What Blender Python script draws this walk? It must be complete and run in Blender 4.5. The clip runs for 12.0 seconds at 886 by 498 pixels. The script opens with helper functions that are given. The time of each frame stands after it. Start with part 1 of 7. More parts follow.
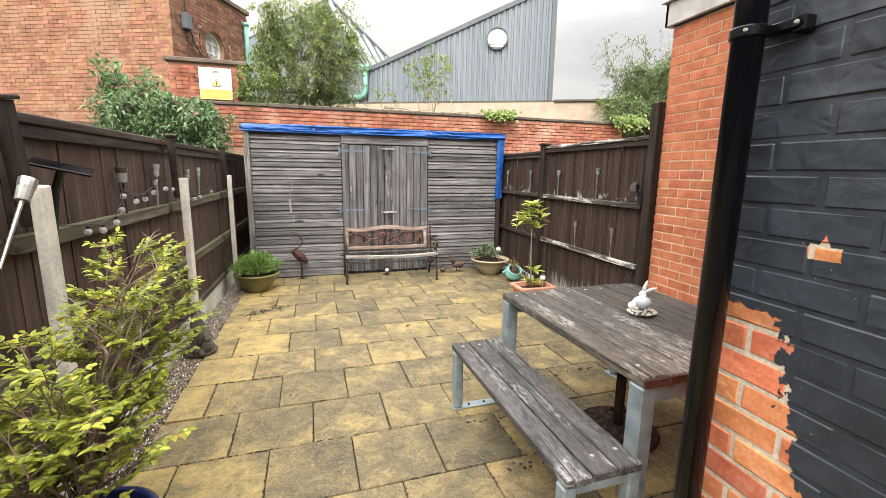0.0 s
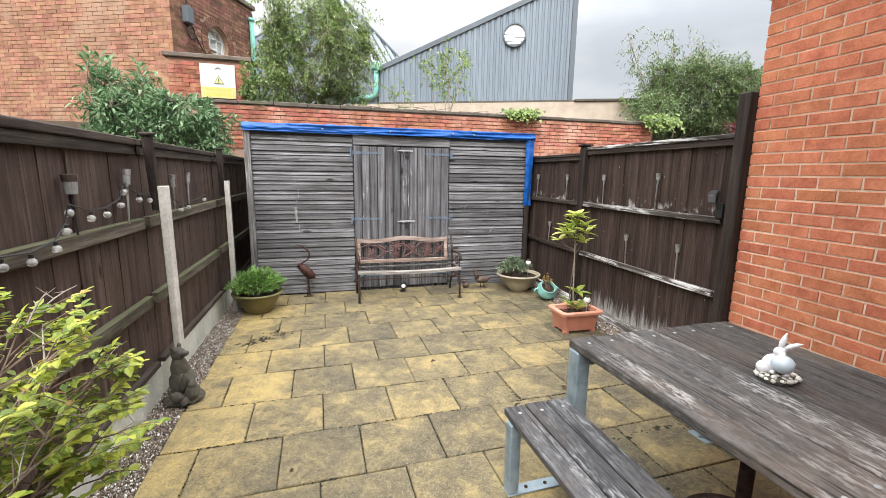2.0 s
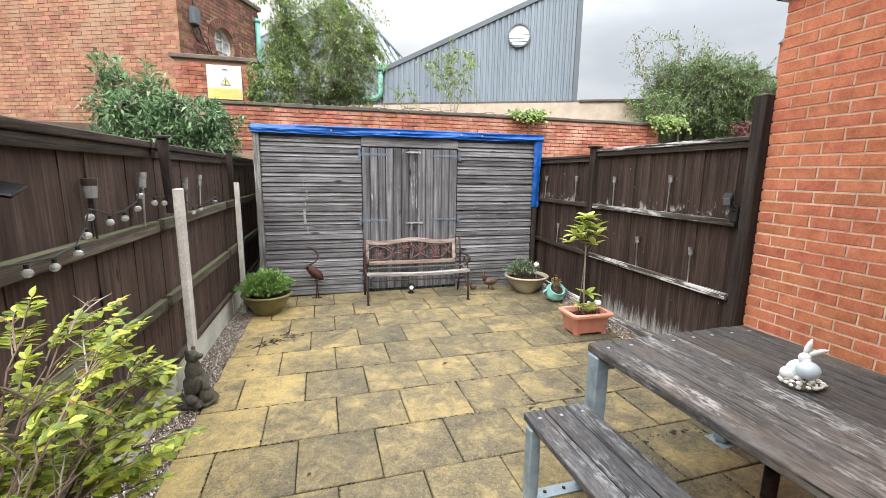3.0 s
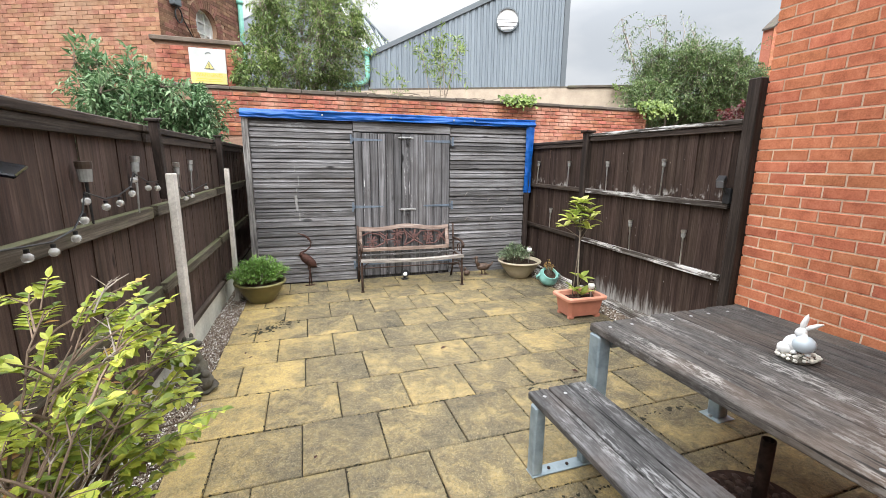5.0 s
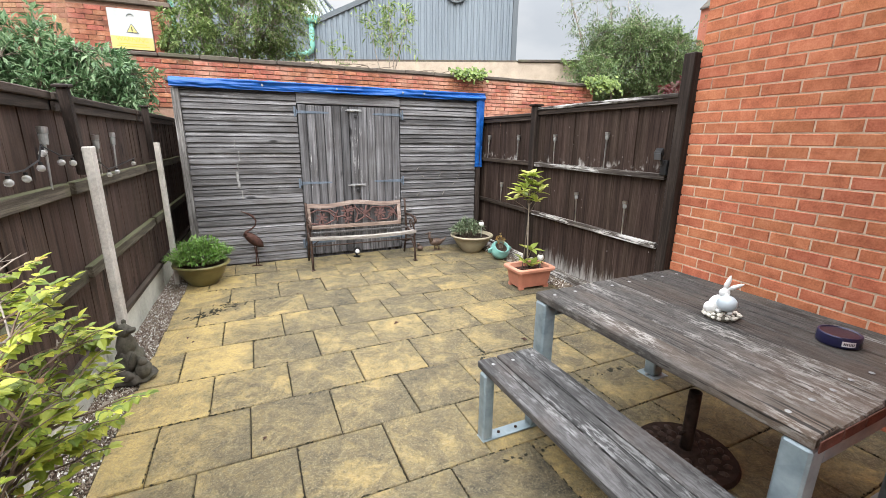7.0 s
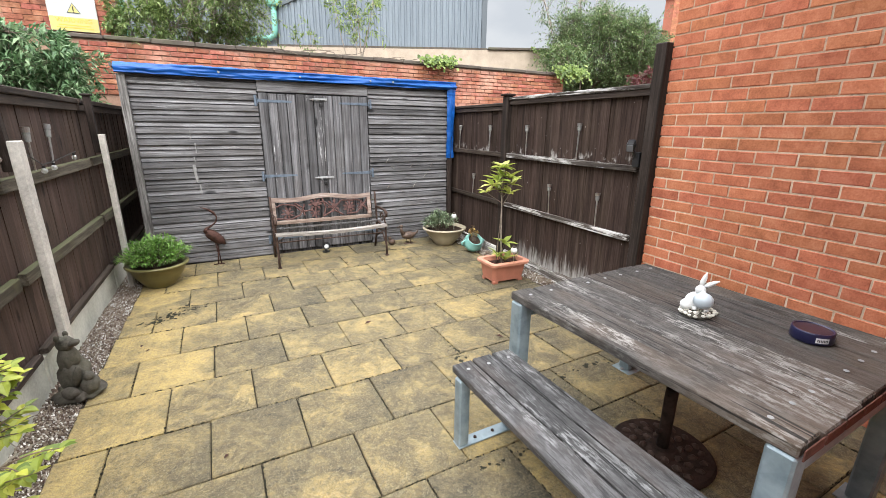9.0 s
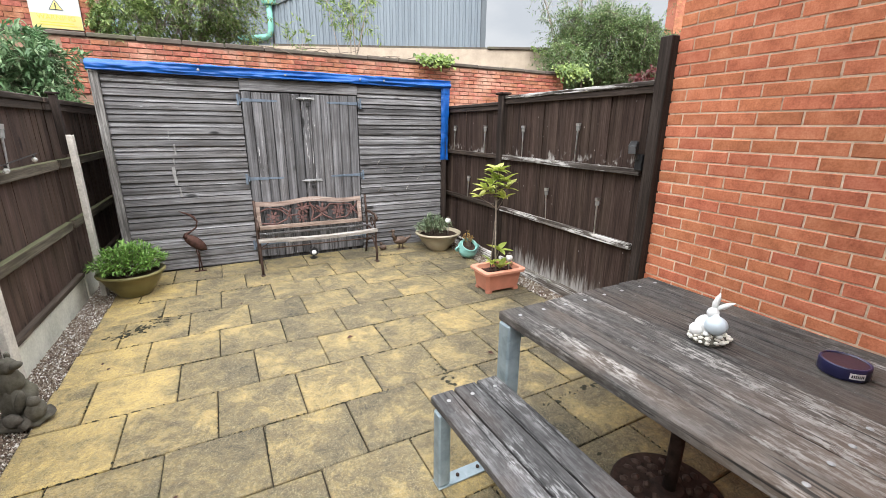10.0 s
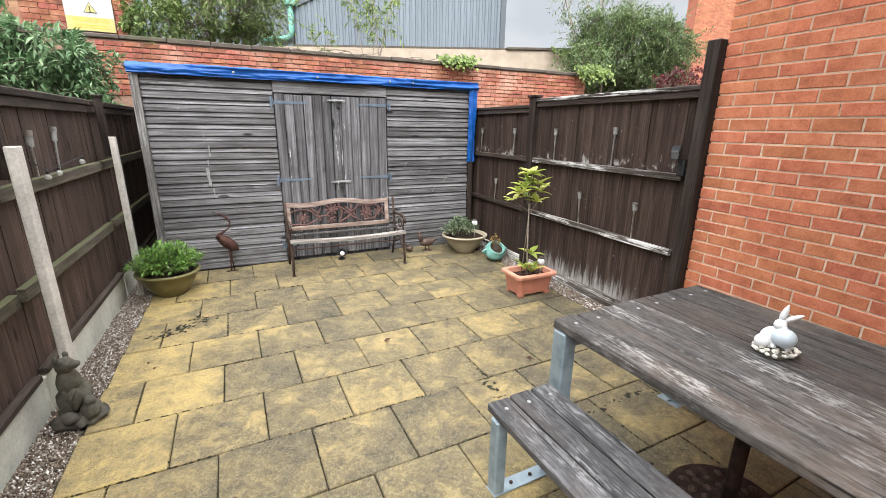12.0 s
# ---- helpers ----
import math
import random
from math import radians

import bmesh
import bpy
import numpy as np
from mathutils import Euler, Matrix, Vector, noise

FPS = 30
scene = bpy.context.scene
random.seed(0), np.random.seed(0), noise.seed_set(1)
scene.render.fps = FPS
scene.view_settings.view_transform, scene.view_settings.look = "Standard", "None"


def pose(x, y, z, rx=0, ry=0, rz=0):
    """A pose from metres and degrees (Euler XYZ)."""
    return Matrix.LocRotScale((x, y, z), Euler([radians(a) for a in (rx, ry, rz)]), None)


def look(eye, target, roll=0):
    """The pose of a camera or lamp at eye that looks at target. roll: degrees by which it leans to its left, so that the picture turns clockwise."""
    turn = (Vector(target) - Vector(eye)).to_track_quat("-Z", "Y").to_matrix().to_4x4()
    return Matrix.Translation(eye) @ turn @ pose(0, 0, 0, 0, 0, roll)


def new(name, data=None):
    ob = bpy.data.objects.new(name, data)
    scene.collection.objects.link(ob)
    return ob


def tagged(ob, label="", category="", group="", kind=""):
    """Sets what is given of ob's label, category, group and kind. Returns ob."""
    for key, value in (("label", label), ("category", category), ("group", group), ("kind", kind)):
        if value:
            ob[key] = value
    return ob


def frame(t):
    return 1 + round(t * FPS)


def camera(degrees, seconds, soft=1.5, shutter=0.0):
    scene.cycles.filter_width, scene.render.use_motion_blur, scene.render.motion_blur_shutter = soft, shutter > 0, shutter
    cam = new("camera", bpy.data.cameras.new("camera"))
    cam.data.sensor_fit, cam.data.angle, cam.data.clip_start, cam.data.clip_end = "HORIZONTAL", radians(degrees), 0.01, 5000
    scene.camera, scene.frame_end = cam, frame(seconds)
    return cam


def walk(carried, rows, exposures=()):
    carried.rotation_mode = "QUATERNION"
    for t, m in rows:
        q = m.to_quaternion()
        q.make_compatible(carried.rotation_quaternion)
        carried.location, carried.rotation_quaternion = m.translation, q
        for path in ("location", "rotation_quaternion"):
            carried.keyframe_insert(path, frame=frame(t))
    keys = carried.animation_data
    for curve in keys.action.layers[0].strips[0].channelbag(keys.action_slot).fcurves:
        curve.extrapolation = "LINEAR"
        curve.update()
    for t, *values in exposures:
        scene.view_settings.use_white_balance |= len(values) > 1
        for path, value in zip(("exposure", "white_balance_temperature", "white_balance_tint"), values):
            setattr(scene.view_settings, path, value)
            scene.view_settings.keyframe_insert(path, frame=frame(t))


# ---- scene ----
cam = camera(92.8, 12.0, soft=0.45)
EXPOSURE = 2.6
PATH = [
    (0, (1.266, 7.004, 1.562), (1.813, 8.894, 1.203), 0.8),
    (0.5, (1.244, 7.24, 1.551), (1.782, 9.133, 1.192), 0.8),
    (1, (1.205, 7.438, 1.582), (1.732, 9.335, 1.227), 0.8),
    (1.5, (1.22, 7.611, 1.579), (1.739, 9.51, 1.228), 0.8),
    (2, (1.252, 7.743, 1.588), (1.766, 9.644, 1.239), 0.8),
    (2.5, (1.218, 7.778, 1.613), (1.724, 9.681, 1.265), 0.8),
    (4.3, (1.086, 7.77, 1.569), (1.599, 9.67, 1.209), 0.8),
    (4.5, (1.082, 7.791, 1.584), (1.61, 9.682, 1.203), 0.7),
    (5, (1.082, 7.794, 1.576), (1.646, 9.67, 1.173), 0.6),
    (5.5, (1.096, 7.796, 1.569), (1.703, 9.653, 1.143), 0.6),
    (6, (1.106, 7.794, 1.566), (1.767, 9.626, 1.11), 0.6),
    (6.5, (1.117, 7.793, 1.558), (1.824, 9.601, 1.077), 0.6),
    (7, (1.129, 7.792, 1.553), (1.881, 9.575, 1.046), 0.6),
    (7.2, (1.137, 7.789, 1.553), (1.901, 9.563, 1.035), 0.5),
    (9, (1.187, 7.902, 1.578), (2.049, 9.619, 1.023), 0.6),
    (9.5, (1.332, 8.019, 1.581), (2.193, 9.737, 1.027), 0.6),
    (10, (1.394, 8.079, 1.575), (2.25, 9.801, 1.023), 0.6),
    (10.5, (1.373, 8.113, 1.581), (2.219, 9.839, 1.029), 0.7),
    (11, (1.291, 8.13, 1.594), (2.127, 9.861, 1.042), 0.8),
    (11.5, (1.227, 8.145, 1.596), (2.051, 9.881, 1.043), 0.8),
    (12, (1.206, 8.18, 1.603), (2.018, 9.922, 1.049), 0.8),
]
walk(cam, [(t, look(eye, target, roll)) for t, eye, target, roll in PATH], [
    (0.0, EXPOSURE + 0.08, 7150, 11), (0.5, EXPOSURE + 0.08, 7150, 11), (1.0, EXPOSURE + 0.04, 6850, 10.5), (1.5, EXPOSURE, 6600, 10),
    (2.0, EXPOSURE - 0.03, 6500, 10), (5.0, EXPOSURE - 0.03, 6500, 10), (9.0, EXPOSURE, 6500, 10), (12.0, EXPOSURE, 6500, 10)])

# ---- light ----
SUN_EL, SUN_AZ = 44.0, 200.0          # degrees; azimuth clockwise from +y
world = bpy.data.worlds.new("overcast_sky")
scene.world = world
world.use_nodes = True
wn, wl = world.node_tree.nodes, world.node_tree.links
wn.clear()
w_out = wn.new("ShaderNodeOutputWorld")
w_bg = wn.new("ShaderNodeBackground")
w_sky = wn.new("ShaderNodeTexSky")
w_sky.sky_type = 'NISHITA'
w_sky.sun_disc = False
w_sky.sun_elevation = radians(SUN_EL)
w_sky.sun_rotation = radians(SUN_AZ)
w_coord = wn.new("ShaderNodeTexCoord")
w_map = wn.new("ShaderNodeMapping")
w_map.inputs["Scale"].default_value = (1.0, 1.0, 2.6)
w_noise = wn.new("ShaderNodeTexNoise")
w_noise.inputs["Scale"].default_value = 2.3
w_noise.inputs["Detail"].default_value = 7
w_noise.inputs["Roughness"].default_value = 0.52
w_ramp = wn.new("ShaderNodeValToRGB")
w_ramp.color_ramp.elements[0].position = 0.34
w_ramp.color_ramp.elements[0].color = (6.6, 7.0, 7.5, 1)
w_ramp.color_ramp.elements[1].position = 0.62
w_ramp.color_ramp.elements[1].color = (9.6, 9.7, 9.8, 1)
w_mix = wn.new("ShaderNodeMix")
w_mix.data_type = 'RGBA'
w_mix.inputs["Factor"].default_value = 0.93
wl.new(w_coord.outputs["Generated"], w_map.inputs["Vector"])
wl.new(w_map.outputs["Vector"], w_noise.inputs["Vector"])
wl.new(w_noise.outputs["Fac"], w_ramp.inputs["Fac"])
wl.new(w_sky.outputs["Color"], w_mix.inputs["A"])
wl.new(w_ramp.outputs["Color"], w_mix.inputs["B"])
# an overcast sky is brighter overhead than near the horizon
w_sep = wn.new("ShaderNodeSeparateXYZ")
w_grad = wn.new("ShaderNodeMapRange")
w_grad.interpolation_type = 'SMOOTHSTEP'
w_grad.inputs["From Min"].default_value = 0.22
w_grad.inputs["From Max"].default_value = 0.92
w_grad.inputs["To Min"].default_value = 0.42
w_grad.inputs["To Max"].default_value = 2.7
w_mul = wn.new("ShaderNodeMix")
w_mul.data_type, w_mul.blend_type = 'RGBA', 'MULTIPLY'
w_mul.inputs["Factor"].default_value = 1.0
wl.new(w_coord.outputs["Generated"], w_sep.inputs[0])
wl.new(w_sep.outputs[2], w_grad.inputs["Value"])
wl.new(w_mix.outputs["Result"], w_mul.inputs["A"])
wl.new(w_grad.outputs["Result"], w_mul.inputs["B"])
wl.new(w_mul.outputs["Result"], w_bg.inputs["Color"])
w_bg.inputs["Strength"].default_value = 0.040
wl.new(w_bg.outputs["Background"], w_out.inputs["Surface"])

sun = new("sun", bpy.data.lights.new("sun", 'SUN'))
sun.data.energy = 0.8
sun.data.angle = radians(50)
sun.data.color = (1.0, 0.985, 0.96)
az, el = radians(SUN_AZ), radians(SUN_EL)
sun_from = Vector((math.sin(az) * math.cos(el), math.cos(az) * math.cos(el), math.sin(el)))
sun.matrix_world = look(sun_from * 40, (0, 0, 0))


# ---- materials ----
def ramp(nodes, stops):
    r = nodes.new("ShaderNodeValToRGB")
    cr = r.color_ramp
    while len(cr.elements) < len(stops):
        cr.elements.new(0.5)
    for e, (p, c) in zip(cr.elements, stops):
        e.position = p
        e.color = (*c, 1)
    return r


class Mat:
    """A small builder of procedural materials in world coordinates."""

    def __init__(self, name, rough=0.8, metallic=0.0):
        self.m = bpy.data.materials.new(name)
        self.m.use_nodes = True
        self.nt = self.m.node_tree
        self.n, self.l = self.nt.nodes, self.nt.links
        self.b = self.n["Principled BSDF"]
        self.b.inputs["Roughness"].default_value = rough
        self.b.inputs["Metallic"].default_value = metallic
        if rough > 0.65:
            self.b.inputs["Specular IOR Level"].default_value = 0.2
        self.geo = self.n.new("ShaderNodeNewGeometry")
        self.info = self.n.new("ShaderNodeObjectInfo")
        self.heights = []

    def pos(self, scale=(1, 1, 1), jump=0.0, shift=(0, 0, 0)):
        mp = self.n.new("ShaderNodeMapping")
        mp.inputs["Scale"].default_value = scale
        mp.inputs["Location"].default_value = shift
        self.l.new(self.geo.outputs["Position"], mp.inputs["Vector"])
        if not jump:
            return mp.outputs["Vector"]
        mul = self.math('MULTIPLY', self.info.outputs["Random"], jump)
        cmb = self.n.new("ShaderNodeCombineXYZ")
        for i in range(3):
            self.l.new(mul, cmb.inputs[i])
        add = self.n.new("ShaderNodeVectorMath")
        add.operation = 'ADD'
        self.l.new(mp.outputs["Vector"], add.inputs[0])
        self.l.new(cmb.outputs[0], add.inputs[1])
        return add.outputs[0]

    def noise(self, scale, detail=5, rough=0.6, stretch=(1, 1, 1), jump=0.0, distort=0.0):
        t = self.n.new("ShaderNodeTexNoise")
        t.inputs["Scale"].default_value = scale
        t.inputs["Detail"].default_value = detail
        t.inputs["Roughness"].default_value = rough
        t.inputs["Distortion"].default_value = distort
        self.l.new(self.pos(stretch, jump), t.inputs["Vector"])
        return t.outputs["Fac"]

    def voronoi(self, scale, stretch=(1, 1, 1), out="Distance", feature='F1'):
        t = self.n.new("ShaderNodeTexVoronoi")
        t.feature = feature
        t.inputs["Scale"].default_value = scale
        self.l.new(self.pos(stretch), t.inputs["Vector"])
        return t.outputs[out]

    def math(self, op, a, b=None, clamp=False):
        t = self.n.new("ShaderNodeMath")
        t.operation = op
        t.use_clamp = clamp
        for i, v in enumerate((a, b)):
            if v is None:
                continue
            if isinstance(v, (int, float)):
                t.inputs[i].default_value = v
            else:
                self.l.new(v, t.inputs[i])
        return t.outputs[0]

    def step(self, v, lo, hi):
        t = self.n.new("ShaderNodeMapRange")
        t.interpolation_type = 'SMOOTHSTEP'
        t.inputs["From Min"].default_value = lo
        t.inputs["From Max"].default_value = hi
        self.l.new(v, t.inputs["Value"])
        return t.outputs["Result"]

    def axis(self, i):
        s = self.n.new("ShaderNodeSeparateXYZ")
        self.l.new(self.geo.outputs["Position"], s.inputs[0])
        return s.outputs[i]

    def ramp(self, fac, stops):
        r = ramp(self.n, stops)
        self.l.new(fac, r.inputs["Fac"])
        return r.outputs["Color"]

    def mix(self, fac, a, b, kind='MIX'):
        t = self.n.new("ShaderNodeMix")
        t.data_type = 'RGBA'
        t.blend_type = kind
        for key, v in (("Factor", fac), ("A", a), ("B", b)):
            if isinstance(v, (int, float)):
                t.inputs[key].default_value = v
            elif isinstance(v, tuple):
                t.inputs[key].default_value = (*v, 1)
            else:
                self.l.new(v, t.inputs[key])
        return t.outputs["Result"]

    def vary(self, col, amount=0.25, hue=0.0, source=None):
        """Tone that differs from piece to piece."""
        src = source or self.info.outputs["Random"]
        h = self.n.new("ShaderNodeHueSaturation")
        v = self.math('MULTIPLY_ADD', src, 2 * amount)
        v.node.inputs[2].default_value = 1 - amount
        self.l.new(v, h.inputs["Value"])
        if hue:
            frac = self.math('FRACT', self.math('MULTIPLY', src, 17.3))
            hv = self.math('MULTIPLY_ADD', frac, 2 * hue)
            hv.node.inputs[2].default_value = 0.5 - hue
            self.l.new(hv, h.inputs["Hue"])
        self.l.new(col, h.inputs["Color"])
        return h.outputs["Color"]

    def bump(self, height, strength=0.4, dist=0.01):
        self.heights.append((height, strength, dist))

    def done(self, col, rough=None):
        if isinstance(col, tuple):
            self.b.inputs["Base Color"].default_value = (*col, 1)
        else:
            self.l.new(col, self.b.inputs["Base Color"])
        if rough is not None:
            self.l.new(rough, self.b.inputs["Roughness"])
        last = None
        for h, s, d in self.heights:
            bp = self.n.new("ShaderNodeBump")
            bp.inputs["Strength"].default_value = s
            bp.inputs["Distance"].default_value = d
            self.l.new(h, bp.inputs["Height"])
            if last:
                self.l.new(last, bp.inputs["Normal"])
            last = bp.outputs["Normal"]
        if last:
            self.l.new(last, self.b.inputs["Normal"])
        return self.m


def plain(name, c, rough=0.6, metallic=0.0, vary=0.15, scale=12.0, bump=0.15):
    m = Mat(name, rough, metallic)
    n = m.noise(scale, 6)
    n2 = m.noise(scale * 8, 4)
    k0, k1 = 1 - vary, 1 + vary
    col = m.ramp(n, [(0.3, tuple(v * k0 for v in c)), (0.7, tuple(min(1, v * k1) for v in c))])
    m.bump(n2, bump, 0.003)
    return m.done(col)


def wood(name, c_dark, c_mid, c_light, along, rough=0.8, grain=38.0, worn=None, knots=True, tone=0.18, jump=7.0, run=0.045, fleck=0.03):
    """Sawn timber with its grain along axis 0, 1 or 2."""
    m = Mat(name, rough)
    st = [1.0, 1.0, 1.0]
    st[along] = run
    fine = m.noise(grain * 3.2, 6, 0.7, tuple(st), jump)
    broad = m.noise(grain * 0.55, 4, 0.6, tuple(st), jump, 0.6)
    blot = m.noise(2.4, 4, 0.6, (1, 1, 1), jump)
    both = m.math('ADD', m.math('MULTIPLY', fine, 0.55), m.math('MULTIPLY', broad, 0.45))
    col = m.ramp(both, [(0.39, c_dark), (0.5, c_mid), (0.61, c_light)])
    col = m.mix(m.step(blot, 0.35, 0.7), col, m.mix(1.0, col, (0.72, 0.70, 0.68), 'MULTIPLY'))
    if knots:
        kn = m.voronoi(5.5, tuple(0.35 if i == along else 1.0 for i in range(3)))
        col = m.mix(m.step(kn, 0.15, 0.07), col, tuple(v * 0.4 for v in c_dark))
    if worn:
        wcol, lo, hi = worn
        streak = m.noise(grain * 2.1, 8, 0.75, tuple(fleck if i == along else 1.0 for i in range(3)), jump + 3.0)
        patchy = m.noise(3.2, 6, 0.7, tuple(0.35 if i == along else 1.0 for i in range(3)), jump)
        wear = m.math('ADD', m.math('MULTIPLY', patchy, 0.5), m.math('MULTIPLY', streak, 0.5))
        col = m.mix(m.step(wear, lo, hi), col, wcol)
    col = m.vary(col, tone, 0.006)
    m.bump(fine, 0.5, 0.004)
    m.bump(broad, 0.3, 0.004)
    return m.done(col, m.step(fine, -1.0, 1.3) if rough > 0.75 else None)


def brickmat(name, stops, island=False, tone=0.2, hue=0.012, soot=0.0, pits=60.0, fade=None, drag=False):
    m = Mat(name, 0.88)
    n = m.noise(9, 6, 0.65, (1, 1, 1), 11.0)
    fine = m.noise(pits, 5, 0.7, (1, 1, 0.25) if drag else (1, 1, 1), 5.0)
    col = m.ramp(m.math('ADD', m.math('MULTIPLY', n, 0.6), m.math('MULTIPLY', fine, 0.4)), stops)
    col = m.vary(col, tone, hue, m.geo.outputs["Random Per Island"] if island else None)
    if fade:
        big = m.noise(0.9, 5, 0.65)
        col = m.mix(m.step(big, 0.48, 0.68), col, fade)
    if soot:
        s = m.noise(1.7, 6, 0.7)
        col = m.mix(m.math('MULTIPLY', m.step(s, 0.5, 0.72), soot), col, (0.035, 0.028, 0.025))
    m.bump(fine, 0.6, 0.004)
    m.bump(n, 0.3, 0.006)
    return m.done(col)


M = {}
# weathered grey cladding of the shed, horizontal and vertical
M["shed_h"] = wood("weathered_shiplap", (0.052, 0.0505, 0.052), (0.138, 0.135, 0.140), (0.262, 0.259, 0.268), 0, 0.9, 34, ((0.48, 0.478, 0.49), 0.56, 0.66), True, 0.24, 7.0, 0.026, 0.025)
M["shed_v"] = wood("weathered_door_board", (0.036, 0.035, 0.037), (0.094, 0.092, 0.097), (0.180, 0.178, 0.187), 2, 0.9, 22, ((0.44, 0.435, 0.44), 0.575, 0.63), True, 0.44, 7.0, 0.022, 0.05)
M["shed_trim"] = wood("bleached_corner_batten", (0.05, 0.047, 0.045), (0.15, 0.143, 0.138), (0.29, 0.28, 0.272), 2, 0.9, 36, None, False, 0.1)
# dark brown stained fencing
M["fence_v"] = wood("dark_stained_board", (0.038, 0.0245, 0.0190), (0.078, 0.051, 0.041), (0.128, 0.089, 0.073), 2, 0.85, 18, ((0.19, 0.155, 0.132), 0.58, 0.76), True, 0.10)
def bloom(name):
    """Dark boards with pale salts creeping up from the ground."""
    m = Mat(name, 0.85)
    fine = m.noise(70, 6, 0.7, (1, 1, 0.045), 7.0)
    broad = m.noise(13, 4, 0.6, (1, 1, 0.05), 7.0)
    col = m.ramp(m.math('ADD', m.math('MULTIPLY', fine, 0.5), m.math('MULTIPLY', broad, 0.5)), [(0.39, (0.020, 0.0122, 0.0094)), (0.5, (0.043, 0.027, 0.021)), (0.62, (0.080, 0.055, 0.044))])
    col = m.vary(col, 0.16, 0.006)
    up = m.math('ADD', m.axis(2), m.math('MULTIPLY', m.math('SUBTRACT', m.noise(26, 5, 0.7, (1, 1, 0.10)), 0.5), 0.75))
    side = m.math('MULTIPLY', m.step(m.axis(1), 10.5, 10.9), m.step(m.axis(1), 12.1, 11.6))
    low = m.math('MULTIPLY', m.step(up, 0.30, 0.06), side)
    over = m.math('ADD', m.axis(2), m.math('MULTIPLY', m.math('SUBTRACT', m.noise(30, 5, 0.7, (1, 1, 0.08)), 0.5), 0.35))
    rail = m.math('MULTIPLY', m.step(over, 1.37, 1.29), m.step(m.axis(2), 1.26, 1.28))
    rail = m.math('MULTIPLY', rail, m.step(m.noise(9, 3), 0.5, 0.62))
    col = m.mix(m.math('MULTIPLY', m.math('MAXIMUM', low, rail), 0.8), col, (0.42, 0.40, 0.38))
    chips = m.step(m.voronoi(16, (1, 1, 0.6)), 0.085, 0.05)
    col = m.mix(m.math('MULTIPLY', m.math('MULTIPLY', chips, m.step(m.noise(4, 3), 0.5, 0.6)), 0.7), col, (0.40, 0.37, 0.35))
    m.bump(fine, 0.5, 0.004)
    return m.done(col)


M["fence_bloom"] = bloom("dark_board_with_salts")
M["fence_h"] = wood("dark_stained_rail", (0.020, 0.014, 0.011), (0.050, 0.037, 0.030), (0.10, 0.078, 0.064), 1, 0.85, 26, ((0.16, 0.145, 0.125), 0.55, 0.74), False, 0.2)
M["fence_moss"] = wood("mossy_grey_rail", (0.034, 0.028, 0.021), (0.082, 0.069, 0.053), (0.155, 0.135, 0.105), 1, 0.9, 26, ((0.20, 0.19, 0.155), 0.55, 0.74), False, 0.2)
def mossy(mat):
    """Green moss that settles on faces turned to the sky."""
    nt = mat.node_tree
    b = nt.nodes["Principled BSDF"]
    src = b.inputs["Base Color"].links[0].from_socket
    geo = nt.nodes.new("ShaderNodeNewGeometry")
    sep = nt.nodes.new("ShaderNodeSeparateXYZ")
    nt.links.new(geo.outputs["True Normal"], sep.inputs[0])
    ns = nt.nodes.new("ShaderNodeTexNoise")
    ns.inputs["Scale"].default_value = 7.0
    ns.inputs["Detail"].default_value = 6
    nt.links.new(geo.outputs["Position"], ns.inputs["Vector"])
    add = nt.nodes.new("ShaderNodeMath")
    add.operation = 'MULTIPLY_ADD'
    add.inputs[1].default_value = 0.42
    nt.links.new(sep.outputs[2], add.inputs[0])
    nt.links.new(ns.outputs["Fac"], add.inputs[2])
    rg = nt.nodes.new("ShaderNodeMapRange")
    rg.interpolation_type = 'SMOOTHSTEP'
    rg.inputs["From Min"].default_value = 0.52
    rg.inputs["From Max"].default_value = 0.80
    rg.inputs["To Max"].default_value = 0.7
    nt.links.new(add.outputs[0], rg.inputs["Value"])
    mx = nt.nodes.new("ShaderNodeMix")
    mx.data_type = 'RGBA'
    nt.links.new(rg.outputs["Result"], mx.inputs["Factor"])
    nt.links.new(src, mx.inputs["A"])
    mx.inputs["B"].default_value = (0.115, 0.118, 0.060, 1)
    nt.links.new(mx.outputs["Result"], b.inputs["Base Color"])


mossy(M["fence_moss"])
M["fence_pale"] = wood("peeling_white_rail", (0.03, 0.022, 0.018), (0.10, 0.085, 0.075), (0.3, 0.28, 0.26), 1, 0.85, 30, ((0.66, 0.64, 0.62), 0.50, 0.545), False, 0.2)
M["post_v"] = wood("dark_stained_post", (0.012, 0.0085, 0.007), (0.027, 0.019, 0.016), (0.055, 0.042, 0.035), 2, 0.8, 26, None, False, 0.2)
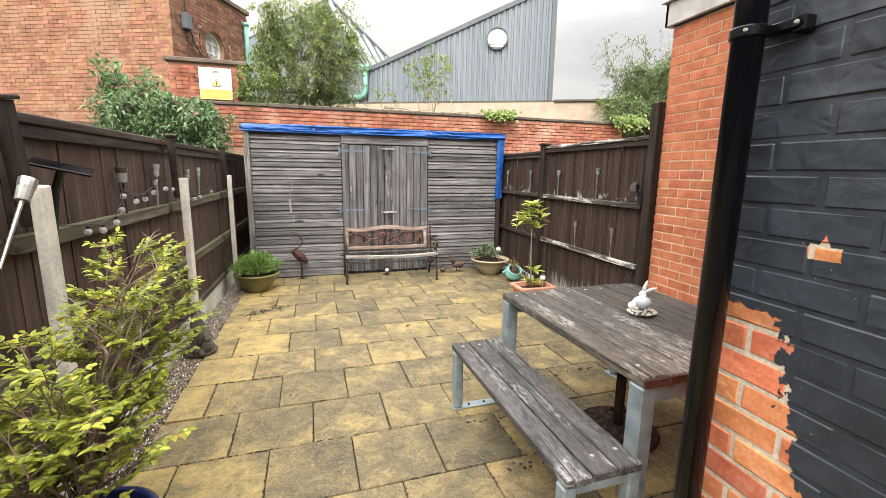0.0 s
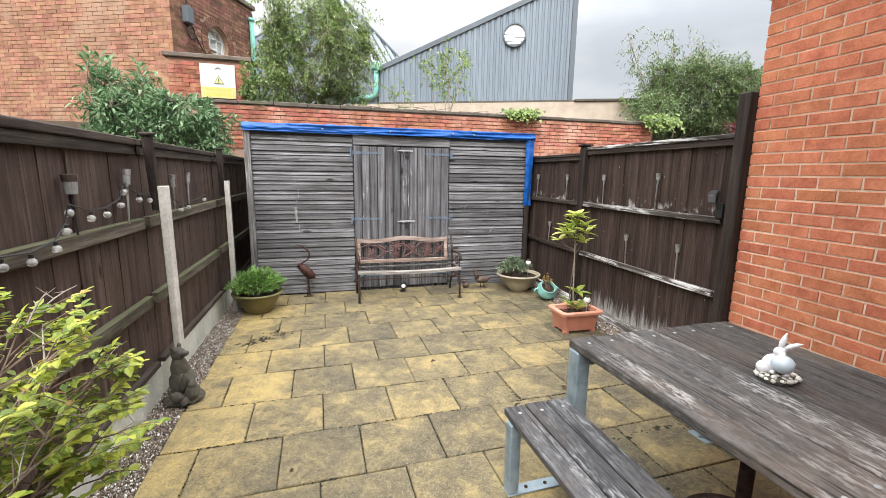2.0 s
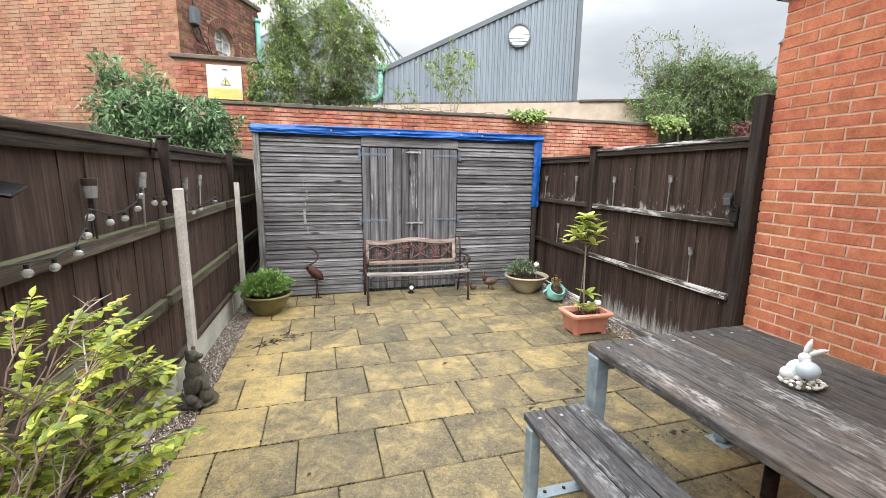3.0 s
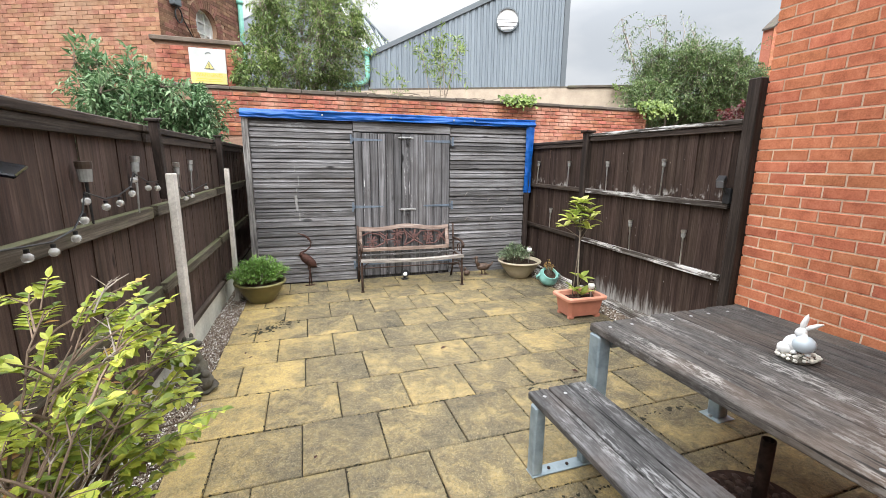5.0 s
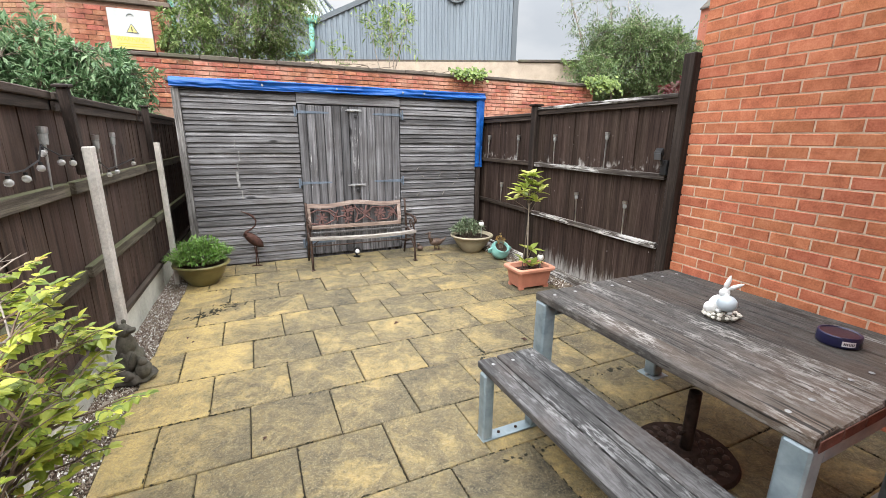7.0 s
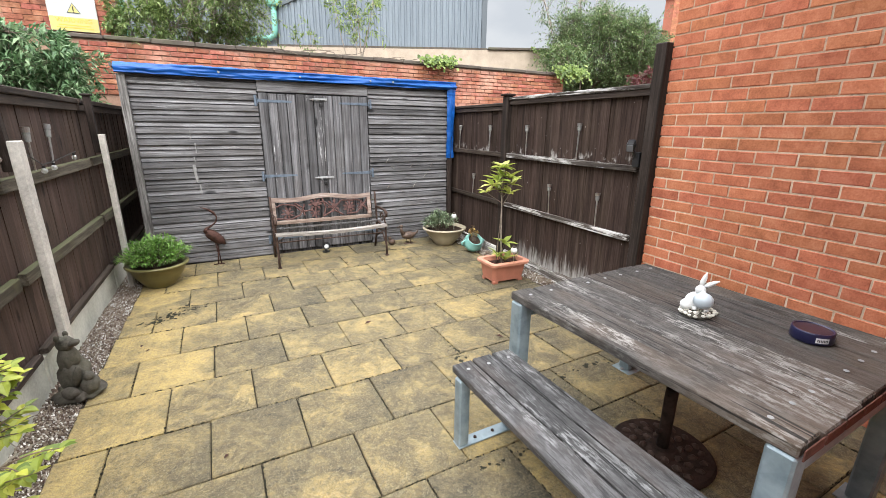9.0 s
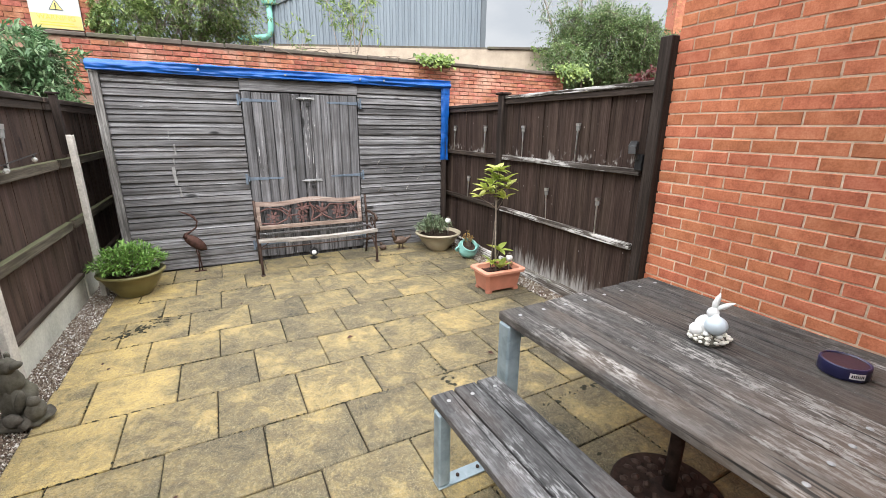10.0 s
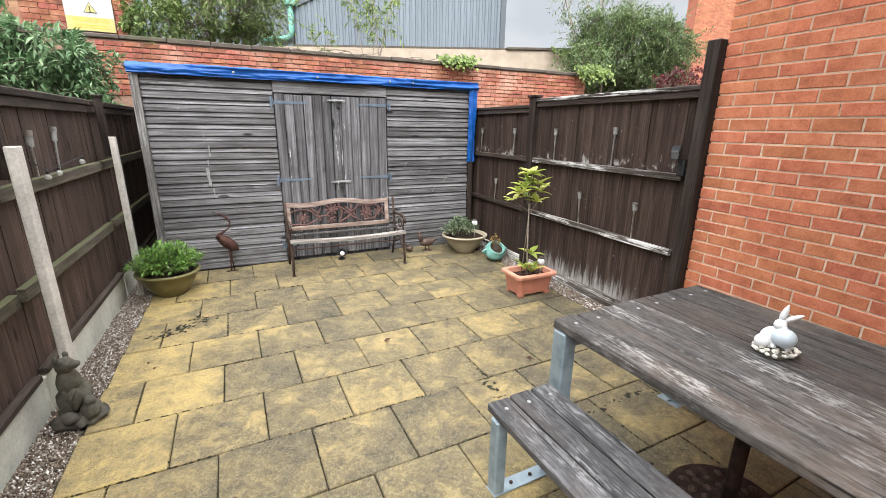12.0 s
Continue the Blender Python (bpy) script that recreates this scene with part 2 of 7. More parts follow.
# picnic table timber
def scuffed(name, dark, mid, brown, pale, lo, hi, ochre=None):
    """Old planks along y: charcoal and brown blotches, pale scuffs, thin cracks."""
    m = Mat(name, 0.72)
    grain = m.noise(60, 6, 0.7, (1, 0.07, 1), 7.0)
    broad = m.noise(13, 5, 0.6, (1, 0.22, 1), 7.0, 0.4)
    col = m.ramp(m.math('ADD', m.math('MULTIPLY', grain, 0.5), m.math('MULTIPLY', broad, 0.5)), [(0.37, dark), (0.52, mid), (0.66, tuple(v * 1.6 for v in mid))])
    tan = m.step(m.noise(3.4, 6, 0.62, (1, 0.5, 1), 1.0), 0.44, 0.64)
    if ochre:
        # the sunlit end has lost its grey skin
        tan = m.math('MAXIMUM', m.math('MULTIPLY', tan, 0.6), m.step(m.math('ADD', m.axis(1), m.math('MULTIPLY', m.noise(4.0, 5, 0.65), 0.9)), ochre + 0.42, ochre - 0.2))
    col = m.mix(m.math('MULTIPLY', tan, 0.8), col, m.mix(0.5, col, brown))
    rub = m.noise(3.6, 8, 0.66, (1, 0.36, 1), 2.0, 0.5)
    hair = m.noise(95, 5, 0.72, (1, 0.06, 1), 9.0)
    flake = m.noise(52, 6, 0.8, (1, 0.34, 1), 5.0)
    speck = m.step(m.math('ADD', m.math('MULTIPLY', flake, 0.6), m.math('MULTIPLY', hair, 0.4)), 0.47, 0.55)
    rub = m.math('ADD', rub, m.math('MULTIPLY', m.math('SUBTRACT', m.info.outputs["Random"], 0.5), 0.10))
    wear = m.math('MULTIPLY', speck, m.math('ADD', m.math('MULTIPLY', m.step(rub, lo, hi), 0.68), 0.10))
    col = m.mix(wear, col, pale)
    nick = m.step(m.noise(46, 4, 0.7, (1, 0.5, 1), 4.0), 0.68, 0.74)
    col = m.mix(m.math('MULTIPLY', nick, 0.5), col, pale)
    crack = m.step(m.noise(55, 3, 0.6, (1, 0.022, 1), 6.0), 0.60, 0.65)
    col = m.mix(m.math('MULTIPLY', crack, 0.85), col, tuple(v * 0.35 for v in dark))
    col = m.vary(col, 0.2, 0.006)
    m.bump(grain, 0.6, 0.004)
    m.bump(crack, -0.6, 0.004)
    return m.done(col)


M["table"] = scuffed("worn_tabletop_plank", (0.016, 0.0150, 0.0145), (0.044, 0.0400, 0.0375), (0.125, 0.084, 0.058), (0.30, 0.285, 0.27), 0.50, 0.68, 8.95)
M["bench_wood"] = scuffed("worn_bench_slat", (0.015, 0.0148, 0.0150), (0.042, 0.0405, 0.0410), (0.085, 0.068, 0.06), (0.29, 0.288, 0.292), 0.50, 0.68)
M["seat_wood"] = wood("bleached_seat_slat", (0.10, 0.088, 0.078), (0.25, 0.228, 0.208), (0.44, 0.415, 0.39), 0, 0.85, 30, None, False, 0.15)
M["back_wood"] = wood("flaking_pink_frame", (0.11, 0.072, 0.058), (0.235, 0.172, 0.142), (0.37, 0.30, 0.262), 0, 0.8, 24, ((0.50, 0.45, 0.41), 0.52, 0.64), False, 0.1)

M["brick_new"] = brickmat("red_orange_brick", [(0.34, (0.30, 0.098, 0.054)), (0.5, (0.51, 0.172, 0.091)), (0.68, (0.64, 0.265, 0.155))], tone=0.09, hue=0.006, pits=90)
M["brick_old"] = brickmat("old_garden_wall_brick", [(0.3, (0.115, 0.045, 0.032)), (0.5, (0.31, 0.112, 0.070)), (0.72, (0.47, 0.235, 0.165))], tone=0.22, hue=0.012, soot=0.65, fade=(0.47, 0.27, 0.20))
M["brick_old_stuff"] = brickmat("old_garden_wall_brick_rest", [(0.3, (0.115, 0.045, 0.032)), (0.5, (0.31, 0.112, 0.070)), (0.72, (0.47, 0.235, 0.165))], True, tone=0.22, hue=0.012, soot=0.65, fade=(0.47, 0.27, 0.20))
M["brick_works"] = brickmat("mottled_works_brick", [(0.3, (0.17, 0.078, 0.050)), (0.5, (0.285, 0.145, 0.092)), (0.72, (0.40, 0.255, 0.172))], True, tone=0.22, hue=0.014, soot=0.3, fade=(0.33, 0.215, 0.145))
M["brick_sooty"] = brickmat("sooty_works_brick", [(0.3, (0.10, 0.05, 0.035)), (0.5, (0.19, 0.095, 0.065)), (0.72, (0.30, 0.18, 0.13))], True, tone=0.35, hue=0.02, soot=0.6)
M["brick_far"] = brickmat("far_orange_brick", [(0.3, (0.34, 0.13, 0.075)), (0.7, (0.50, 0.22, 0.13))], True, tone=0.2)


def mortar(name, c, grimy=False):
    m = Mat(name, 0.95)
    n = m.noise(40, 6, 0.7)
    col = m.ramp(n, [(0.3, tuple(v * 0.7 for v in c)), (0.7, c)])
    if grimy:
        # joints that have weathered brown in places
        col = m.mix(m.math('MULTIPLY', m.step(m.noise(1.6, 5, 0.6), 0.42, 0.66), 0.5), col, (0.34, 0.20, 0.135))
        # joints turn browner towards the top of the wall, with a ragged edge
        up = m.math('ADD', m.axis(2), m.math('MULTIPLY', m.noise(1.3, 5, 0.65), 1.2))
        col = m.mix(m.math('MULTIPLY', m.step(up, 1.9, 2.7), 0.45), col, (0.36, 0.205, 0.135))
        col = m.mix(m.math('MULTIPLY', m.step(m.noise(14, 4, 0.6), 0.60, 0.70), 0.6), col, (0.20, 0.13, 0.10))
    m.bump(n, 0.6, 0.004)
    return m.done(col)


M["mortar_new"] = mortar("pale_mortar", (0.80, 0.64, 0.48), True)
M["mortar_old"] = mortar("old_lime_mortar", (0.36, 0.225, 0.165))
M["mortar_works"] = mortar("works_mortar", (0.40, 0.265, 0.185))


def painted(name, brick):
    """Dark slate paint on brickwork, flaked off near the corner."""
    m = Mat(name, 0.5)
    fine = m.noise(70, 5, 0.65)
    mid = m.noise(11, 5, 0.6)
    paint = m.ramp(mid, [(0.3, (0.014, 0.0185, 0.026)), (0.7, (0.027, 0.034, 0.046))])
    specks = m.voronoi(42)
    paint = m.mix(m.math('MULTIPLY', m.step(specks, 0.10, 0.05), m.step(m.noise(5, 3), 0.52, 0.6)), paint, (0.24, 0.24, 0.235))
    if brick:
        bare = m.vary(m.ramp(m.math('ADD', m.math('MULTIPLY', mid, 0.5), m.math('MULTIPLY', fine, 0.5)),
                             [(0.3, (0.32, 0.075, 0.035)), (0.52, (0.49, 0.155, 0.068)), (0.74, (0.58, 0.28, 0.185))]), 0.22, 0.012)
    else:
        bare = m.ramp(fine, [(0.3, (0.34, 0.28, 0.21)), (0.7, (0.58, 0.52, 0.43))])
    y, z = m.axis(1), m.axis(2)
    edge = m.math('MULTIPLY', m.math('SUBTRACT', m.noise(13, 5, 0.62), 0.5), 0.22)
    # distance into the bare patch: towards the corner and down
    reach = m.math('SUBTRACT', y, m.math('ADD', 7.665, m.math('MULTIPLY', m.math('SUBTRACT', z, 0.8), 0.26)))
    patch = m.math('MULTIPLY', m.step(m.math('ADD', reach, edge), 0.0, 0.006),
                   m.step(m.math('ADD', z, m.math('MULTIPLY', edge, 0.6)), 1.212, 1.205))
    dy, dz = m.math('SUBTRACT', y, 7.687), m.math('SUBTRACT', z, 1.392)
    ady, adz = m.math('ABSOLUTE', dy), m.math('ABSOLUTE', m.math('ADD', dz, 0.006))
    flat = m.math('MAXIMUM', m.math('MULTIPLY', ady, 0.5), adz)
    spike = m.math('MULTIPLY', m.math('ADD', m.math('MULTIPLY', m.math('ABSOLUTE', m.math('SUBTRACT', dy, 0.006)), 2.4), m.math('MAXIMUM', dz, m.math('MULTIPLY', dz, -3.0))), 0.4)
    rad = m.math('ADD', m.math('MINIMUM', flat, spike), m.math('MULTIPLY', edge, 0.09))
    chip = m.step(rad, 0.0172, 0.0162)
    mask = m.math('MAXIMUM', patch, chip)
    col = m.mix(mask, paint, bare)
    rough = m.math('MULTIPLY_ADD', mask, 0.4)
    rough.node.inputs[2].default_value = 0.48
    m.bump(fine, 0.15, 0.003)
    m.bump(m.noise(7, 2, 0.5), 0.8, 0.02)
    m.bump(m.noise(16, 2, 0.5, distort=0.6), 0.55, 0.010)
    m.bump(m.math('SUBTRACT', 1.0, mask), 0.8, 0.002)
    return m.done(col, rough)


M["painted_brick"] = painted("slate_painted_brick", True)
M["painted_joint"] = painted("slate_painted_joint", False)


def slabmat():
    """Buff riven concrete paving with grey algae and yellow lichen."""
    m = Mat("buff_paving_slab", 0.9)
    patch = m.noise(2.6, 3, 0.5, jump=6.0, distort=0.5)
    mid = m.noise(8.5, 7, 0.68, jump=3.0, distort=0.8)
    fine = m.noise(46, 5, 0.75)
    grit = m.noise(170, 3, 0.7)
    rand = m.info.outputs["Random"]
    dirt = m.math('ADD', m.math('ADD', m.math('MULTIPLY', patch, 0.38), m.math('MULTIPLY', mid, 0.38)), m.math('MULTIPLY', fine, 0.24))
    # the strip along the gravel stays cleaner, the middle of the yard is greyer
    clean = m.step(m.axis(0), 1.25, 0.40)
    dirt = m.math('SUBTRACT', dirt, m.math('MULTIPLY', clean, 0.085))
    dirt = m.math('ADD', dirt, m.math('MULTIPLY', m.math('SUBTRACT', rand, 0.5), 0.085))
    dirt = m.math('ADD', dirt, 0.012)
    col = m.ramp(dirt, [(0.35, (0.360, 0.265, 0.104)), (0.425, (0.252, 0.190, 0.086)), (0.49, (0.157, 0.124, 0.067)), (0.56, (0.096, 0.080, 0.051)), (0.65, (0.048, 0.042, 0.032))])
    # curled pale lichen and small dark hollows
    curl = m.math('ABSOLUTE', m.math('SUBTRACT', m.noise(24, 4, 0.6, jump=4.0, distort=2.2), 0.5))
    col = m.mix(m.math('MULTIPLY', m.step(curl, 0.030, 0.006), 0.34), col, (0.36, 0.315, 0.200))
    col = m.mix(m.math('MULTIPLY', m.step(grit, 0.58, 0.68), 0.4), col, (0.38, 0.345, 0.25))
    col = m.mix(m.math('MULTIPLY', m.step(m.noise(74, 5, 0.7), 0.55, 0.66), 0.55), col, (0.066, 0.058, 0.044))
    gr = m.noise(250, 2, 0.6)
    col = m.mix(1.0, col, m.ramp(gr, [(0.34, (0.68, 0.68, 0.68)), (0.5, (1.0, 1.0, 1.0)), (0.66, (1.26, 1.24, 1.2))]), 'MULTIPLY')
    m.bump(patch, 0.25, 0.012)
    m.bump(mid, 0.8, 0.010)
    m.bump(fine, 0.8, 0.006)
    m.bump(grit, 0.7, 0.003)
    return m.done(col)


M["slab"] = slabmat()
M["bed"] = plain("damp_sandy_joint", (0.030, 0.025, 0.018), 0.95, 0, 0.4, 20, 0.5)
M["earth"] = plain("bare_earth", (0.09, 0.07, 0.05), 0.95, 0, 0.4, 3, 0.6)
M["compost"] = plain("dark_compost", (0.045, 0.03, 0.022), 0.95, 0, 0.5, 30, 0.8)


def stonemat():
    m = Mat("mixed_gravel", 0.85)
    r = m.geo.outputs["Random Per Island"]
    col = m.ramp(r, [(0.0, (0.075, 0.048, 0.036)), (0.35, (0.155, 0.115, 0.084)), (0.62, (0.25, 0.205, 0.160)), (0.84, (0.36, 0.315, 0.265)), (0.93, (0.72, 0.70, 0.66)), (1.0, (0.8, 0.78, 0.75))])
    n = m.noise(60, 4)
    col = m.mix(m.math('MULTIPLY', m.step(n, 0.5, 0.7), 0.4), col, (0.12, 0.085, 0.07))
    m.bump(n, 0.3, 0.002)
    return m.done(col)


M["gravel"] = stonemat()


def concretemat(name, c, green=0.0, stain=0.4):
    m = Mat(name, 0.9)
    n = m.noise(3.5, 6, 0.65)
    f = m.noise(60, 5, 0.7)
    col = m.ramp(m.math('ADD', m.math('MULTIPLY', n, 0.6), m.math('MULTIPLY', f, 0.4)), [(0.33, tuple(v * (1 - stain) for v in c)), (0.62, c)])
    if green:
        col = m.mix(m.math('MULTIPLY', m.step(m.noise(2.2, 4), 0.45, 0.68), green), col, (0.14, 0.155, 0.085))
    pits = m.step(m.voronoi(55), 0.12, 0.05)
    col = m.mix(m.math('MULTIPLY', pits, 0.45), col, tuple(v * 0.4 for v in c))
    m.bump(f, 0.5, 0.004)
    return m.done(col)


M["concrete"] = concretemat("weathered_concrete", (0.66, 0.615, 0.56), 0.2, 0.55)
M["gravel_board"] = concretemat("pale_concrete_board", (0.60, 0.59, 0.51), 0.3)
M["render"] = concretemat("pinkish_render", (0.47, 0.39, 0.31), 0.0, 0.3)
M["coping"] = concretemat("dark_coping", (0.12, 0.10, 0.085), 0.3, 0.5)
M["stone_statue"] = concretemat("mossy_cast_stone", (0.118, 0.104, 0.088), 0.2, 0.7)
M["stone_band"] = concretemat("sooty_stone_band", (0.17, 0.135, 0.11), 0.0, 0.5)

M["steel"] = None
ms = Mat("galvanised_steel", 0.5, 0.35)
sp = ms.voronoi(22, out="Color")
bw = ms.n.new("ShaderNodeRGBToBW")
ms.l.new(sp, bw.inputs[0])
ms_n = ms.noise(8, 5)
ms_col = ms.ramp(ms.math('ADD', ms.math('MULTIPLY', bw.outputs[0], 0.10), ms.math('MULTIPLY', ms_n, 0.90)), [(0.3, (0.135, 0.175, 0.20)), (0.7, (0.30, 0.36, 0.39))])
ms.bump(ms_n, 0.1, 0.003)
M["steel"] = ms.done(ms_col)
M["bolt"] = plain("bare_steel_bolt", (0.26, 0.26, 0.26), 0.6, 0.4, 0.2, 30)
M["hinge"] = plain("dull_blue_zinc", (0.105, 0.135, 0.175), 0.6, 0.3, 0.25, 20)
M["rust"] = plain("rusty_iron", (0.034, 0.021, 0.017), 0.85, 0.3, 0.5, 25, 0.5)
M["castiron"] = plain("brown_cast_iron", (0.062, 0.040, 0.032), 0.7, 0.4, 0.4, 25, 0.3)
M["lattice"] = plain("red_brown_iron", (0.105, 0.056, 0.050), 0.8, 0.1, 0.35, 20, 0.3)
M["black_gloss"] = plain("black_gloss_plastic", (0.003, 0.0033, 0.005), 0.16, 0.0, 0.2, 9, 0.02)
M["black_gloss"].node_tree.nodes["Principled BSDF"].inputs["Specular IOR Level"].default_value = 0.2
M["black"] = plain("matt_black_plastic", (0.012, 0.012, 0.013), 0.5, 0, 0.2, 20)
M["silver"] = plain("brushed_stainless", (0.55, 0.54, 0.52), 0.32, 0.9, 0.15, 30)
M["bronze"] = plain("bronzed_metal", (0.10, 0.075, 0.06), 0.45, 0.7, 0.25, 30)
M["frost"] = plain("cloudy_clear_plastic", (0.72, 0.72, 0.70), 0.3, 0, 0.08, 30)
mb = Mat("clear_bulb_glass", 0.08)
mb.b.inputs["Transmission Weight"].default_value = 0.72
mb.b.inputs["IOR"].default_value = 1.3
M["bulb"] = mb.done((0.92, 0.92, 0.9))
M["white_resin"] = plain("white_painted_resin", (0.64, 0.64, 0.63), 0.55, 0, 0.06, 30, 0.2)
M["resin_rock"] = plain("cream_stone_resin", (0.55, 0.52, 0.46), 0.8, 0, 0.35, 45, 0.7)
M["opal"] = plain("cloudy_opal_plastic", (0.42, 0.47, 0.51), 0.3, 0, 0.05, 30, 0.03)
M["white_paint"] = plain("white_paint", (0.75, 0.75, 0.74), 0.5, 0, 0.1, 12)
M["fascia"] = plain("grey_white_fascia", (0.50, 0.49, 0.48), 0.6, 0, 0.25, 5, 0.1)
M["terracotta"] = plain("terracotta_plastic", (0.40, 0.155, 0.10), 0.6, 0, 0.14, 9, 0.1)
M["terracotta_rim"] = plain("sun_bleached_terracotta", (0.55, 0.25, 0.17), 0.65, 0, 0.12, 9, 0.1)
M["olive"] = plain("olive_glaze", (0.155, 0.135, 0.055), 0.4, 0, 0.22, 6, 0.1)
M["beige"] = plain("beige_stoneware", (0.36, 0.31, 0.225), 0.55, 0, 0.15, 6, 0.1)
M["teal"] = plain("teal_glaze", (0.20, 0.42, 0.38), 0.3, 0, 0.2, 10, 0.05)
M["navy"] = plain("navy_glaze", (0.012, 0.018, 0.085), 0.2, 0, 0.2, 10, 0.03)
M["plum"] = plain("dark_plum_wax", (0.030, 0.014, 0.022), 0.4, 0, 0.2, 15)
M["navy_tin"] = plain("navy_tin", (0.012, 0.012, 0.045), 0.3, 0, 0.15, 15)
M["label"] = plain("cream_paper", (0.68, 0.67, 0.65), 0.6, 0, 0.05, 30)
M["dull_paint"] = plain("old_paint_run", (0.21, 0.206, 0.203), 0.85, 0, 0.3, 30, 0.3)
M["lens"] = plain("smoked_lens", (0.16, 0.17, 0.19), 0.15, 0, 0.1, 20, 0.02)
M["clear_lens"] = plain("dusty_clear_lens", (0.26, 0.26, 0.25), 0.2, 0, 0.15, 30, 0.03)
M["moss"] = plain("black_moss", (0.028, 0.027, 0.017), 0.95, 0, 0.5, 60, 0.8)
M["ink"] = plain("black_ink", (0.02, 0.02, 0.02), 0.6, 0, 0.1, 30)
M["yellow"] = plain("faded_yellow_vinyl", (0.50, 0.43, 0.15), 0.5, 0, 0.1, 6)
M["amber"] = plain("amber_vinyl", (0.62, 0.42, 0.05), 0.5, 0, 0.1, 6)
M["sign_white"] = plain("off_white_sign", (0.43, 0.44, 0.43), 0.45, 0, 0.08, 5)
M["verdigris"] = plain("sea_green_paint", (0.16, 0.40, 0.33), 0.5, 0, 0.2, 4)
M["grille"] = plain("white_louvre", (0.72, 0.73, 0.74), 0.5, 0, 0.08, 4)
M["dark_glass"] = plain("dark_pane", (0.012, 0.013, 0.015), 0.7, 0, 0.3, 4, 0.02)
M["bark"] = plain("grey_brown_bark", (0.15, 0.12, 0.095), 0.9, 0, 0.4, 30, 0.6)
M["grey_twig"] = plain("bare_grey_twig", (0.26, 0.225, 0.19), 0.9, 0, 0.35, 30, 0.4)
M["red_end"] = plain("red_brown_end_grain", (0.085, 0.034, 0.026), 0.75, 0, 0.4, 25, 0.4)
M["brown_twig"] = plain("brown_twig", (0.16, 0.115, 0.085), 0.85, 0, 0.4, 30, 0.4)
M["pale_twig"] = plain("pale_twig", (0.30, 0.255, 0.21), 0.85, 0, 0.35, 30, 0.4)
M["rust_bird"] = plain("rust_red_ornament", (0.055, 0.027, 0.021), 0.7, 0.3, 0.5, 25, 0.4)
M["duck"] = plain("brown_ornament", (0.085, 0.055, 0.04), 0.6, 0.2, 0.5, 25, 0.4)
M["roof_felt"] = plain("grey_roof_felt", (0.10, 0.10, 0.10), 0.9, 0, 0.3, 8, 0.4)


def tarpmat():
    m = Mat("blue_tarpaulin", 0.45)
    m.b.inputs["Specular IOR Level"].default_value = 0.35
    n = m.noise(17, 4, 0.6, (0.16, 1, 1))
    f = m.noise(130, 3)
    col = m.ramp(n, [(0.3, (0.003, 0.055, 0.24)), (0.7, (0.005, 0.085, 0.34))])
    m.bump(n, 0.35, 0.03)
    m.bump(f, 0.1, 0.001)
    return m.done(col)


M["tarp"] = tarpmat()


def cladmat(name, c0, c1):
    m = Mat(name, 0.55, 0.0)
    n = m.noise(0.7, 5, 0.6, (1, 1, 0.25))
    f = m.noise(18, 4)
    col = m.ramp(m.math('ADD', m.math('MULTIPLY', n, 0.75), m.math('MULTIPLY', f, 0.25)), [(0.35, c0), (0.65, c1)])
    return m.done(col)


M["clad"] = cladmat("blue_grey_cladding", (0.135, 0.165, 0.195), (0.185, 0.222, 0.255))
M["clad_dark"] = cladmat("dark_grey_trim", (0.075, 0.090, 0.105), (0.105, 0.125, 0.14))
M["clad_roof"] = cladmat("ribbed_roof_glazing", (0.24, 0.27, 0.28), (0.36, 0.39, 0.39))


def leafmat(name, stops, rough=0.5, trans=0.35):
    m = Mat(name, rough)
    r = m.geo.outputs["Random Per Island"]
    n = m.noise(1.6, 4)
    col = m.ramp(m.math('ADD', m.math('MULTIPLY', r, 0.6), m.math('MULTIPLY', n, 0.4)), stops)
    m.done(col)
    tr = m.n.new("ShaderNodeBsdfTranslucent")
    mx = m.n.new("ShaderNodeMixShader")
    mx.inputs[0].default_value = trans
    m.l.new(col, tr.inputs["Color"])
    m.l.new(m.b.outputs[0], mx.inputs[1])
    m.l.new(tr.outputs[0], mx.inputs[2])
    m.l.new(mx.outputs[0], m.n["Material Output"].inputs["Surface"])
    return m.m


M["leaf_lime"] = leafmat("lime_green_leaf", [(0.2, (0.10, 0.150, 0.020)), (0.48, (0.255, 0.305, 0.038)), (0.8, (0.46, 0.465, 0.070))])
M["leaf_autumn"] = leafmat("bronze_tinted_leaf", [(0.2, (0.30, 0.15, 0.05)), (0.8, (0.42, 0.30, 0.07))])
M["leaf_buddleia"] = leafmat("grey_green_leaf", [(0.2, (0.057, 0.122, 0.049)), (0.5, (0.122, 0.220, 0.098)), (0.8, (0.276, 0.381, 0.211))])
M["leaf_bush"] = leafmat("mid_green_leaf", [(0.2, (0.075, 0.130, 0.036)), (0.5, (0.165, 0.240, 0.072)), (0.8, (0.34, 0.42, 0.155))])
M["leaf_right"] = leafmat("fresh_green_leaf", [(0.2, (0.045, 0.085, 0.028)), (0.5, (0.105, 0.168, 0.056)), (0.8, (0.235, 0.315, 0.125))])
M["leaf_ivy"] = leafmat("yellow_green_ivy", [(0.2, (0.070, 0.120, 0.025)), (0.5, (0.165, 0.245, 0.050)), (0.8, (0.30, 0.38, 0.11))])
M["leaf_pot"] = leafmat("bright_green_needle", [(0.2, (0.075, 0.163, 0.027)), (0.5, (0.150, 0.288, 0.056)), (0.8, (0.275, 0.450, 0.112))])
M["leaf_grey"] = leafmat("grey_lavender_leaf", [(0.2, (0.090, 0.139, 0.073)), (0.5, (0.179, 0.244, 0.139)), (0.8, (0.357, 0.423, 0.276))])
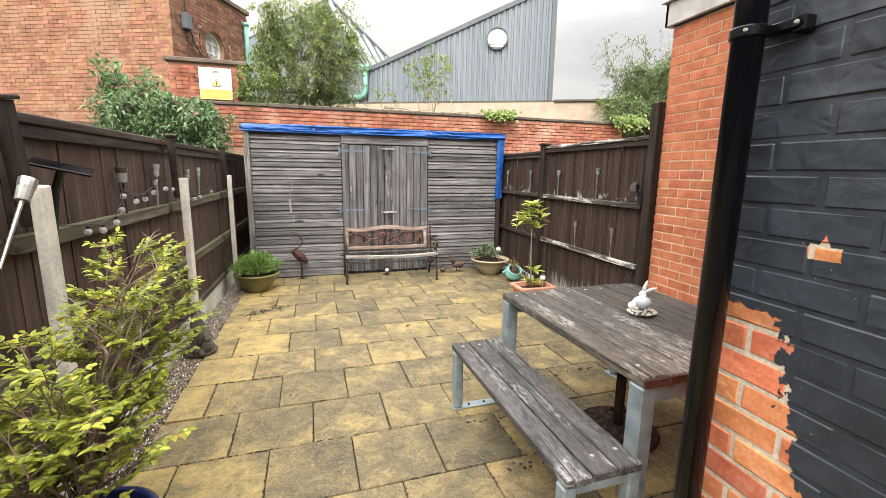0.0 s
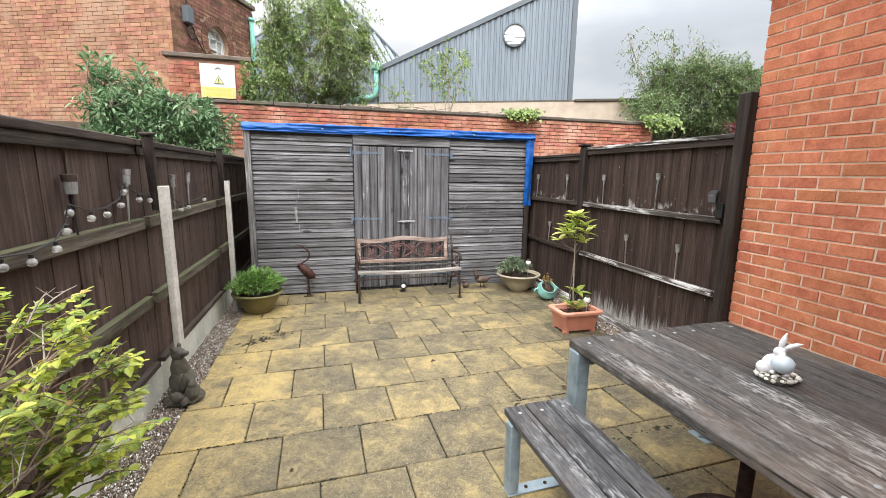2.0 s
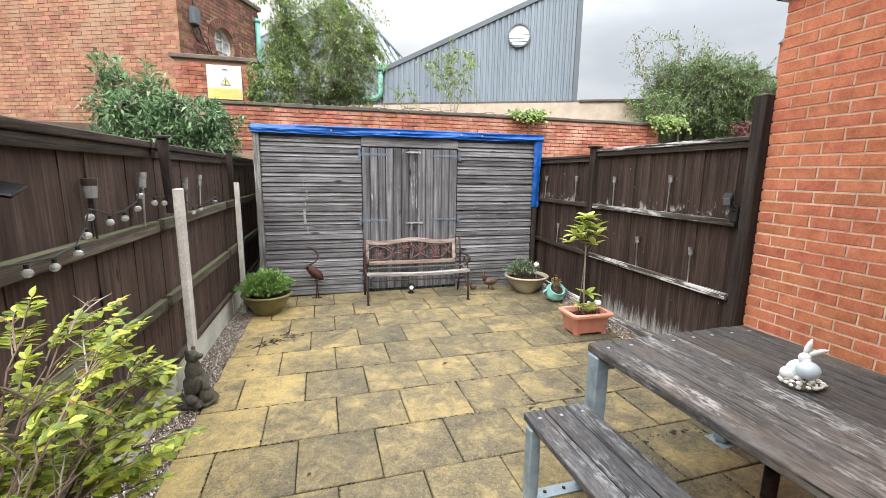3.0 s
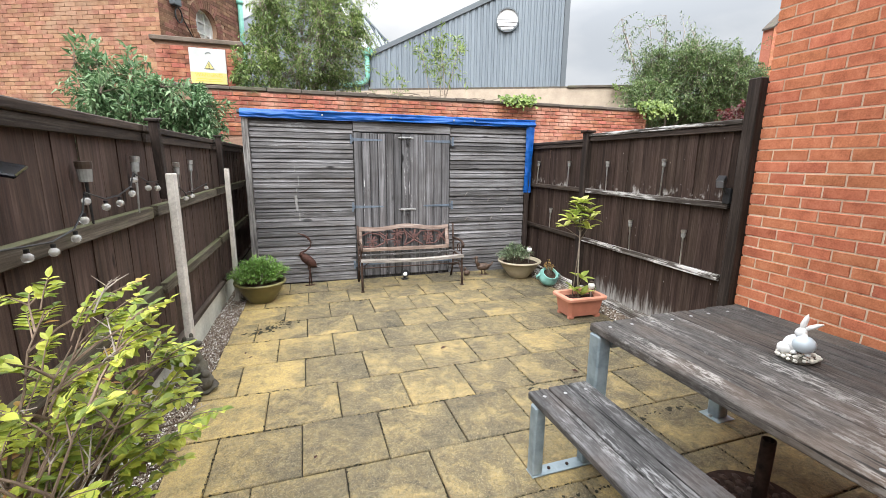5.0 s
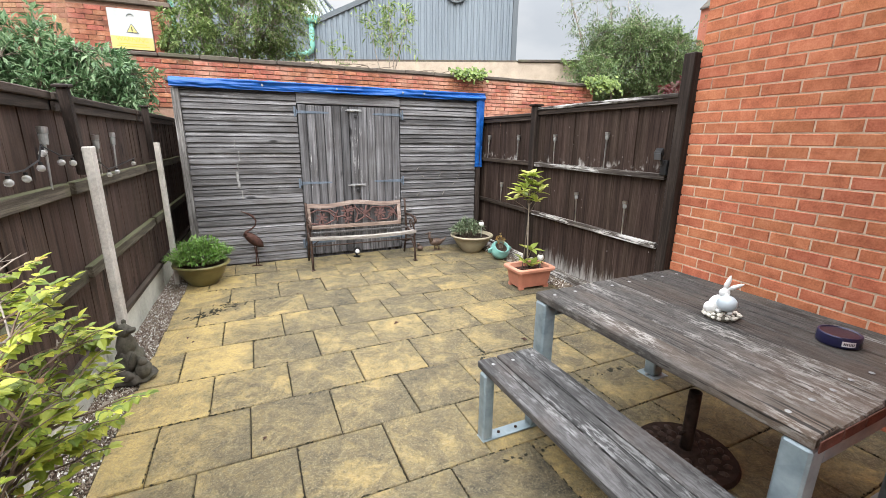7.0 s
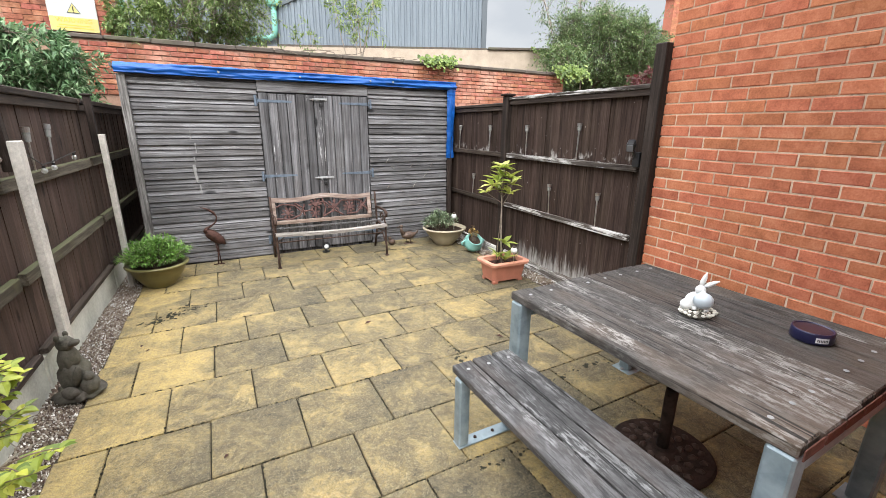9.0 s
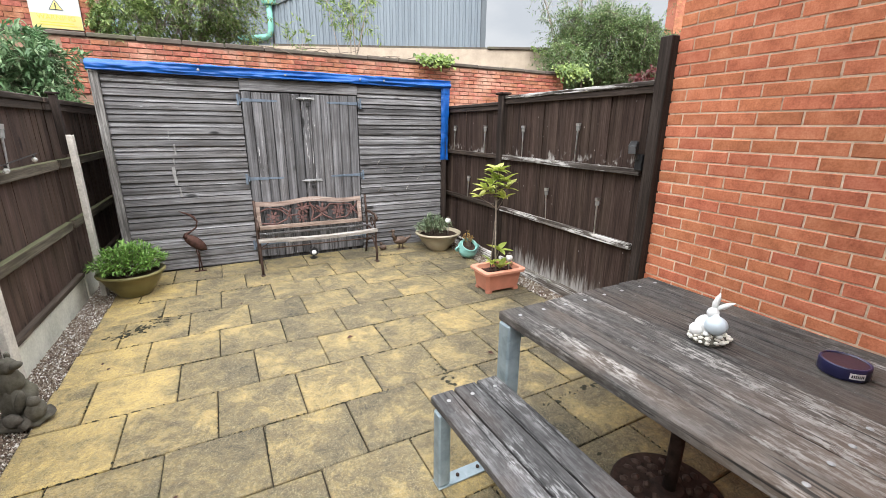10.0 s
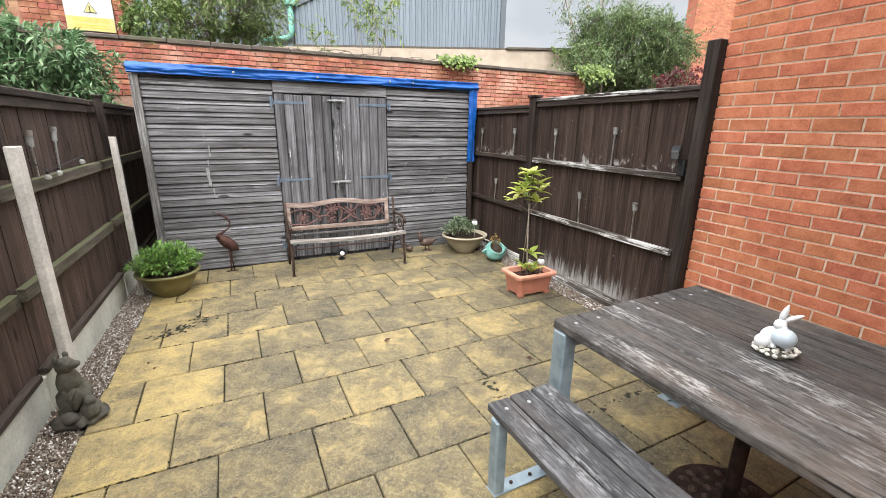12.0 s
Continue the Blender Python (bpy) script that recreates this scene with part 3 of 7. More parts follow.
M["leaf_citrus"] = leafmat("yellow_green_broad_leaf", [(0.2, (0.22, 0.285, 0.05)), (0.5, (0.38, 0.44, 0.085)), (0.8, (0.54, 0.55, 0.16))])
M["leaf_red"] = leafmat("dark_red_leaf", [(0.2, (0.07, 0.012, 0.016)), (0.8, (0.16, 0.03, 0.035))])
M["flower_white"] = leafmat("white_dried_flower", [(0.2, (0.45, 0.42, 0.36)), (0.8, (0.72, 0.70, 0.66))])


# ---- mesh tools ----
class Geo:
    """Vertices and faces of one mesh."""

    def __init__(self):
        self.v, self.f = [], []

    def add(self, vs, fs):
        k = len(self.v)
        self.v.extend(tuple(p) for p in vs)
        self.f.extend(tuple(i + k for i in f) for f in fs)
        return self

    def box(self, x0, x1, y0, y1, z0, z1, c=0.0, m=None, rough=0.0):
        hx, hy, hz = (x1 - x0) / 2, (y1 - y0) / 2, (z1 - z0) / 2
        mid = Vector(((x0 + x1) / 2, (y0 + y1) / 2, (z0 + z1) / 2))
        bm = bmesh.new()
        bmesh.ops.create_cube(bm, size=2.0)
        for v in bm.verts:
            v.co = Vector((v.co.x * hx, v.co.y * hy, v.co.z * hz))
        if c:
            bmesh.ops.bevel(bm, geom=bm.edges[:], offset=min(c, hx * 0.9, hy * 0.9, hz * 0.9), segments=1, affect='EDGES', profile=0.5)
        bm.verts.index_update()
        vs = [v.co + mid for v in bm.verts]
        if rough:
            vs = [p + Vector((random.uniform(-rough, rough) for _ in range(3))) for p in vs]
        if m is not None:
            vs = [m @ p for p in vs]
        self.add(vs, [[v.index for v in f.verts] for f in bm.faces])
        bm.free()
        return self

    def tube(self, pts, radii, sides=6, cap=True):
        pts = [Vector(p) for p in pts]
        if isinstance(radii, (int, float)):
            radii = [radii] * len(pts)
        vs, fs = [], []
        side = None
        for i, p in enumerate(pts):
            d = (pts[min(i + 1, len(pts) - 1)] - pts[max(i - 1, 0)])
            d = d.normalized() if d.length > 1e-9 else Vector((0, 0, 1))
            if side is None:
                side = d.orthogonal().normalized()
            side = (side - d * side.dot(d))
            side = side.normalized() if side.length > 1e-6 else d.orthogonal().normalized()
            up = d.cross(side)
            for k in range(sides):
                a = 2 * math.pi * k / sides
                vs.append(p + (side * math.cos(a) + up * math.sin(a)) * radii[i])
        for i in range(len(pts) - 1):
            for k in range(sides):
                fs.append((i * sides + k, i * sides + (k + 1) % sides, (i + 1) * sides + (k + 1) % sides, (i + 1) * sides + k))
        if cap:
            fs.append(tuple(range(sides))[::-1])
            fs.append(tuple((len(pts) - 1) * sides + k for k in range(sides)))
        return self.add(vs, fs)

    def lathe(self, profile, at=(0, 0, 0), sides=32, m=None, wobble=0.0, squash=1.0):
        vs, fs = [], []
        for r, z in profile:
            for k in range(sides):
                a = 2 * math.pi * k / sides
                rr = r * (1 + wobble * math.sin(3 * a + z * 20))
                p = Vector((rr * math.cos(a), rr * math.sin(a) * squash, z))
                vs.append((m @ p if m is not None else p) + Vector(at))
        for i in range(len(profile) - 1):
            for k in range(sides):
                fs.append((i * sides + k, i * sides + (k + 1) % sides, (i + 1) * sides + (k + 1) % sides, (i + 1) * sides + k))
        fs.append(tuple(range(sides))[::-1])
        fs.append(tuple((len(profile) - 1) * sides + k for k in range(sides)))
        return self.add(vs, fs)

    def prism(self, poly, off):
        """A flat outline pushed through by the vector off."""
        n = len(poly)
        off = Vector(off)
        vs = [Vector(p) for p in poly] + [Vector(p) + off for p in poly]
        fs = [tuple(range(n)), tuple(range(2 * n - 1, n - 1, -1))]
        fs += [(i, i + n, (i + 1) % n + n, (i + 1) % n) for i in range(n)]
        return self.add(vs, fs)

    def blob(self, at, size, m=None, sub=2, rough=0.0, scale=6.0):
        bm = bmesh.new()
        bmesh.ops.create_icosphere(bm, subdivisions=sub, radius=1.0)
        vs = []
        for v in bm.verts:
            p = v.co.copy()
            if rough:
                p *= 1 + rough * (noise.noise(p * scale * 0.35 + Vector(at) * 3))
            p = Vector((p.x * size[0], p.y * size[1], p.z * size[2]))
            vs.append((m @ p if m is not None else p) + Vector(at))
        self.add(vs, [[v.index for v in f.verts] for f in bm.faces])
        bm.free()
        return self

    def leaf(self, at, way, up, length, width, fold=0.25, droop=0.2, oval=False):
        way, up = Vector(way).normalized(), Vector(up)
        side = way.cross(up)
        side = side.normalized() if side.length > 1e-5 else way.orthogonal().normalized()
        up = side.cross(way)
        at = Vector(at)
        mid = at + way * length * 0.45
        tip = at + way * length - up * length * droop
        lift = up * width * fold
        if oval:
            rim, mids = [], []
            for t, w in ((0.18, 0.34), (0.42, 0.50), (0.70, 0.36)):
                c = at + way * length * t - up * length * droop * t * t
                mids.append(c)
                rim.append((c + side * width * w + lift * w * 2, c - side * width * w + lift * w * 2))
            (r0, l0), (r1, l1), (r2, l2) = rim
            return self.add([at, mids[0], mids[1], mids[2], tip, r0, r1, r2, l0, l1, l2],
                            [(0, 1, 5), (1, 2, 6, 5), (2, 3, 7, 6), (3, 4, 7), (0, 8, 1), (1, 8, 9, 2), (2, 9, 10, 3), (3, 10, 4)])
        return self.add([at, mid + side * width * 0.5 + lift, tip, mid - side * width * 0.5 + lift, mid], [(0, 4, 1), (4, 2, 1), (0, 3, 4), (4, 3, 2)])

    def mesh(self, name, smooth=False):
        me = bpy.data.meshes.new(name)
        me.from_pydata(self.v, [], self.f)
        me.update()
        if smooth:
            for p in me.polygons:
                p.use_smooth = True
        return me


def recalc(me, weld=False):
    bm = bmesh.new()
    bm.from_mesh(me)
    if weld:
        bmesh.ops.remove_doubles(bm, verts=bm.verts, dist=1e-5)
    bmesh.ops.recalc_face_normals(bm, faces=bm.faces)
    bm.to_mesh(me)
    bm.free()


def part(name, geo, material, parent=None, label="", smooth=False):
    me = geo if isinstance(geo, bpy.types.Mesh) else geo.mesh(name, smooth)
    if not isinstance(geo, bpy.types.Mesh) and len(me.polygons) < 6000:
        recalc(me, name in ("top_rail", "front_slat"))
    if not me.materials:
        me.materials.append(material)
    ob = new(name, me)
    if parent is not None:
        ob.parent = parent
    if label:
        tagged(ob, label)
    return ob


def thing(name, label, category, group="", at=(0, 0, 0), kind=""):
    e = new(name)
    e.empty_display_size = 0.1
    e.location = at
    return tagged(e, label, category, group, kind)


def structure(name, geo, material, label, category, smooth=False):
    return tagged(part(name, geo, material, None, "", smooth), label, category, "", "structure")


def shared(name, geo, material):
    me = geo.mesh(name)
    recalc(me)
    me.materials.append(material)
    return me


def place(name, me, parent, m):
    ob = new(name, me)
    ob.parent = parent
    ob.matrix_basis = m
    return ob


rng = random.Random(5)

# ---- ground, gravel, house and boundary walls ----
structure("ground", Geo().box(-300, 300, -300, 600, -0.6, -0.07), M["earth"], "bare earth ground around the yard", "ground")
structure("bank", Geo().prism([(-12, 16.72, -0.05), (40, 16.72, -0.05), (40, 60, -0.05), (-12, 60, -0.05)], (0, 0, 2.45)), M["earth"], "raised earth behind the old brick wall", "ground")
patio = structure("pavement", Geo().box(0.25, 4.17, 4.85, 13.9, -0.07, -0.016), M["bed"], "buff stone-effect paving slabs stained with algae and lichen", "patio")

X_L, X_R, Y_END = 0.0, 4.2, 10.172     # fence line, extension wall line, its far corner
X_H, Y_H = 2.40, 7.95                 # painted house wall and its corner

# backing of the house and the extension, bricks are laid on it further down
house = structure("wall_house", Geo().box(X_H - 0.0005, 4.6, 4.6, Y_H - 0.001, -0.05, 5.2), M["painted_joint"], "dark slate painted brick wall, paint flaking at the corner", "wall")
# unseen wall added to close the near end, kept low to let light in
rear = structure("wall_rear", Geo().box(-0.4, X_H + 0.3, 4.4, 4.6, -0.05, 2.4), M["painted_joint"], "unseen dark wall added to close the yard's near end", "wall")
ext = structure("wall_extension", Geo().box(X_R - 0.0045, 6.6, Y_H + 0.001, Y_END - 0.01, -0.05, 2.79), M["mortar_new"], "orange-red brick side wall of the extension", "wall")
roof = thing("roof_extension", "flat felt roof with a grey-white fascia board", "roof", kind="structure")
part("roof_deck", Geo().box(X_R - 0.02, 6.7, Y_H + 0.01, Y_END + 0.02, 2.80, 3.0, 0.01), M["roof_felt"], roof)
part("fascia_board", Geo().box(X_R - 0.055, X_R - 0.022, Y_H + 0.015, Y_END + 0.055, 2.80, 2.985, 0.004).box(X_R - 0.055, 6.7, Y_END + 0.022, Y_END + 0.055, 2.80, 2.985, 0.004), M["fascia"], roof, "grey-white fascia board")
part("drip_edge", Geo().box(X_R - 0.085, X_R + 0.05, Y_H + 0.015, Y_END + 0.085, 2.988, 3.02, 0.004), M["fascia"], roof)


# ---- the fence on the open side (dark panels in concrete posts) ----
POSTS_L = [5.27, 7.18, 9.10, 11.02, 12.91, 14.82]
TOP_L = 1.80


def feather_boards(parent, x, sgn, y0, y1, z0, z1, wide=0.105, mat="fence_v"):
    """Overlapping upright boards; sgn gives the side that faces the yard."""
    n = max(1, round((y1 - y0) / wide))
    w = (y1 - y0) / n
    t0, t1 = 0.005, 0.0062
    g = Geo().prism([(0, -w / 2 - 0.008, 0), (0, w / 2, 0), (sgn * t0, w / 2, 0), (sgn * t1, -w / 2 - 0.008, 0)], (0, 0, z1 - z0))
    me = shared("board", g, M[mat])
    for i in range(n):
        place("board", me, parent, pose(x + rng.uniform(-0.001, 0.001), y0 + (i + 0.5) * w, z0 + rng.uniform(-0.006, 0.004), 0, rng.uniform(-0.25, 0.25), 0))


def left_panel(y0, y1, k):
    e = thing("fence_panel", "dark brown stained feather-edge timber fence panel", "fence panel", "panels of the long fence")
    feather_boards(e, X_L, 1, y0 - 0.004, y1 - 0.002, 0.205, TOP_L - 0.03)
    part("top_cap", Geo().box(X_L - 0.03, X_L + 0.055, y0 + 0.03, y1 - 0.03, TOP_L - 0.055, TOP_L - 0.01, 0.006), M["fence_h"], e)
    part("top_batten", Geo().box(X_L + 0.018, X_L + 0.04, y0 + 0.04, y1 - 0.04, TOP_L - 0.115, TOP_L - 0.057, 0.003), M["fence_h"], e)
    for z in (1.195, 0.655):
        part("rail", Geo().box(X_L + 0.012, X_L + 0.056, y0 + 0.04, y1 - 0.04, z, z + 0.078, 0.005), M["fence_moss"], e, "grey mossy rail" if z > 1 else "")
    part("bottom_rail", Geo().box(X_L + 0.014, X_L + 0.06, y0 + 0.04, y1 - 0.04, 0.212, 0.25, 0.004), M["fence_h"], e)
    gb = tagged(part("gravel_board", Geo().box(X_L - 0.012, X_L + 0.045, y0 + 0.02, y1 - 0.02, -0.06, 0.205, 0.006), M["gravel_board"]), "pale concrete gravel board with green algae", "gravel board", "gravel boards")


def left_post(y):
    g = Geo().box(0.138, 0.185, -0.042, 0.042, 0.0, 1.545, 0.006, None, 0.003)
    p = tagged(part("concrete_post", g, M["concrete"]), "weathered grey concrete fence post with chipped edges", "fence post", "concrete posts")
    p.location = (0, y + 0.03, -0.06)
    w = thing("timber_post", "dark stained timber post bolted to a concrete post", "fence post", "timber extension posts")
    lean = 7.0 if y in (9.10, 11.02) else 2.5
    w.matrix_basis = pose(0, y + 0.03, 1.42, lean, 0, 0)
    part("shaft", Geo().box(0.085, 0.136, -0.03, 0.03, -0.10, TOP_L - 1.405, 0.004), M["post_v"], w)
    part("post_cap", Geo().box(0.07, 0.15, -0.045, 0.045, TOP_L - 1.404, TOP_L - 1.385, 0.005), M["post_v"], w)


for i, (a, b) in enumerate(zip(POSTS_L, POSTS_L[1:])):
    left_panel(a, b, i)
for y in POSTS_L[1:]:
    left_post(y)
left_panel(14.82, 16.4, 9)
left_panel(4.65, 5.27, 8)

# ---- the fence on the extension's side ----
XF = 4.2
big = tagged(part("tall_post", Geo().box(4.13, 4.235, Y_END + 0.005, Y_END + 0.10, -0.06, 2.19, 0.006), M["post_v"]), "tall dark timber fence post beside the brick wall", "fence post")


def right_panel(y0, y1, top, pale):
    e = thing("fence_panel", "dark brown feather-edge fence panel with peeling white rails" if pale else "dark brown stained feather-edge timber fence panel", "fence panel", "panels of the far fence")
    feather_boards(e, XF, -1, y0, y1, 0.10, top - 0.03, 0.105, "fence_bloom")
    part("top_cap", Geo().box(XF - 0.055, XF + 0.03, y0, y1, top - 0.035, top, 0.005), M["fence_pale" if pale else "fence_h"], e)
    part("top_batten", Geo().box(XF - 0.042, XF - 0.016, y0 + 0.005, y1 - 0.005, top - 0.085, top - 0.037, 0.003), M["fence_h"], e)
    for z in (1.24, 0.655):
        part("rail", Geo().box(XF - 0.055, XF - 0.016, y0 + (0.03 if pale else 0), y1, z, z + 0.05, 0.004), M["fence_pale" if pale else "fence_h"], e, "rail with peeling white paint" if pale else "")
    part("kick_board", Geo().box(XF - 0.03, XF, y0, y1, -0.05, 0.095, 0.004), M["fence_pale"], e, "peeling white board along the ground")


right_panel(Y_END + 0.11, 12.15, 1.915, True)
right_panel(12.25, 14.2, 1.86, False)
w = thing("timber_post", "dark stained timber fence post with a small cap", "fence post")
part("shaft", Geo().box(4.125, 4.21, 12.155, 12.245, -0.06, 1.93, 0.005), M["post_v"], w)
part("post_cap", Geo().box(4.105, 4.23, 12.135, 12.265, 1.93, 1.955, 0.006), M["rust"], w)

# ---- the shed ----
SX0, SX1, SY, SZ = 0.27, 4.10, 13.47, 2.12
DX0, DXM, DX1, DZ = 1.57, 2.20, 2.875, 1.94
shed = thing("shed", "weathered grey timber shed with shiplap cladding and double doors", "shed")
part("body", Geo().box(SX0 + 0.03, SX1 - 0.03, SY + 0.075, SY + 2.2, -0.05, SZ - 0.02), M["shed_h"], shed)
part("frame_sill", Geo().box(SX0, SX1, SY + 0.045, SY + 0.074, -0.05, 0.045), M["shed_v"], shed)
part("roof", Geo().prism([(SX0 - 0.04, SY - 0.02, SZ + 0.012), (SX1 + 0.03, SY - 0.02, SZ + 0.012), (SX1 + 0.03, SY + 2.3, SZ - 0.14), (SX0 - 0.04, SY + 2.3, SZ - 0.14)], (0, 0, 0.03)), M["roof_felt"], shed, "grey felt roof")
part("corner_trim", Geo().box(SX0, SX0 + 0.075, SY - 0.022, SY + 0.05, 0.0, SZ - 0.05, 0.004), M["shed_trim"], shed, "bleached corner batten")
part("corner_trim", Geo().box(SX1 - 0.07, SX1, SY - 0.022, SY + 0.05, 0.0, SZ - 0.05, 0.004), M["post_v"], shed, "darker corner batten")
PITCH = 0.1235


def ship_board(length):
    """Shiplap: a thick lower edge, a scooped top that tucks behind the next board."""
    prof = [(0.0, 0.0), (-0.022, 0.0), (-0.0255, 0.003), (-0.027, PITCH * 0.50), (-0.004, PITCH * 0.52), (-0.004, PITCH * 0.58), (-0.026, PITCH * 0.605), (-0.018, PITCH * 0.72), (-0.010, PITCH * 0.84), (-0.0035, PITCH * 0.94), (-0.003, PITCH), (0.0, PITCH)]
    return shared("board", Geo().prism([(-length / 2, y, z) for y, z in prof], (length, 0, 0)), M["shed_h"])


for x0, x1 in ((SX0 + 0.076, DX0 - 0.005), (DX1 + 0.005, SX1 - 0.071)):
    me = ship_board(x1 - x0)
    for i in range(18):
        z = 0.0 + i * PITCH
        if z + PITCH > SZ + 0.02:
            break
        place("board", me, shed, pose((x0 + x1) / 2, SY + 0.035 + rng.uniform(-0.004, 0.003), z, rng.uniform(-1.2, 1.2), rng.uniform(-0.12, 0.12), 0))
part("door_header", Geo().box(DX0, DX1, SY - 0.006, SY + 0.04, DZ + 0.01, SZ - 0.045, 0.004), M["shed_h"], shed)
for x0, x1, k in ((DX0 + 0.004, DXM - 0.004, 0), (DXM + 0.004, DX1 - 0.004, 1)):
    door = part("door", Geo().box(x0, x1, SY + 0.022, SY + 0.05, 0.04, DZ), M["shed_v"], shed, "closed door of vertical tongue and groove boards")
    n = 6
    wd = (x1 - x0) / n
    me = shared("door_board", Geo().box(-wd / 2 + 0.0045, wd / 2 - 0.0045, -0.011, 0.009, 0, DZ - 0.04, 0.006), M["shed_v"])
    for i in range(n):
        place("door_board", me, door, pose(x0 + (i + 0.5) * wd, SY + 0.010 + rng.uniform(-0.002, 0.002), 0.03 + rng.uniform(0, 0.012)))
    for z in (1.85, 0.985, 0.20):
        if k == 0:
            hx, s = x0, 1
        else:
            hx, s = x1, -1
        g = Geo().prism([(hx, SY - 0.006, z - 0.018), (hx + s * 0.36, SY - 0.006, z - 0.010), (hx + s * 0.375, SY - 0.006, z), (hx + s * 0.36, SY - 0.006, z + 0.010), (hx, SY - 0.006, z + 0.018)], (0, 0.005, 0))
        g.box(hx - s * 0.035 - 0.012, hx - s * 0.035 + 0.012, SY - 0.026, SY - 0.02, z - 0.06, z + 0.06, 0.002)
        g.tube([(hx - s * 0.012, SY - 0.012, z - 0.03), (hx - s * 0.012, SY - 0.012, z + 0.03)], 0.008, 8)
        hinge = part("hinge", g, M["hinge"], door, "long blue-grey T hinge")
for z, w in ((1.885, 0.16), (0.94, 0.19)):
    lt = part("latch", Geo().box(DXM - 0.02, DXM + w, SY - 0.012, SY - 0.004, z - 0.016, z + 0.016, 0.003).tube([(DXM - 0.05, SY - 0.018, z), (DXM + w * 0.8, SY - 0.018, z)], 0.007, 8).tube([(DXM + 0.03, SY - 0.02, z), (DXM + 0.03, SY - 0.04, z - 0.02)], 0.006, 6), M["bolt"], shed, "galvanised sliding bolt")
    g = Geo().box(DXM + 0.055, DXM + 0.095, SY - 0.042, SY - 0.022, z - 0.085, z - 0.045, 0.004)
    g.tube([(DXM + 0.062, SY - 0.032, z - 0.045), (DXM + 0.062, SY - 0.032, z - 0.02), (DXM + 0.075, SY - 0.032, z - 0.008), (DXM + 0.088, SY - 0.032, z - 0.02), (DXM + 0.088, SY - 0.032, z - 0.045)], 0.004, 6)
    part("padlock", g, M["black"], shed, "dark padlock")
# pale scuffs where paint ran down the boards
for x, z, h, wd in ((0.84, 1.42, 0.09, 0.006), (0.875, 1.27, 0.11, 0.013), (0.85, 1.17, 0.06, 0.010), (0.84, 0.95, 0.19, 0.024), (0.87, 0.82, 0.10, 0.012)):
    left = [(x - wd * rng.uniform(0.4, 1.0), z + h * q) for q in (0.0, 0.25, 0.5, 0.8, 1.0)]
    right = [(x + wd * rng.uniform(0.2, 1.0), z + h * q) for q in (1.03, 0.75, 0.5, 0.2, -0.05)]
    part("paint_drip", Geo().prism([(px, SY + 0.0035, pz) for px, pz in right[::-1] + left[::-1]], (0, 0.004, 0)), M["dull_paint"], shed, "pale dried paint run")

# pale splinters lifting from the boards beside the door
for i, (x, z) in enumerate([(3.2, 1.04), (3.47, 1.06), (3.78, 1.07), (3.74, 0.99), (2.91, 0.99), (3.12, 1.14), (3.34, 0.71), (3.13, 0.79), (3.52, 0.8), (3.57, 0.63), (3.68, 0.92)]):
    d = 1 if i % 3 else -1
    h = 0.022 + 0.012 * (i % 3)
    part("splinter", Geo().tube([(x - 0.020 * d, SY + 0.004, z - h), (x, SY - 0.004, z), (x + 0.026 * d, SY - 0.012, z + h * 0.7)], [0.0035, 0.005, 0.002], 5), M["seat_wood"], shed, "pale lifted splinter")

# blue tarpaulin folded over the front edge of the roof
tarp = thing("tarpaulin", "crumpled blue tarpaulin folded over the shed's roof edge", "tarpaulin")


def tarp_strip(along, at, length, wide, n, m, seed):
    vs, fs = [], []
    for i in range(n + 1):
        s = i / n * length
        for j in range(m + 1):
            q = j / m
            wr = 0.034 * noise.noise(Vector((s * 1.5, q * 6.0, seed))) + 0.012 * noise.noise(Vector((s * 9, q * 7, seed + 4)))
            edge = 0.010 * noise.noise(Vector((s * 2.3, seed * 2, q)))
            vs.append(along(s, q, wr, edge))
    for i in range(n):
        for j in range(m):
            a = i * (m + 1) + j
            fs.append((a, a + m + 1, a + m + 2, a + 1))
    return Geo().add(vs, fs)


def front_fold(s, q, wr, edge):
    # from the roof, over the rounded edge, down the front
    x = SX0 - 0.005 + s
    if q < 0.4:
        return (x, SY - 0.02 + (0.4 - q) * 0.6, SZ + 0.055 + wr)
    d = (q - 0.4) / 0.6
    return (x, SY - 0.042 - 0.018 * math.sin(d * 3.0) + wr, SZ + 0.055 - d * (0.10 + edge) - 0.01 * math.sin(d * 3))


def corner_fold(s, q, wr, edge):
    z = SZ + 0.03 - s
    if q < 0.6:
        d = q / 0.6
        return (SX1 - 0.10 + edge + d * 0.125, SY - 0.034 - 0.012 * math.sin(d * 3) + wr, z)
    d = (q - 0.6) / 0.4
    return (SX1 + 0.028 + wr, SY - 0.034 + d * 0.12, z)


part("front_fold", tarp_strip(front_fold, None, SX1 - SX0 + 0.04, 0.2, 200, 20, 1.0), M["tarp"], tarp, smooth=True)
part("corner_fold", tarp_strip(corner_fold, None, 1.0, 0.2, 60, 10, 7.0), M["tarp"], tarp, smooth=True)
for x in (1.2, 2.05, 2.9, 3.2):
    part("eyelet", Geo().lathe([(0.010, 0), (0.013, 0.003), (0.010, 0.006)], (x, SY - 0.072, SZ + 0.005), 12, Matrix.Rotation(radians(90), 3, 'X')), M["bolt"], tarp)

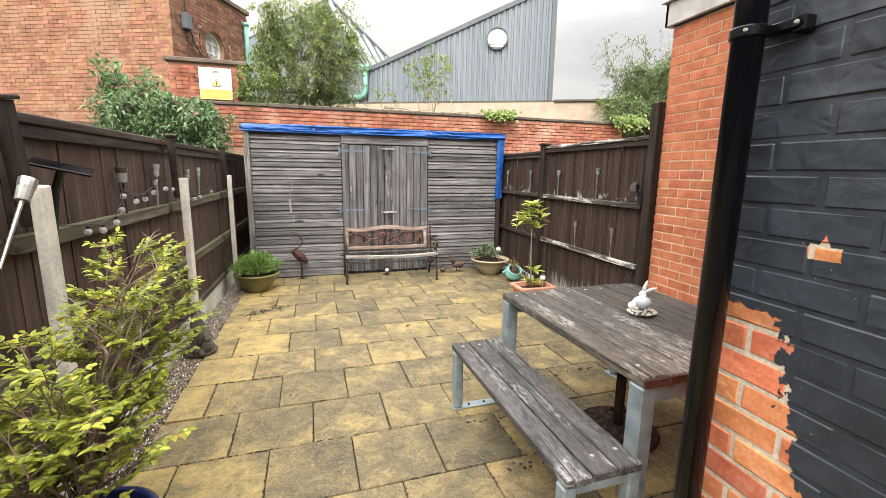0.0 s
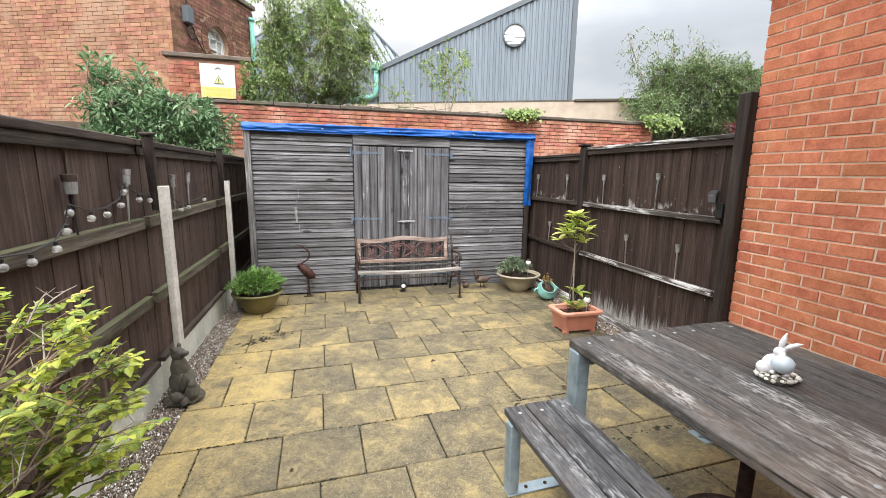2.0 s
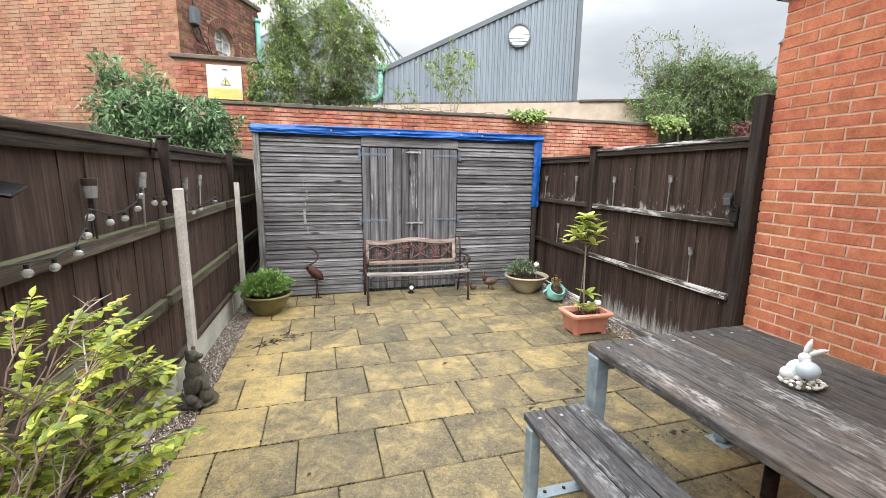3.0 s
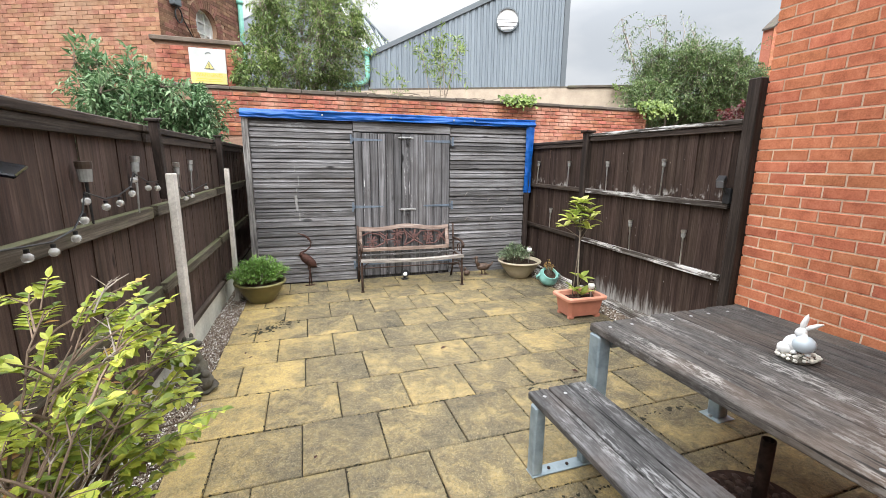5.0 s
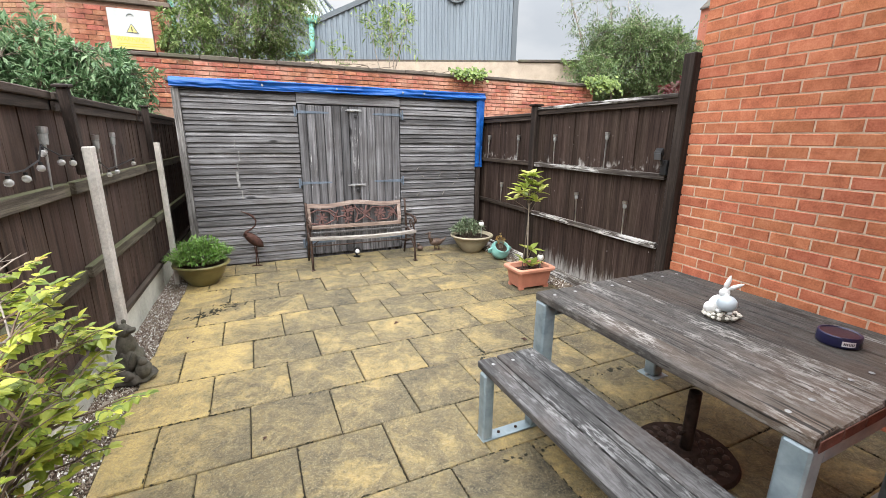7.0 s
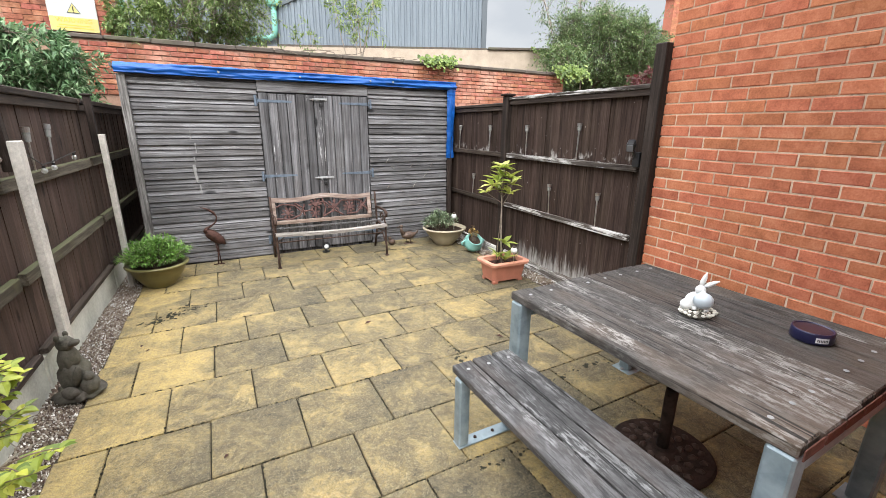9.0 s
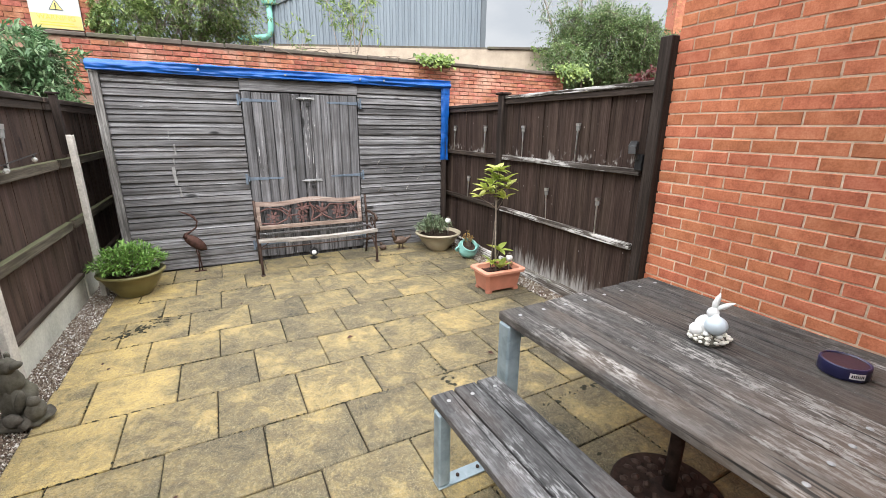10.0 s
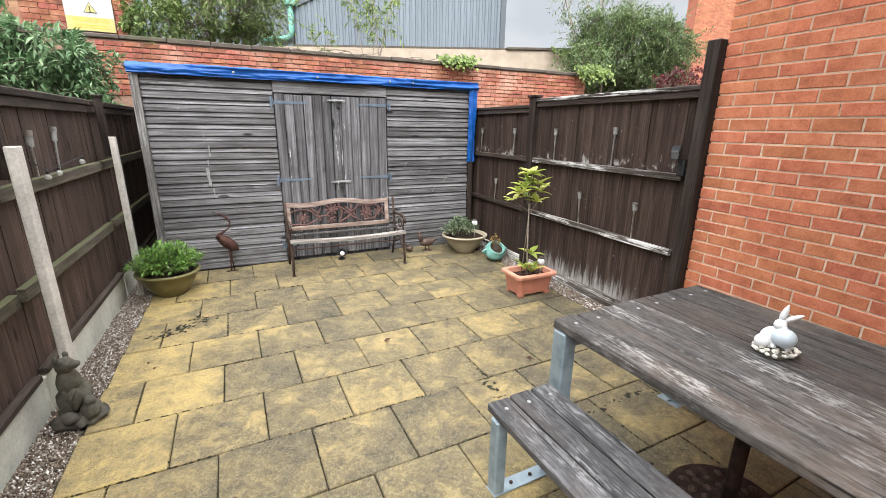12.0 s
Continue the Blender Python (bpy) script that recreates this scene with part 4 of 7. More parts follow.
# ---- old brick wall behind the shed ----
WY = 16.5
back_wall = structure("wall_back", Geo().box(-1.5, 8.75, WY + 0.008, WY + 0.24, -0.05, 2.80), M["mortar_old"], "old red brick boundary wall with a dark coping", "wall")
cop = Geo()
for i in range(17):
    x0 = -1.5 + i * 0.605
    cop.box(x0, x0 + 0.598, WY - 0.035, WY + 0.28, 2.802 + rng.uniform(-0.006, 0.006), 2.868 + rng.uniform(-0.006, 0.008), 0.012)
part("coping", cop, M["coping"], back_wall, "dark mossy coping stones")
tagged(part("wall_side", Geo().box(8.5, 8.75, 12.5, WY, -0.05, 2.3), M["mortar_old"]), "old brick side wall", "wall", "", "structure")

vine = thing("dead_vine", "bare brown vine stems creeping along the wall's coping", "vine", at=(3.2, WY, 2.86))
vr = random.Random(61)
for k in range(9):
    x = -1.5 + k * 0.42 + vr.uniform(-.15, .15)
    pts, p = [], Vector((x, vr.uniform(-0.03, 0.1), 0.01))
    for i in range(8):
        pts.append(p.copy())
        p = p + Vector((vr.uniform(0.03, 0.14), vr.uniform(-.04, .03), vr.uniform(-0.03, 0.035)))
        p.z = max(p.z, 0.012) if p.y > -0.03 else p.z - 0.02
    part("stem", Geo().tube(pts, [0.011, 0.010, 0.009, 0.008, 0.007, 0.005, 0.004, 0.002], 5), M["bark"], vine)

# ---- works buildings beyond, turned from the yard ----
U, V = Vector((0.913, -0.407, 0)), Vector((0.407, 0.913, 0))
TURN = Matrix(((U.x, V.x, 0, 0), (U.y, V.y, 0, 0), (0, 0, 1, 0), (0, 0, 0, 1)))


def brick_field(geo, m, u0, u1, z0, z1, skip=None, course=0.0765, length=0.229, deep=0.02, uneven=0.005, jn=0.0075):
    """Stretcher bricks on the plane y = 0 of the pose m, facing -y."""
    k = 0
    z = z0
    while z + course <= z1 + 1e-6:
        u = u0 - (length / 2 if k % 2 else 0)
        while u < u1:
            a, b = max(u, u0), min(u + length - jn, u1)
            if b - a > 0.03 and not (skip and skip((a + b) / 2, z + course / 2)):
                d = -rng.uniform(0.002, 0.002 + uneven)
                vs = [m @ Vector(p) for p in ((a, d, z), (b, d, z), (b, d, z + course - jn), (a, d, z + course - jn), (a, deep, z), (b, deep, z), (b, deep, z + course - jn), (a, deep, z + course - jn))]
                geo.add(vs, [(0, 1, 2, 3), (1, 5, 6, 2), (3, 2, 6, 7), (4, 0, 3, 7), (0, 4, 5, 1)])
            u += length
        z += course
        k += 1
    return geo


works = thing("brick_works", "tall mottled brick works building with a round window", "building")
WB = Matrix.Translation((-1.5, 17.3, 0)) @ TURN
WH = 5.45
# long face: from the corner away along -U
part("wall", Geo().box(-9.0, 0.0, 0.012, 0.4, 0, WH, 0, WB), M["mortar_works"], works)
part("brick_face", brick_field(Geo(), WB, -9.0, 0.0, 1.9, WH), M["brick_works"], works, "mottled buff and red bricks")["kind"] = "stuff"
# gable face with the round window: along +V from the corner
WG = WB @ Matrix(((0, -1, 0, 0), (1, 0, 0, 0), (0, 0, 1, 0), (0, 0, 0, 1)))
OC_V, OC_Z, OC_R = 1.32, 4.31, 0.345
g = Geo()
hs = 0.62
g.box(0.0, OC_V - hs, 0.012, 0.4, 0, WH, 0, WG).box(OC_V + hs, 2.66, 0.012, 0.4, 0, WH, 0, WG)
g.box(OC_V - hs, OC_V + hs, 0.012, 0.4, 0, OC_Z - hs, 0, WG).box(OC_V - hs, OC_V + hs, 0.012, 0.4, OC_Z + hs, WH, 0, WG)
for k in range(32):
    pts = []
    for a in (2 * math.pi * k / 32, 2 * math.pi * (k + 1) / 32):
        c, s = math.cos(a), math.sin(a)
        q = hs / max(abs(c), abs(s))
        pts.append(((c * OC_R, s * OC_R), (c * q, s * q)))
    (i0, o0), (i1, o1) = pts
    g.prism([WG @ Vector((OC_V + x, 0.012, OC_Z + z)) for x, z in (i0, o0, o1, i1)], (WG.to_3x3() @ Vector((0, 0.388, 0))))
part("gable_wall", g, M["mortar_works"], works)
part("gable_brick", brick_field(Geo(), WG, 0.0, 2.66, 3.0, WH, lambda u, z: math.hypot(u - OC_V, z - OC_Z) < 0.56), M["brick_sooty"], works, "sooty brown bricks")["kind"] = "stuff"
ring = Geo()
for k in range(40):
    a0, a1 = 2 * math.pi * (k + 0.06) / 40, 2 * math.pi * (k + 0.94) / 40
    pts = [(math.cos(a0) * 0.345, math.sin(a0) * 0.345), (math.cos(a0) * 0.52, math.sin(a0) * 0.52), (math.cos(a1) * 0.52, math.sin(a1) * 0.52), (math.cos(a1) * 0.345, math.sin(a1) * 0.345)]
    ring.prism([WG @ Vector((OC_V + x, -0.012, OC_Z + z)) for x, z in pts], WG.to_3x3() @ Vector((0, 0.05, 0)))
part("arch_ring", ring, M["brick_sooty"], works, "ring of radial bricks")
win = part("window", Geo().lathe([(0.335, 0), (0.345, 0.02), (0.345, 0.05), (0.30, 0.05), (0.30, 0.0)], (0, 0, 0), 40), M["white_paint"], works, "round white-framed window")
win.matrix_basis = WG @ pose(OC_V, 0.16, OC_Z, 90, 0, 0)
pane = part("pane", Geo().lathe([(0.33, 0), (0.33, 0.006)], (0, 0, -0.01), 40), M["dark_glass"], win)
for d in (-0.11, 0.11):
    ln = math.sqrt(0.32 ** 2 - d * d)
    part("glazing_bar", Geo().box(d - 0.011, d + 0.011, -ln, ln, 0.005, 0.03), M["white_paint"], win)
    part("glazing_bar", Geo().box(-ln, ln, d - 0.011, d + 0.011, 0.005, 0.031), M["white_paint"], win)
part("parapet", Geo().box(-9.05, 0.05, -0.06, 0.46, WH, WH + 0.10, 0.01, WB).box(0.06, 2.72, -0.06, 0.46, WH + 0.003, WH + 0.103, 0.01, WG), M["stone_band"], works, "stone parapet coping")
dp = part("downpipe", Geo().tube([WG @ Vector((2.5, -0.07, z)) for z in (2.4, 3.5, 4.5, 5.2)], 0.055, 12).tube([WG @ Vector((2.5, -0.07, z)) for z in (5.15, 5.22)], 0.075, 12), M["verdigris"], works, "sea-green downpipe", True)
part("meter_box", Geo().box(0.28, 0.46, -0.13, -0.008, 4.42, 4.72, 0.01, WG), M["clad_dark"], works, "grey junction box")
part("cable", Geo().tube([WG @ Vector(p) for p in ((0.4, -0.04, 5.4), (0.38, -0.04, 4.72))], 0.014, 6).tube([WG @ Vector((0.45 + 0.09 * math.sin(a), -0.05, 4.28 + 0.13 * math.cos(a))) for a in np.linspace(0, 6.0, 16)], 0.014, 6).tube([WG @ Vector(p) for p in ((0.55, -0.03, 4.3), (0.8, -0.03, 4.0), (1.0, -0.03, 3.85))], 0.012, 6), M["black"], works, "looped black cable")

# capped pier wall with the warning sign in front of the works
PY = 17.05
pier = structure("wall_pier", Geo().box(-1.55, -0.15, PY + 0.012, PY + 0.30, 1.9, 3.66), M["mortar_old"], "red brick pier wall with a stone cap", "wall")
part("brick_face", brick_field(Geo(), Matrix.Translation((0, PY, 0)), -1.55, -0.15, 2.0, 3.66), M["brick_old_stuff"], pier)["kind"] = "stuff"
part("cap", Geo().box(-1.62, -0.10, PY - 0.06, PY + 0.36, 3.66, 3.74, 0.012), M["stone_band"], pier, "sooty stone cap")
sign = thing("warning_sign", "white and yellow warning sign fixed to the brick pier", "sign")
part("plate", Geo().box(-1.02, -0.41, PY - 0.03, PY - 0.012, 2.96, 3.58, 0.004), M["sign_white"], sign)
part("yellow_band", Geo().box(-1.015, -0.415, PY - 0.035, PY - 0.031, 2.965, 3.16), M["yellow"], sign)
tri = lambda r, y, d: Geo().prism([(-0.70 + r * math.cos(a), y, 3.27 + r * math.sin(a)) for a in (math.pi / 2, math.pi * 7 / 6, math.pi * 11 / 6)], (0, d, 0))
part("triangle_border", tri(0.100, PY - 0.035, 0.004), M["clad_dark"], sign)
part("triangle", tri(0.082, PY - 0.039, 0.003), M["yellow"], sign)
part("exclamation_mark", Geo().box(-0.707, -0.693, PY - 0.042, PY - 0.0395, 3.25, 3.315).box(-0.707, -0.693, PY - 0.042, PY - 0.0395, 3.225, 3.24), M["ink"], sign)
part("emblem", Geo().tube([(-0.70 + 0.055 * math.cos(a), PY - 0.034, 3.46 + 0.055 * math.sin(a)) for a in np.linspace(0.4, 2.9, 9)], [0.004, 0.009, 0.012, 0.012, 0.012, 0.011, 0.009, 0.007, 0.004], 6), M["clad_roof"], sign, "pale grey curved emblem")
cu = bpy.data.curves.new("lettering", 'FONT')
cu.body, cu.size, cu.align_x, cu.extrude = "WARNING", 0.095, 'CENTER', 0.001
cu.materials.append(M["amber"])
tx = new("lettering", cu)
tx.parent = sign
tx.matrix_basis = pose(-0.715, PY - 0.037, 3.085, 90, 0, 0)
for z, wd in ((3.045, 0.40), (3.01, 0.46)):
    part("small_print", Geo().box(-0.715 - wd / 2, -0.715 + wd / 2, PY - 0.037, PY - 0.0355, z - 0.007, z + 0.007), M["amber"], sign)
board = tagged(part("notice_board", Geo().box(-1.0, -0.38, PY - 0.03, PY - 0.012, 2.5, 2.86, 0.004), M["sign_white"]), "weathered white notice board half hidden by shrubs", "sign")

# grey clad factory with a sawtooth roof
CL = Matrix.Translation((9.05, 20.75, 0)) @ TURN
factory = thing("factory", "blue-grey corrugated metal factory with a sawtooth roof", "building")


def top_at(u):
    return 7.68 + 0.394 * u


def corrugated(u0, u1, zb, top, pitch=0.19, deep=0.035):
    vs, fs = [], []
    n = int((u1 - u0) / pitch)
    us = []
    for i in range(n):
        a = u0 + i * pitch
        us += [(a, 0), (a + pitch * 0.30, 0), (a + pitch * 0.42, -deep), (a + pitch * 0.88, -deep)]
    us.append((u0 + n * pitch, 0))
    for u, d in us:
        vs += [CL @ Vector((u, d, zb)), CL @ Vector((u, d, top(u)))]
    for i in range(len(us) - 1):
        fs.append((2 * i, 2 * i + 2, 2 * i + 3, 2 * i + 1))
    return Geo().add(vs, fs)


part("cladding", corrugated(-6.55, 0.0, 4.05, top_at), M["clad"], factory, "blue-grey corrugated sheet")
part("core", Geo().prism([CL @ Vector((u, 0.03, z)) for u, z in ((-6.55, 3.4), (0.0, 3.4), (0.0, 7.66), (-6.55, 5.08))], CL.to_3x3() @ Vector((0, 14, 0))), M["clad"], factory)
sl = [(-6.62, 5.05), (0.10, 7.70), (0.10, 7.86), (-6.62, 5.21)]
part("verge_trim", Geo().prism([CL @ Vector((u, -0.08, z)) for u, z in sl], CL.to_3x3() @ Vector((0, 0.12, 0))), M["clad_dark"], factory, "darker grey verge flashing")
part("corner_trim", Geo().box(-0.10, 0.06, -0.06, 0.1, 4.05, 7.74, 0, CL), M["clad_dark"], factory)
part("base_flashing", Geo().box(-6.6, 0.1, -0.09, 0.02, 3.98, 4.05, 0, CL), M["coping"], factory)
vent = part("vent", Geo().lathe([(0.37, 0.0), (0.37, 0.09), (0.33, 0.09), (0.33, 0.02)], (0, 0, 0), 40), M["clad_dark"], factory, "round white louvred vent")
vent.matrix_basis = CL @ pose(-1.9, -0.03, 6.1, 90, 0, 0)
part("backing", Geo().lathe([(0.34, 0), (0.34, 0.02)], (0, 0, 0.02), 32), M["grille"], vent)
for i in range(6):
    z = -0.27 + i * 0.108
    ln = math.sqrt(max(0.01, 0.33 ** 2 - z * z))
    part("louvre", Geo().box(-ln, ln, z - 0.03, z + 0.045, 0.05, 0.062, 0, Matrix.Rotation(radians(-8), 4, 'X')), M["grille"], vent)
# lean second bay: gable and steep glazed slope
AP, EV = (-8.05, 7.62), (-6.62, 5.18)
part("second_gable", Geo().prism([CL @ Vector((u, 0.0, z)) for u, z in ((-14.0, 3.4), EV[:1] + (3.4,), EV, AP, (-14.0, 5.28))], CL.to_3x3() @ Vector((0, 0.1, 0))), M["clad"], factory, "grey gable of the next bay")
d3 = CL.to_3x3()
slope = Vector((EV[0] - AP[0], 0, EV[1] - AP[1]))
part("glazed_slope", Geo().prism([CL @ Vector((AP[0], 0.1, AP[1])), CL @ Vector((EV[0], 0.1, EV[1])), CL @ Vector((EV[0], 14, EV[1])), CL @ Vector((AP[0], 14, AP[1]))], (0, 0, -0.1)), M["clad_roof"], factory, "ribbed translucent roof slope")
for i in range(22):
    yy = 0.12 + i * 0.62
    a, b = CL @ Vector((AP[0] + 0.02, yy, AP[1] + 0.02)), CL @ Vector((EV[0] + 0.02, yy, EV[1] + 0.02))
    part("roof_rib", Geo().tube([a, b], 0.05 if i % 3 else 0.08, 5), M["grille" if i == 0 else ("clad_dark" if i % 3 == 2 else "clad_roof")], factory)
part("ridge_flashing", Geo().tube([CL @ Vector((AP[0], y, AP[1] + 0.03)) for y in (-0.05, 14)], 0.12, 6), M["clad_dark"], factory)
part("rear_slope", Geo().prism([CL @ Vector((-14.0, 0, 5.28)), CL @ Vector((AP[0], 0, AP[1])), CL @ Vector((AP[0], 14, AP[1])), CL @ Vector((-14, 14, 5.28))], (0, 0, -0.08)), M["clad_dark"], factory)
gp = part("gutter_pipe", Geo().tube([CL @ Vector(p) for p in ((-6.6, -0.12, 5.15), (-6.6, -0.12, 4.45), (-6.64, -0.12, 4.30), (-6.78, -0.12, 4.22), (-7.6, -0.12, 4.16))], 0.085, 12).box(-6.78, -6.4, -0.26, 0.0, 5.12, 5.34, 0.02, CL), M["verdigris"], factory, "sea-green gutter pipe and hopper", True)
plinth = structure("wall_plinth", Geo().box(-9.5, 3.2, -0.14, 0.06, 2.0, 3.98, 0, CL), M["render"], "pinkish rendered wall below the factory", "wall")
part("coping", Geo().box(0.12, 3.3, -0.20, 0.12, 3.985, 4.06, 0.01, CL), M["coping"], plinth)
part("brick_face", brick_field(Geo(), CL @ Matrix.Translation((0, -0.145, 0)), 0.4, 3.2, 2.6, 3.35), M["brick_old_stuff"], plinth)["kind"] = "stuff"

far = thing("brick_house", "distant orange brick gable house beyond the shrubs", "house")
FM = Matrix.Translation((22.1, 24.0, 0.95))
part("wall", Geo().prism([FM @ Vector(p) for p in ((0, 0, -1.06), (8, 0, -1.06), (8, 0, 8.6), (4.2, 0, 10.8), (0, 0, 7.0))], FM.to_3x3() @ Vector((0, 0.5, 0))), M["brick_far"], far)
part("brick_face", brick_field(Geo(), FM, 0, 6, 4.5, 9.5, lambda u, z: z > 7.0 + u * 0.86), M["brick_far"], far)["kind"] = "stuff"
part("verge", Geo().prism([FM @ Vector(p) for p in ((-0.1, -0.1, 6.95), (4.2, -0.1, 10.75), (4.2, -0.1, 10.83), (-0.1, -0.1, 7.03))], FM.to_3x3() @ Vector((0, 0.6, 0))), M["coping"], far)

# ---- plants ----
def shrub(name, label, base, spread, crown_mid, crown, mats, n_stems, n_twigs, leaf, per_twig, seed, stem_r=0.02, bare=0.0, category="shrub", up=0.5, spill=0.25, shape=None):
    """Stems rise from the base, twigs branch off them into an uneven crown, and leaves sit along the twigs."""
    r = random.Random(seed)
    e = thing(name, label, category, at=base)
    base = Vector(base)
    mid, half = Vector(crown_mid), Vector(crown)
    wood_g, leaf_g = Geo(), Geo()
    stems = []
    for i in range(n_stems):
        a = 2 * math.pi * (i + r.random() * 0.7) / n_stems
        q = r.uniform(0.35, 0.85)
        end = mid + Vector((math.cos(a) * half.x * q, math.sin(a) * half.y * q, half.z * r.uniform(0.0, 0.75)))
        start = base + Vector((r.uniform(-1, 1) * spread, r.uniform(-1, 1) * spread, 0))
        ctrl = start.lerp(end, 0.5) + Vector((r.uniform(-.15, .15), r.uniform(-.15, .15), 0.16)) * half.z
        pts = [start * (1 - t) ** 2 + ctrl * 2 * t * (1 - t) + end * t * t for t in np.linspace(0, 1, 7)]
        stems.append(pts)
        wood_g.tube([p - base for p in pts], [stem_r * (1 - 0.8 * t) for t in np.linspace(0, 1, 7)], 6)
    L, W = leaf
    for i in range(n_twigs):
        while True:
            d = Vector((r.uniform(-1, 1), r.uniform(-1, 1), r.uniform(-1, 1)))
            if 0.05 < d.length <= 1:
                break
        d = d.normalized() * (d.length ** 0.55)
        lump = 0.95 + 0.34 * noise.noise(Vector((d.x, d.y, d.z)) * 2.1 + Vector((seed, 0, 0))) + 0.22 * noise.noise(d * 5 + Vector((0, seed, 0)))
        lump = max(0.45, lump) * (1.28 if r.random() < 0.06 else 1.0)
        if shape:
            lump *= shape(d)
        end = mid + Vector((d.x * half.x, d.y * half.y, d.z * half.z)) * lump
        near = min(stems, key=lambda s: min((p - end).length for p in s[2:]) + r.random() * 0.25 * half.length)
        start = min(near[2:], key=lambda p: (p - end).length + r.random() * 0.3 * half.length)
        ctrl = start.lerp(end, 0.55) + Vector((0, 0, 0.10 * half.z))
        ts = np.linspace(0, 1, 6)
        pts = [start * (1 - t) ** 2 + ctrl * 2 * t * (1 - t) + end * t * t for t in ts]
        wood_g.tube([p - base for p in pts], [min(stem_r * 0.2, 0.006) * (1 - 0.75 * t) for t in ts], 4, False)
        if r.random() < bare:
            continue
        for k in range(per_twig):
            t = 0.25 + 0.75 * (k + r.random()) / per_twig
            p = start * (1 - t) ** 2 + ctrl * 2 * t * (1 - t) + end * t * t
            way = (end - start).normalized()
            a = r.uniform(0, 2 * math.pi)
            o = way.orthogonal().normalized()
            o = Matrix.Rotation(a, 3, way) @ o
            go = (way * r.uniform(0.1, 0.9) + o * r.uniform(0.5, 1.1) + Vector((0, 0, r.uniform(-0.4, 0.5)))).normalized()
            sc = r.uniform(0.6, 1.25)
            p = p + o * spill * L * r.random()
            leaf_g.leaf(p - base, go, Vector((r.uniform(-.5, .5), r.uniform(-.5, .5), 1)), L * sc, W * sc, 0.2, r.uniform(0.0, 0.45))
    part("branchwork", wood_g, mats[0], e)
    part("foliage", leaf_g, mats[1], e)
    return e


# wild shrubs beyond the walls
shrub("buddleia_bush", "large grey-green buddleia bush growing over the old wall", (0.7, 17.7, 2.35), 0.55, (1.08, 17.75, 4.05), (1.48, 1.0, 1.25), (M["pale_twig"], M["leaf_bush"]), 14, 1250, (0.085, 0.028), 24, 3, 0.026, 0.12)
shrub("buddleia_bush", "low grey-green shrub at the wall's end beside the pier", (0.1, 16.95, 2.35), 0.25, (0.12, 16.80, 3.12), (0.48, 0.4, 0.62), (M["pale_twig"], M["leaf_bush"]), 6, 200, (0.075, 0.032), 20, 13, 0.02)
shrub("buddleia_bush", "dense dark green buddleia shrub behind the fence", (-1.1, 15.3, -0.07), 0.4, (-1.15, 15.2, 1.98), (1.02, 0.8, 0.78), (M["bark"], M["leaf_buddleia"]), 10, 900, (0.115, 0.036), 18, 21, 0.018)
shrub("buddleia_sapling", "thin sapling rooted on the old wall's top", (3.85, 17.3, 2.38), 0.12, (3.88, 17.3, 3.72), (0.72, 0.5, 0.62), (M["pale_twig"], M["leaf_bush"]), 5, 70, (0.12, 0.032), 13, 33, 0.014, 0.0, "sapling")
shrub("buddleia_sapling", "small sprig of green on the old wall's top", (2.75, 17.2, 2.38), 0.1, (2.75, 17.2, 3.15), (0.35, 0.25, 0.38), (M["pale_twig"], M["leaf_bush"]), 4, 22, (0.10, 0.026), 9, 34, 0.008, 0.0, "sapling")
shrub("tree", "broad fresh green bushy tree beyond the old wall", (11.3, 18.6, 2.3), 0.6, (12.15, 18.4, 3.75), (2.35, 1.4, 1.5), (M["bark"], M["leaf_right"]), 16, 2900, (0.080, 0.032), 22, 41, 0.035, 0.0, "tree")
shrub("tree", "sparse pale-leaved tree top above the bush", (11.8, 19.4, 2.3), 0.3, (11.5, 19.3, 5.1), (1.9, 0.8, 1.05), (M["pale_twig"], M["leaf_grey"]), 8, 150, (0.11, 0.036), 10, 43, 0.03, 0.1, "tree")
shrub("red_shrub", "dark red-leaved shrub showing above the fence", (10.1, 15.0, -0.07), 0.3, (10.2, 15.0, 2.45), (0.9, 0.5, 0.55), (M["bark"], M["leaf_red"]), 6, 170, (0.07, 0.04), 14, 47, 0.02)
shrub("tree", "green bushy growth below the far brick house", (13.3, 18.6, 2.3), 0.4, (13.4, 18.6, 3.2), (1.6, 0.8, 0.9), (M["bark"], M["leaf_right"]), 8, 420, (0.12, 0.04), 14, 49, 0.03)
shrub("tree", "green bushy growth behind the fence's far end", (8.9, 17.0, 2.3), 0.4, (9.2, 17.0, 3.1), (0.8, 0.5, 0.7), (M["bark"], M["leaf_right"]), 7, 170, (0.11, 0.036), 13, 48, 0.02)


def ivy(label, mid, half, n, seed):
    r = random.Random(seed)
    e = thing("ivy", label, "ivy", at=mid)
    stem, lf = Geo(), Geo()
    for i in range(n // 14):
        p = Vector((r.uniform(-1, 1) * half[0], 0.03, half[2]))
        pts = [p.copy()]
        for k in range(5):
            p = p + Vector((r.uniform(-.08, .08), -0.02, -r.uniform(0.05, 0.3) * half[2]))
            pts.append(p.copy())
        stem.tube(pts, 0.005, 4)
        for k in range(14):
            q = pts[r.randint(0, 5)] + Vector((r.uniform(-.07, .07), -r.uniform(0, half[1]), r.uniform(-.05, .08)))
            lf.leaf(q, (r.uniform(-1, 1), -0.5, r.uniform(-1, .2)), (0, -1, 0.5), r.uniform(0.05, 0.09), r.uniform(0.05, 0.08), 0.15, 0.2, True)
    part("stemwork", stem, M["bark"], e)
    part("foliage", lf, M["leaf_ivy"], e)


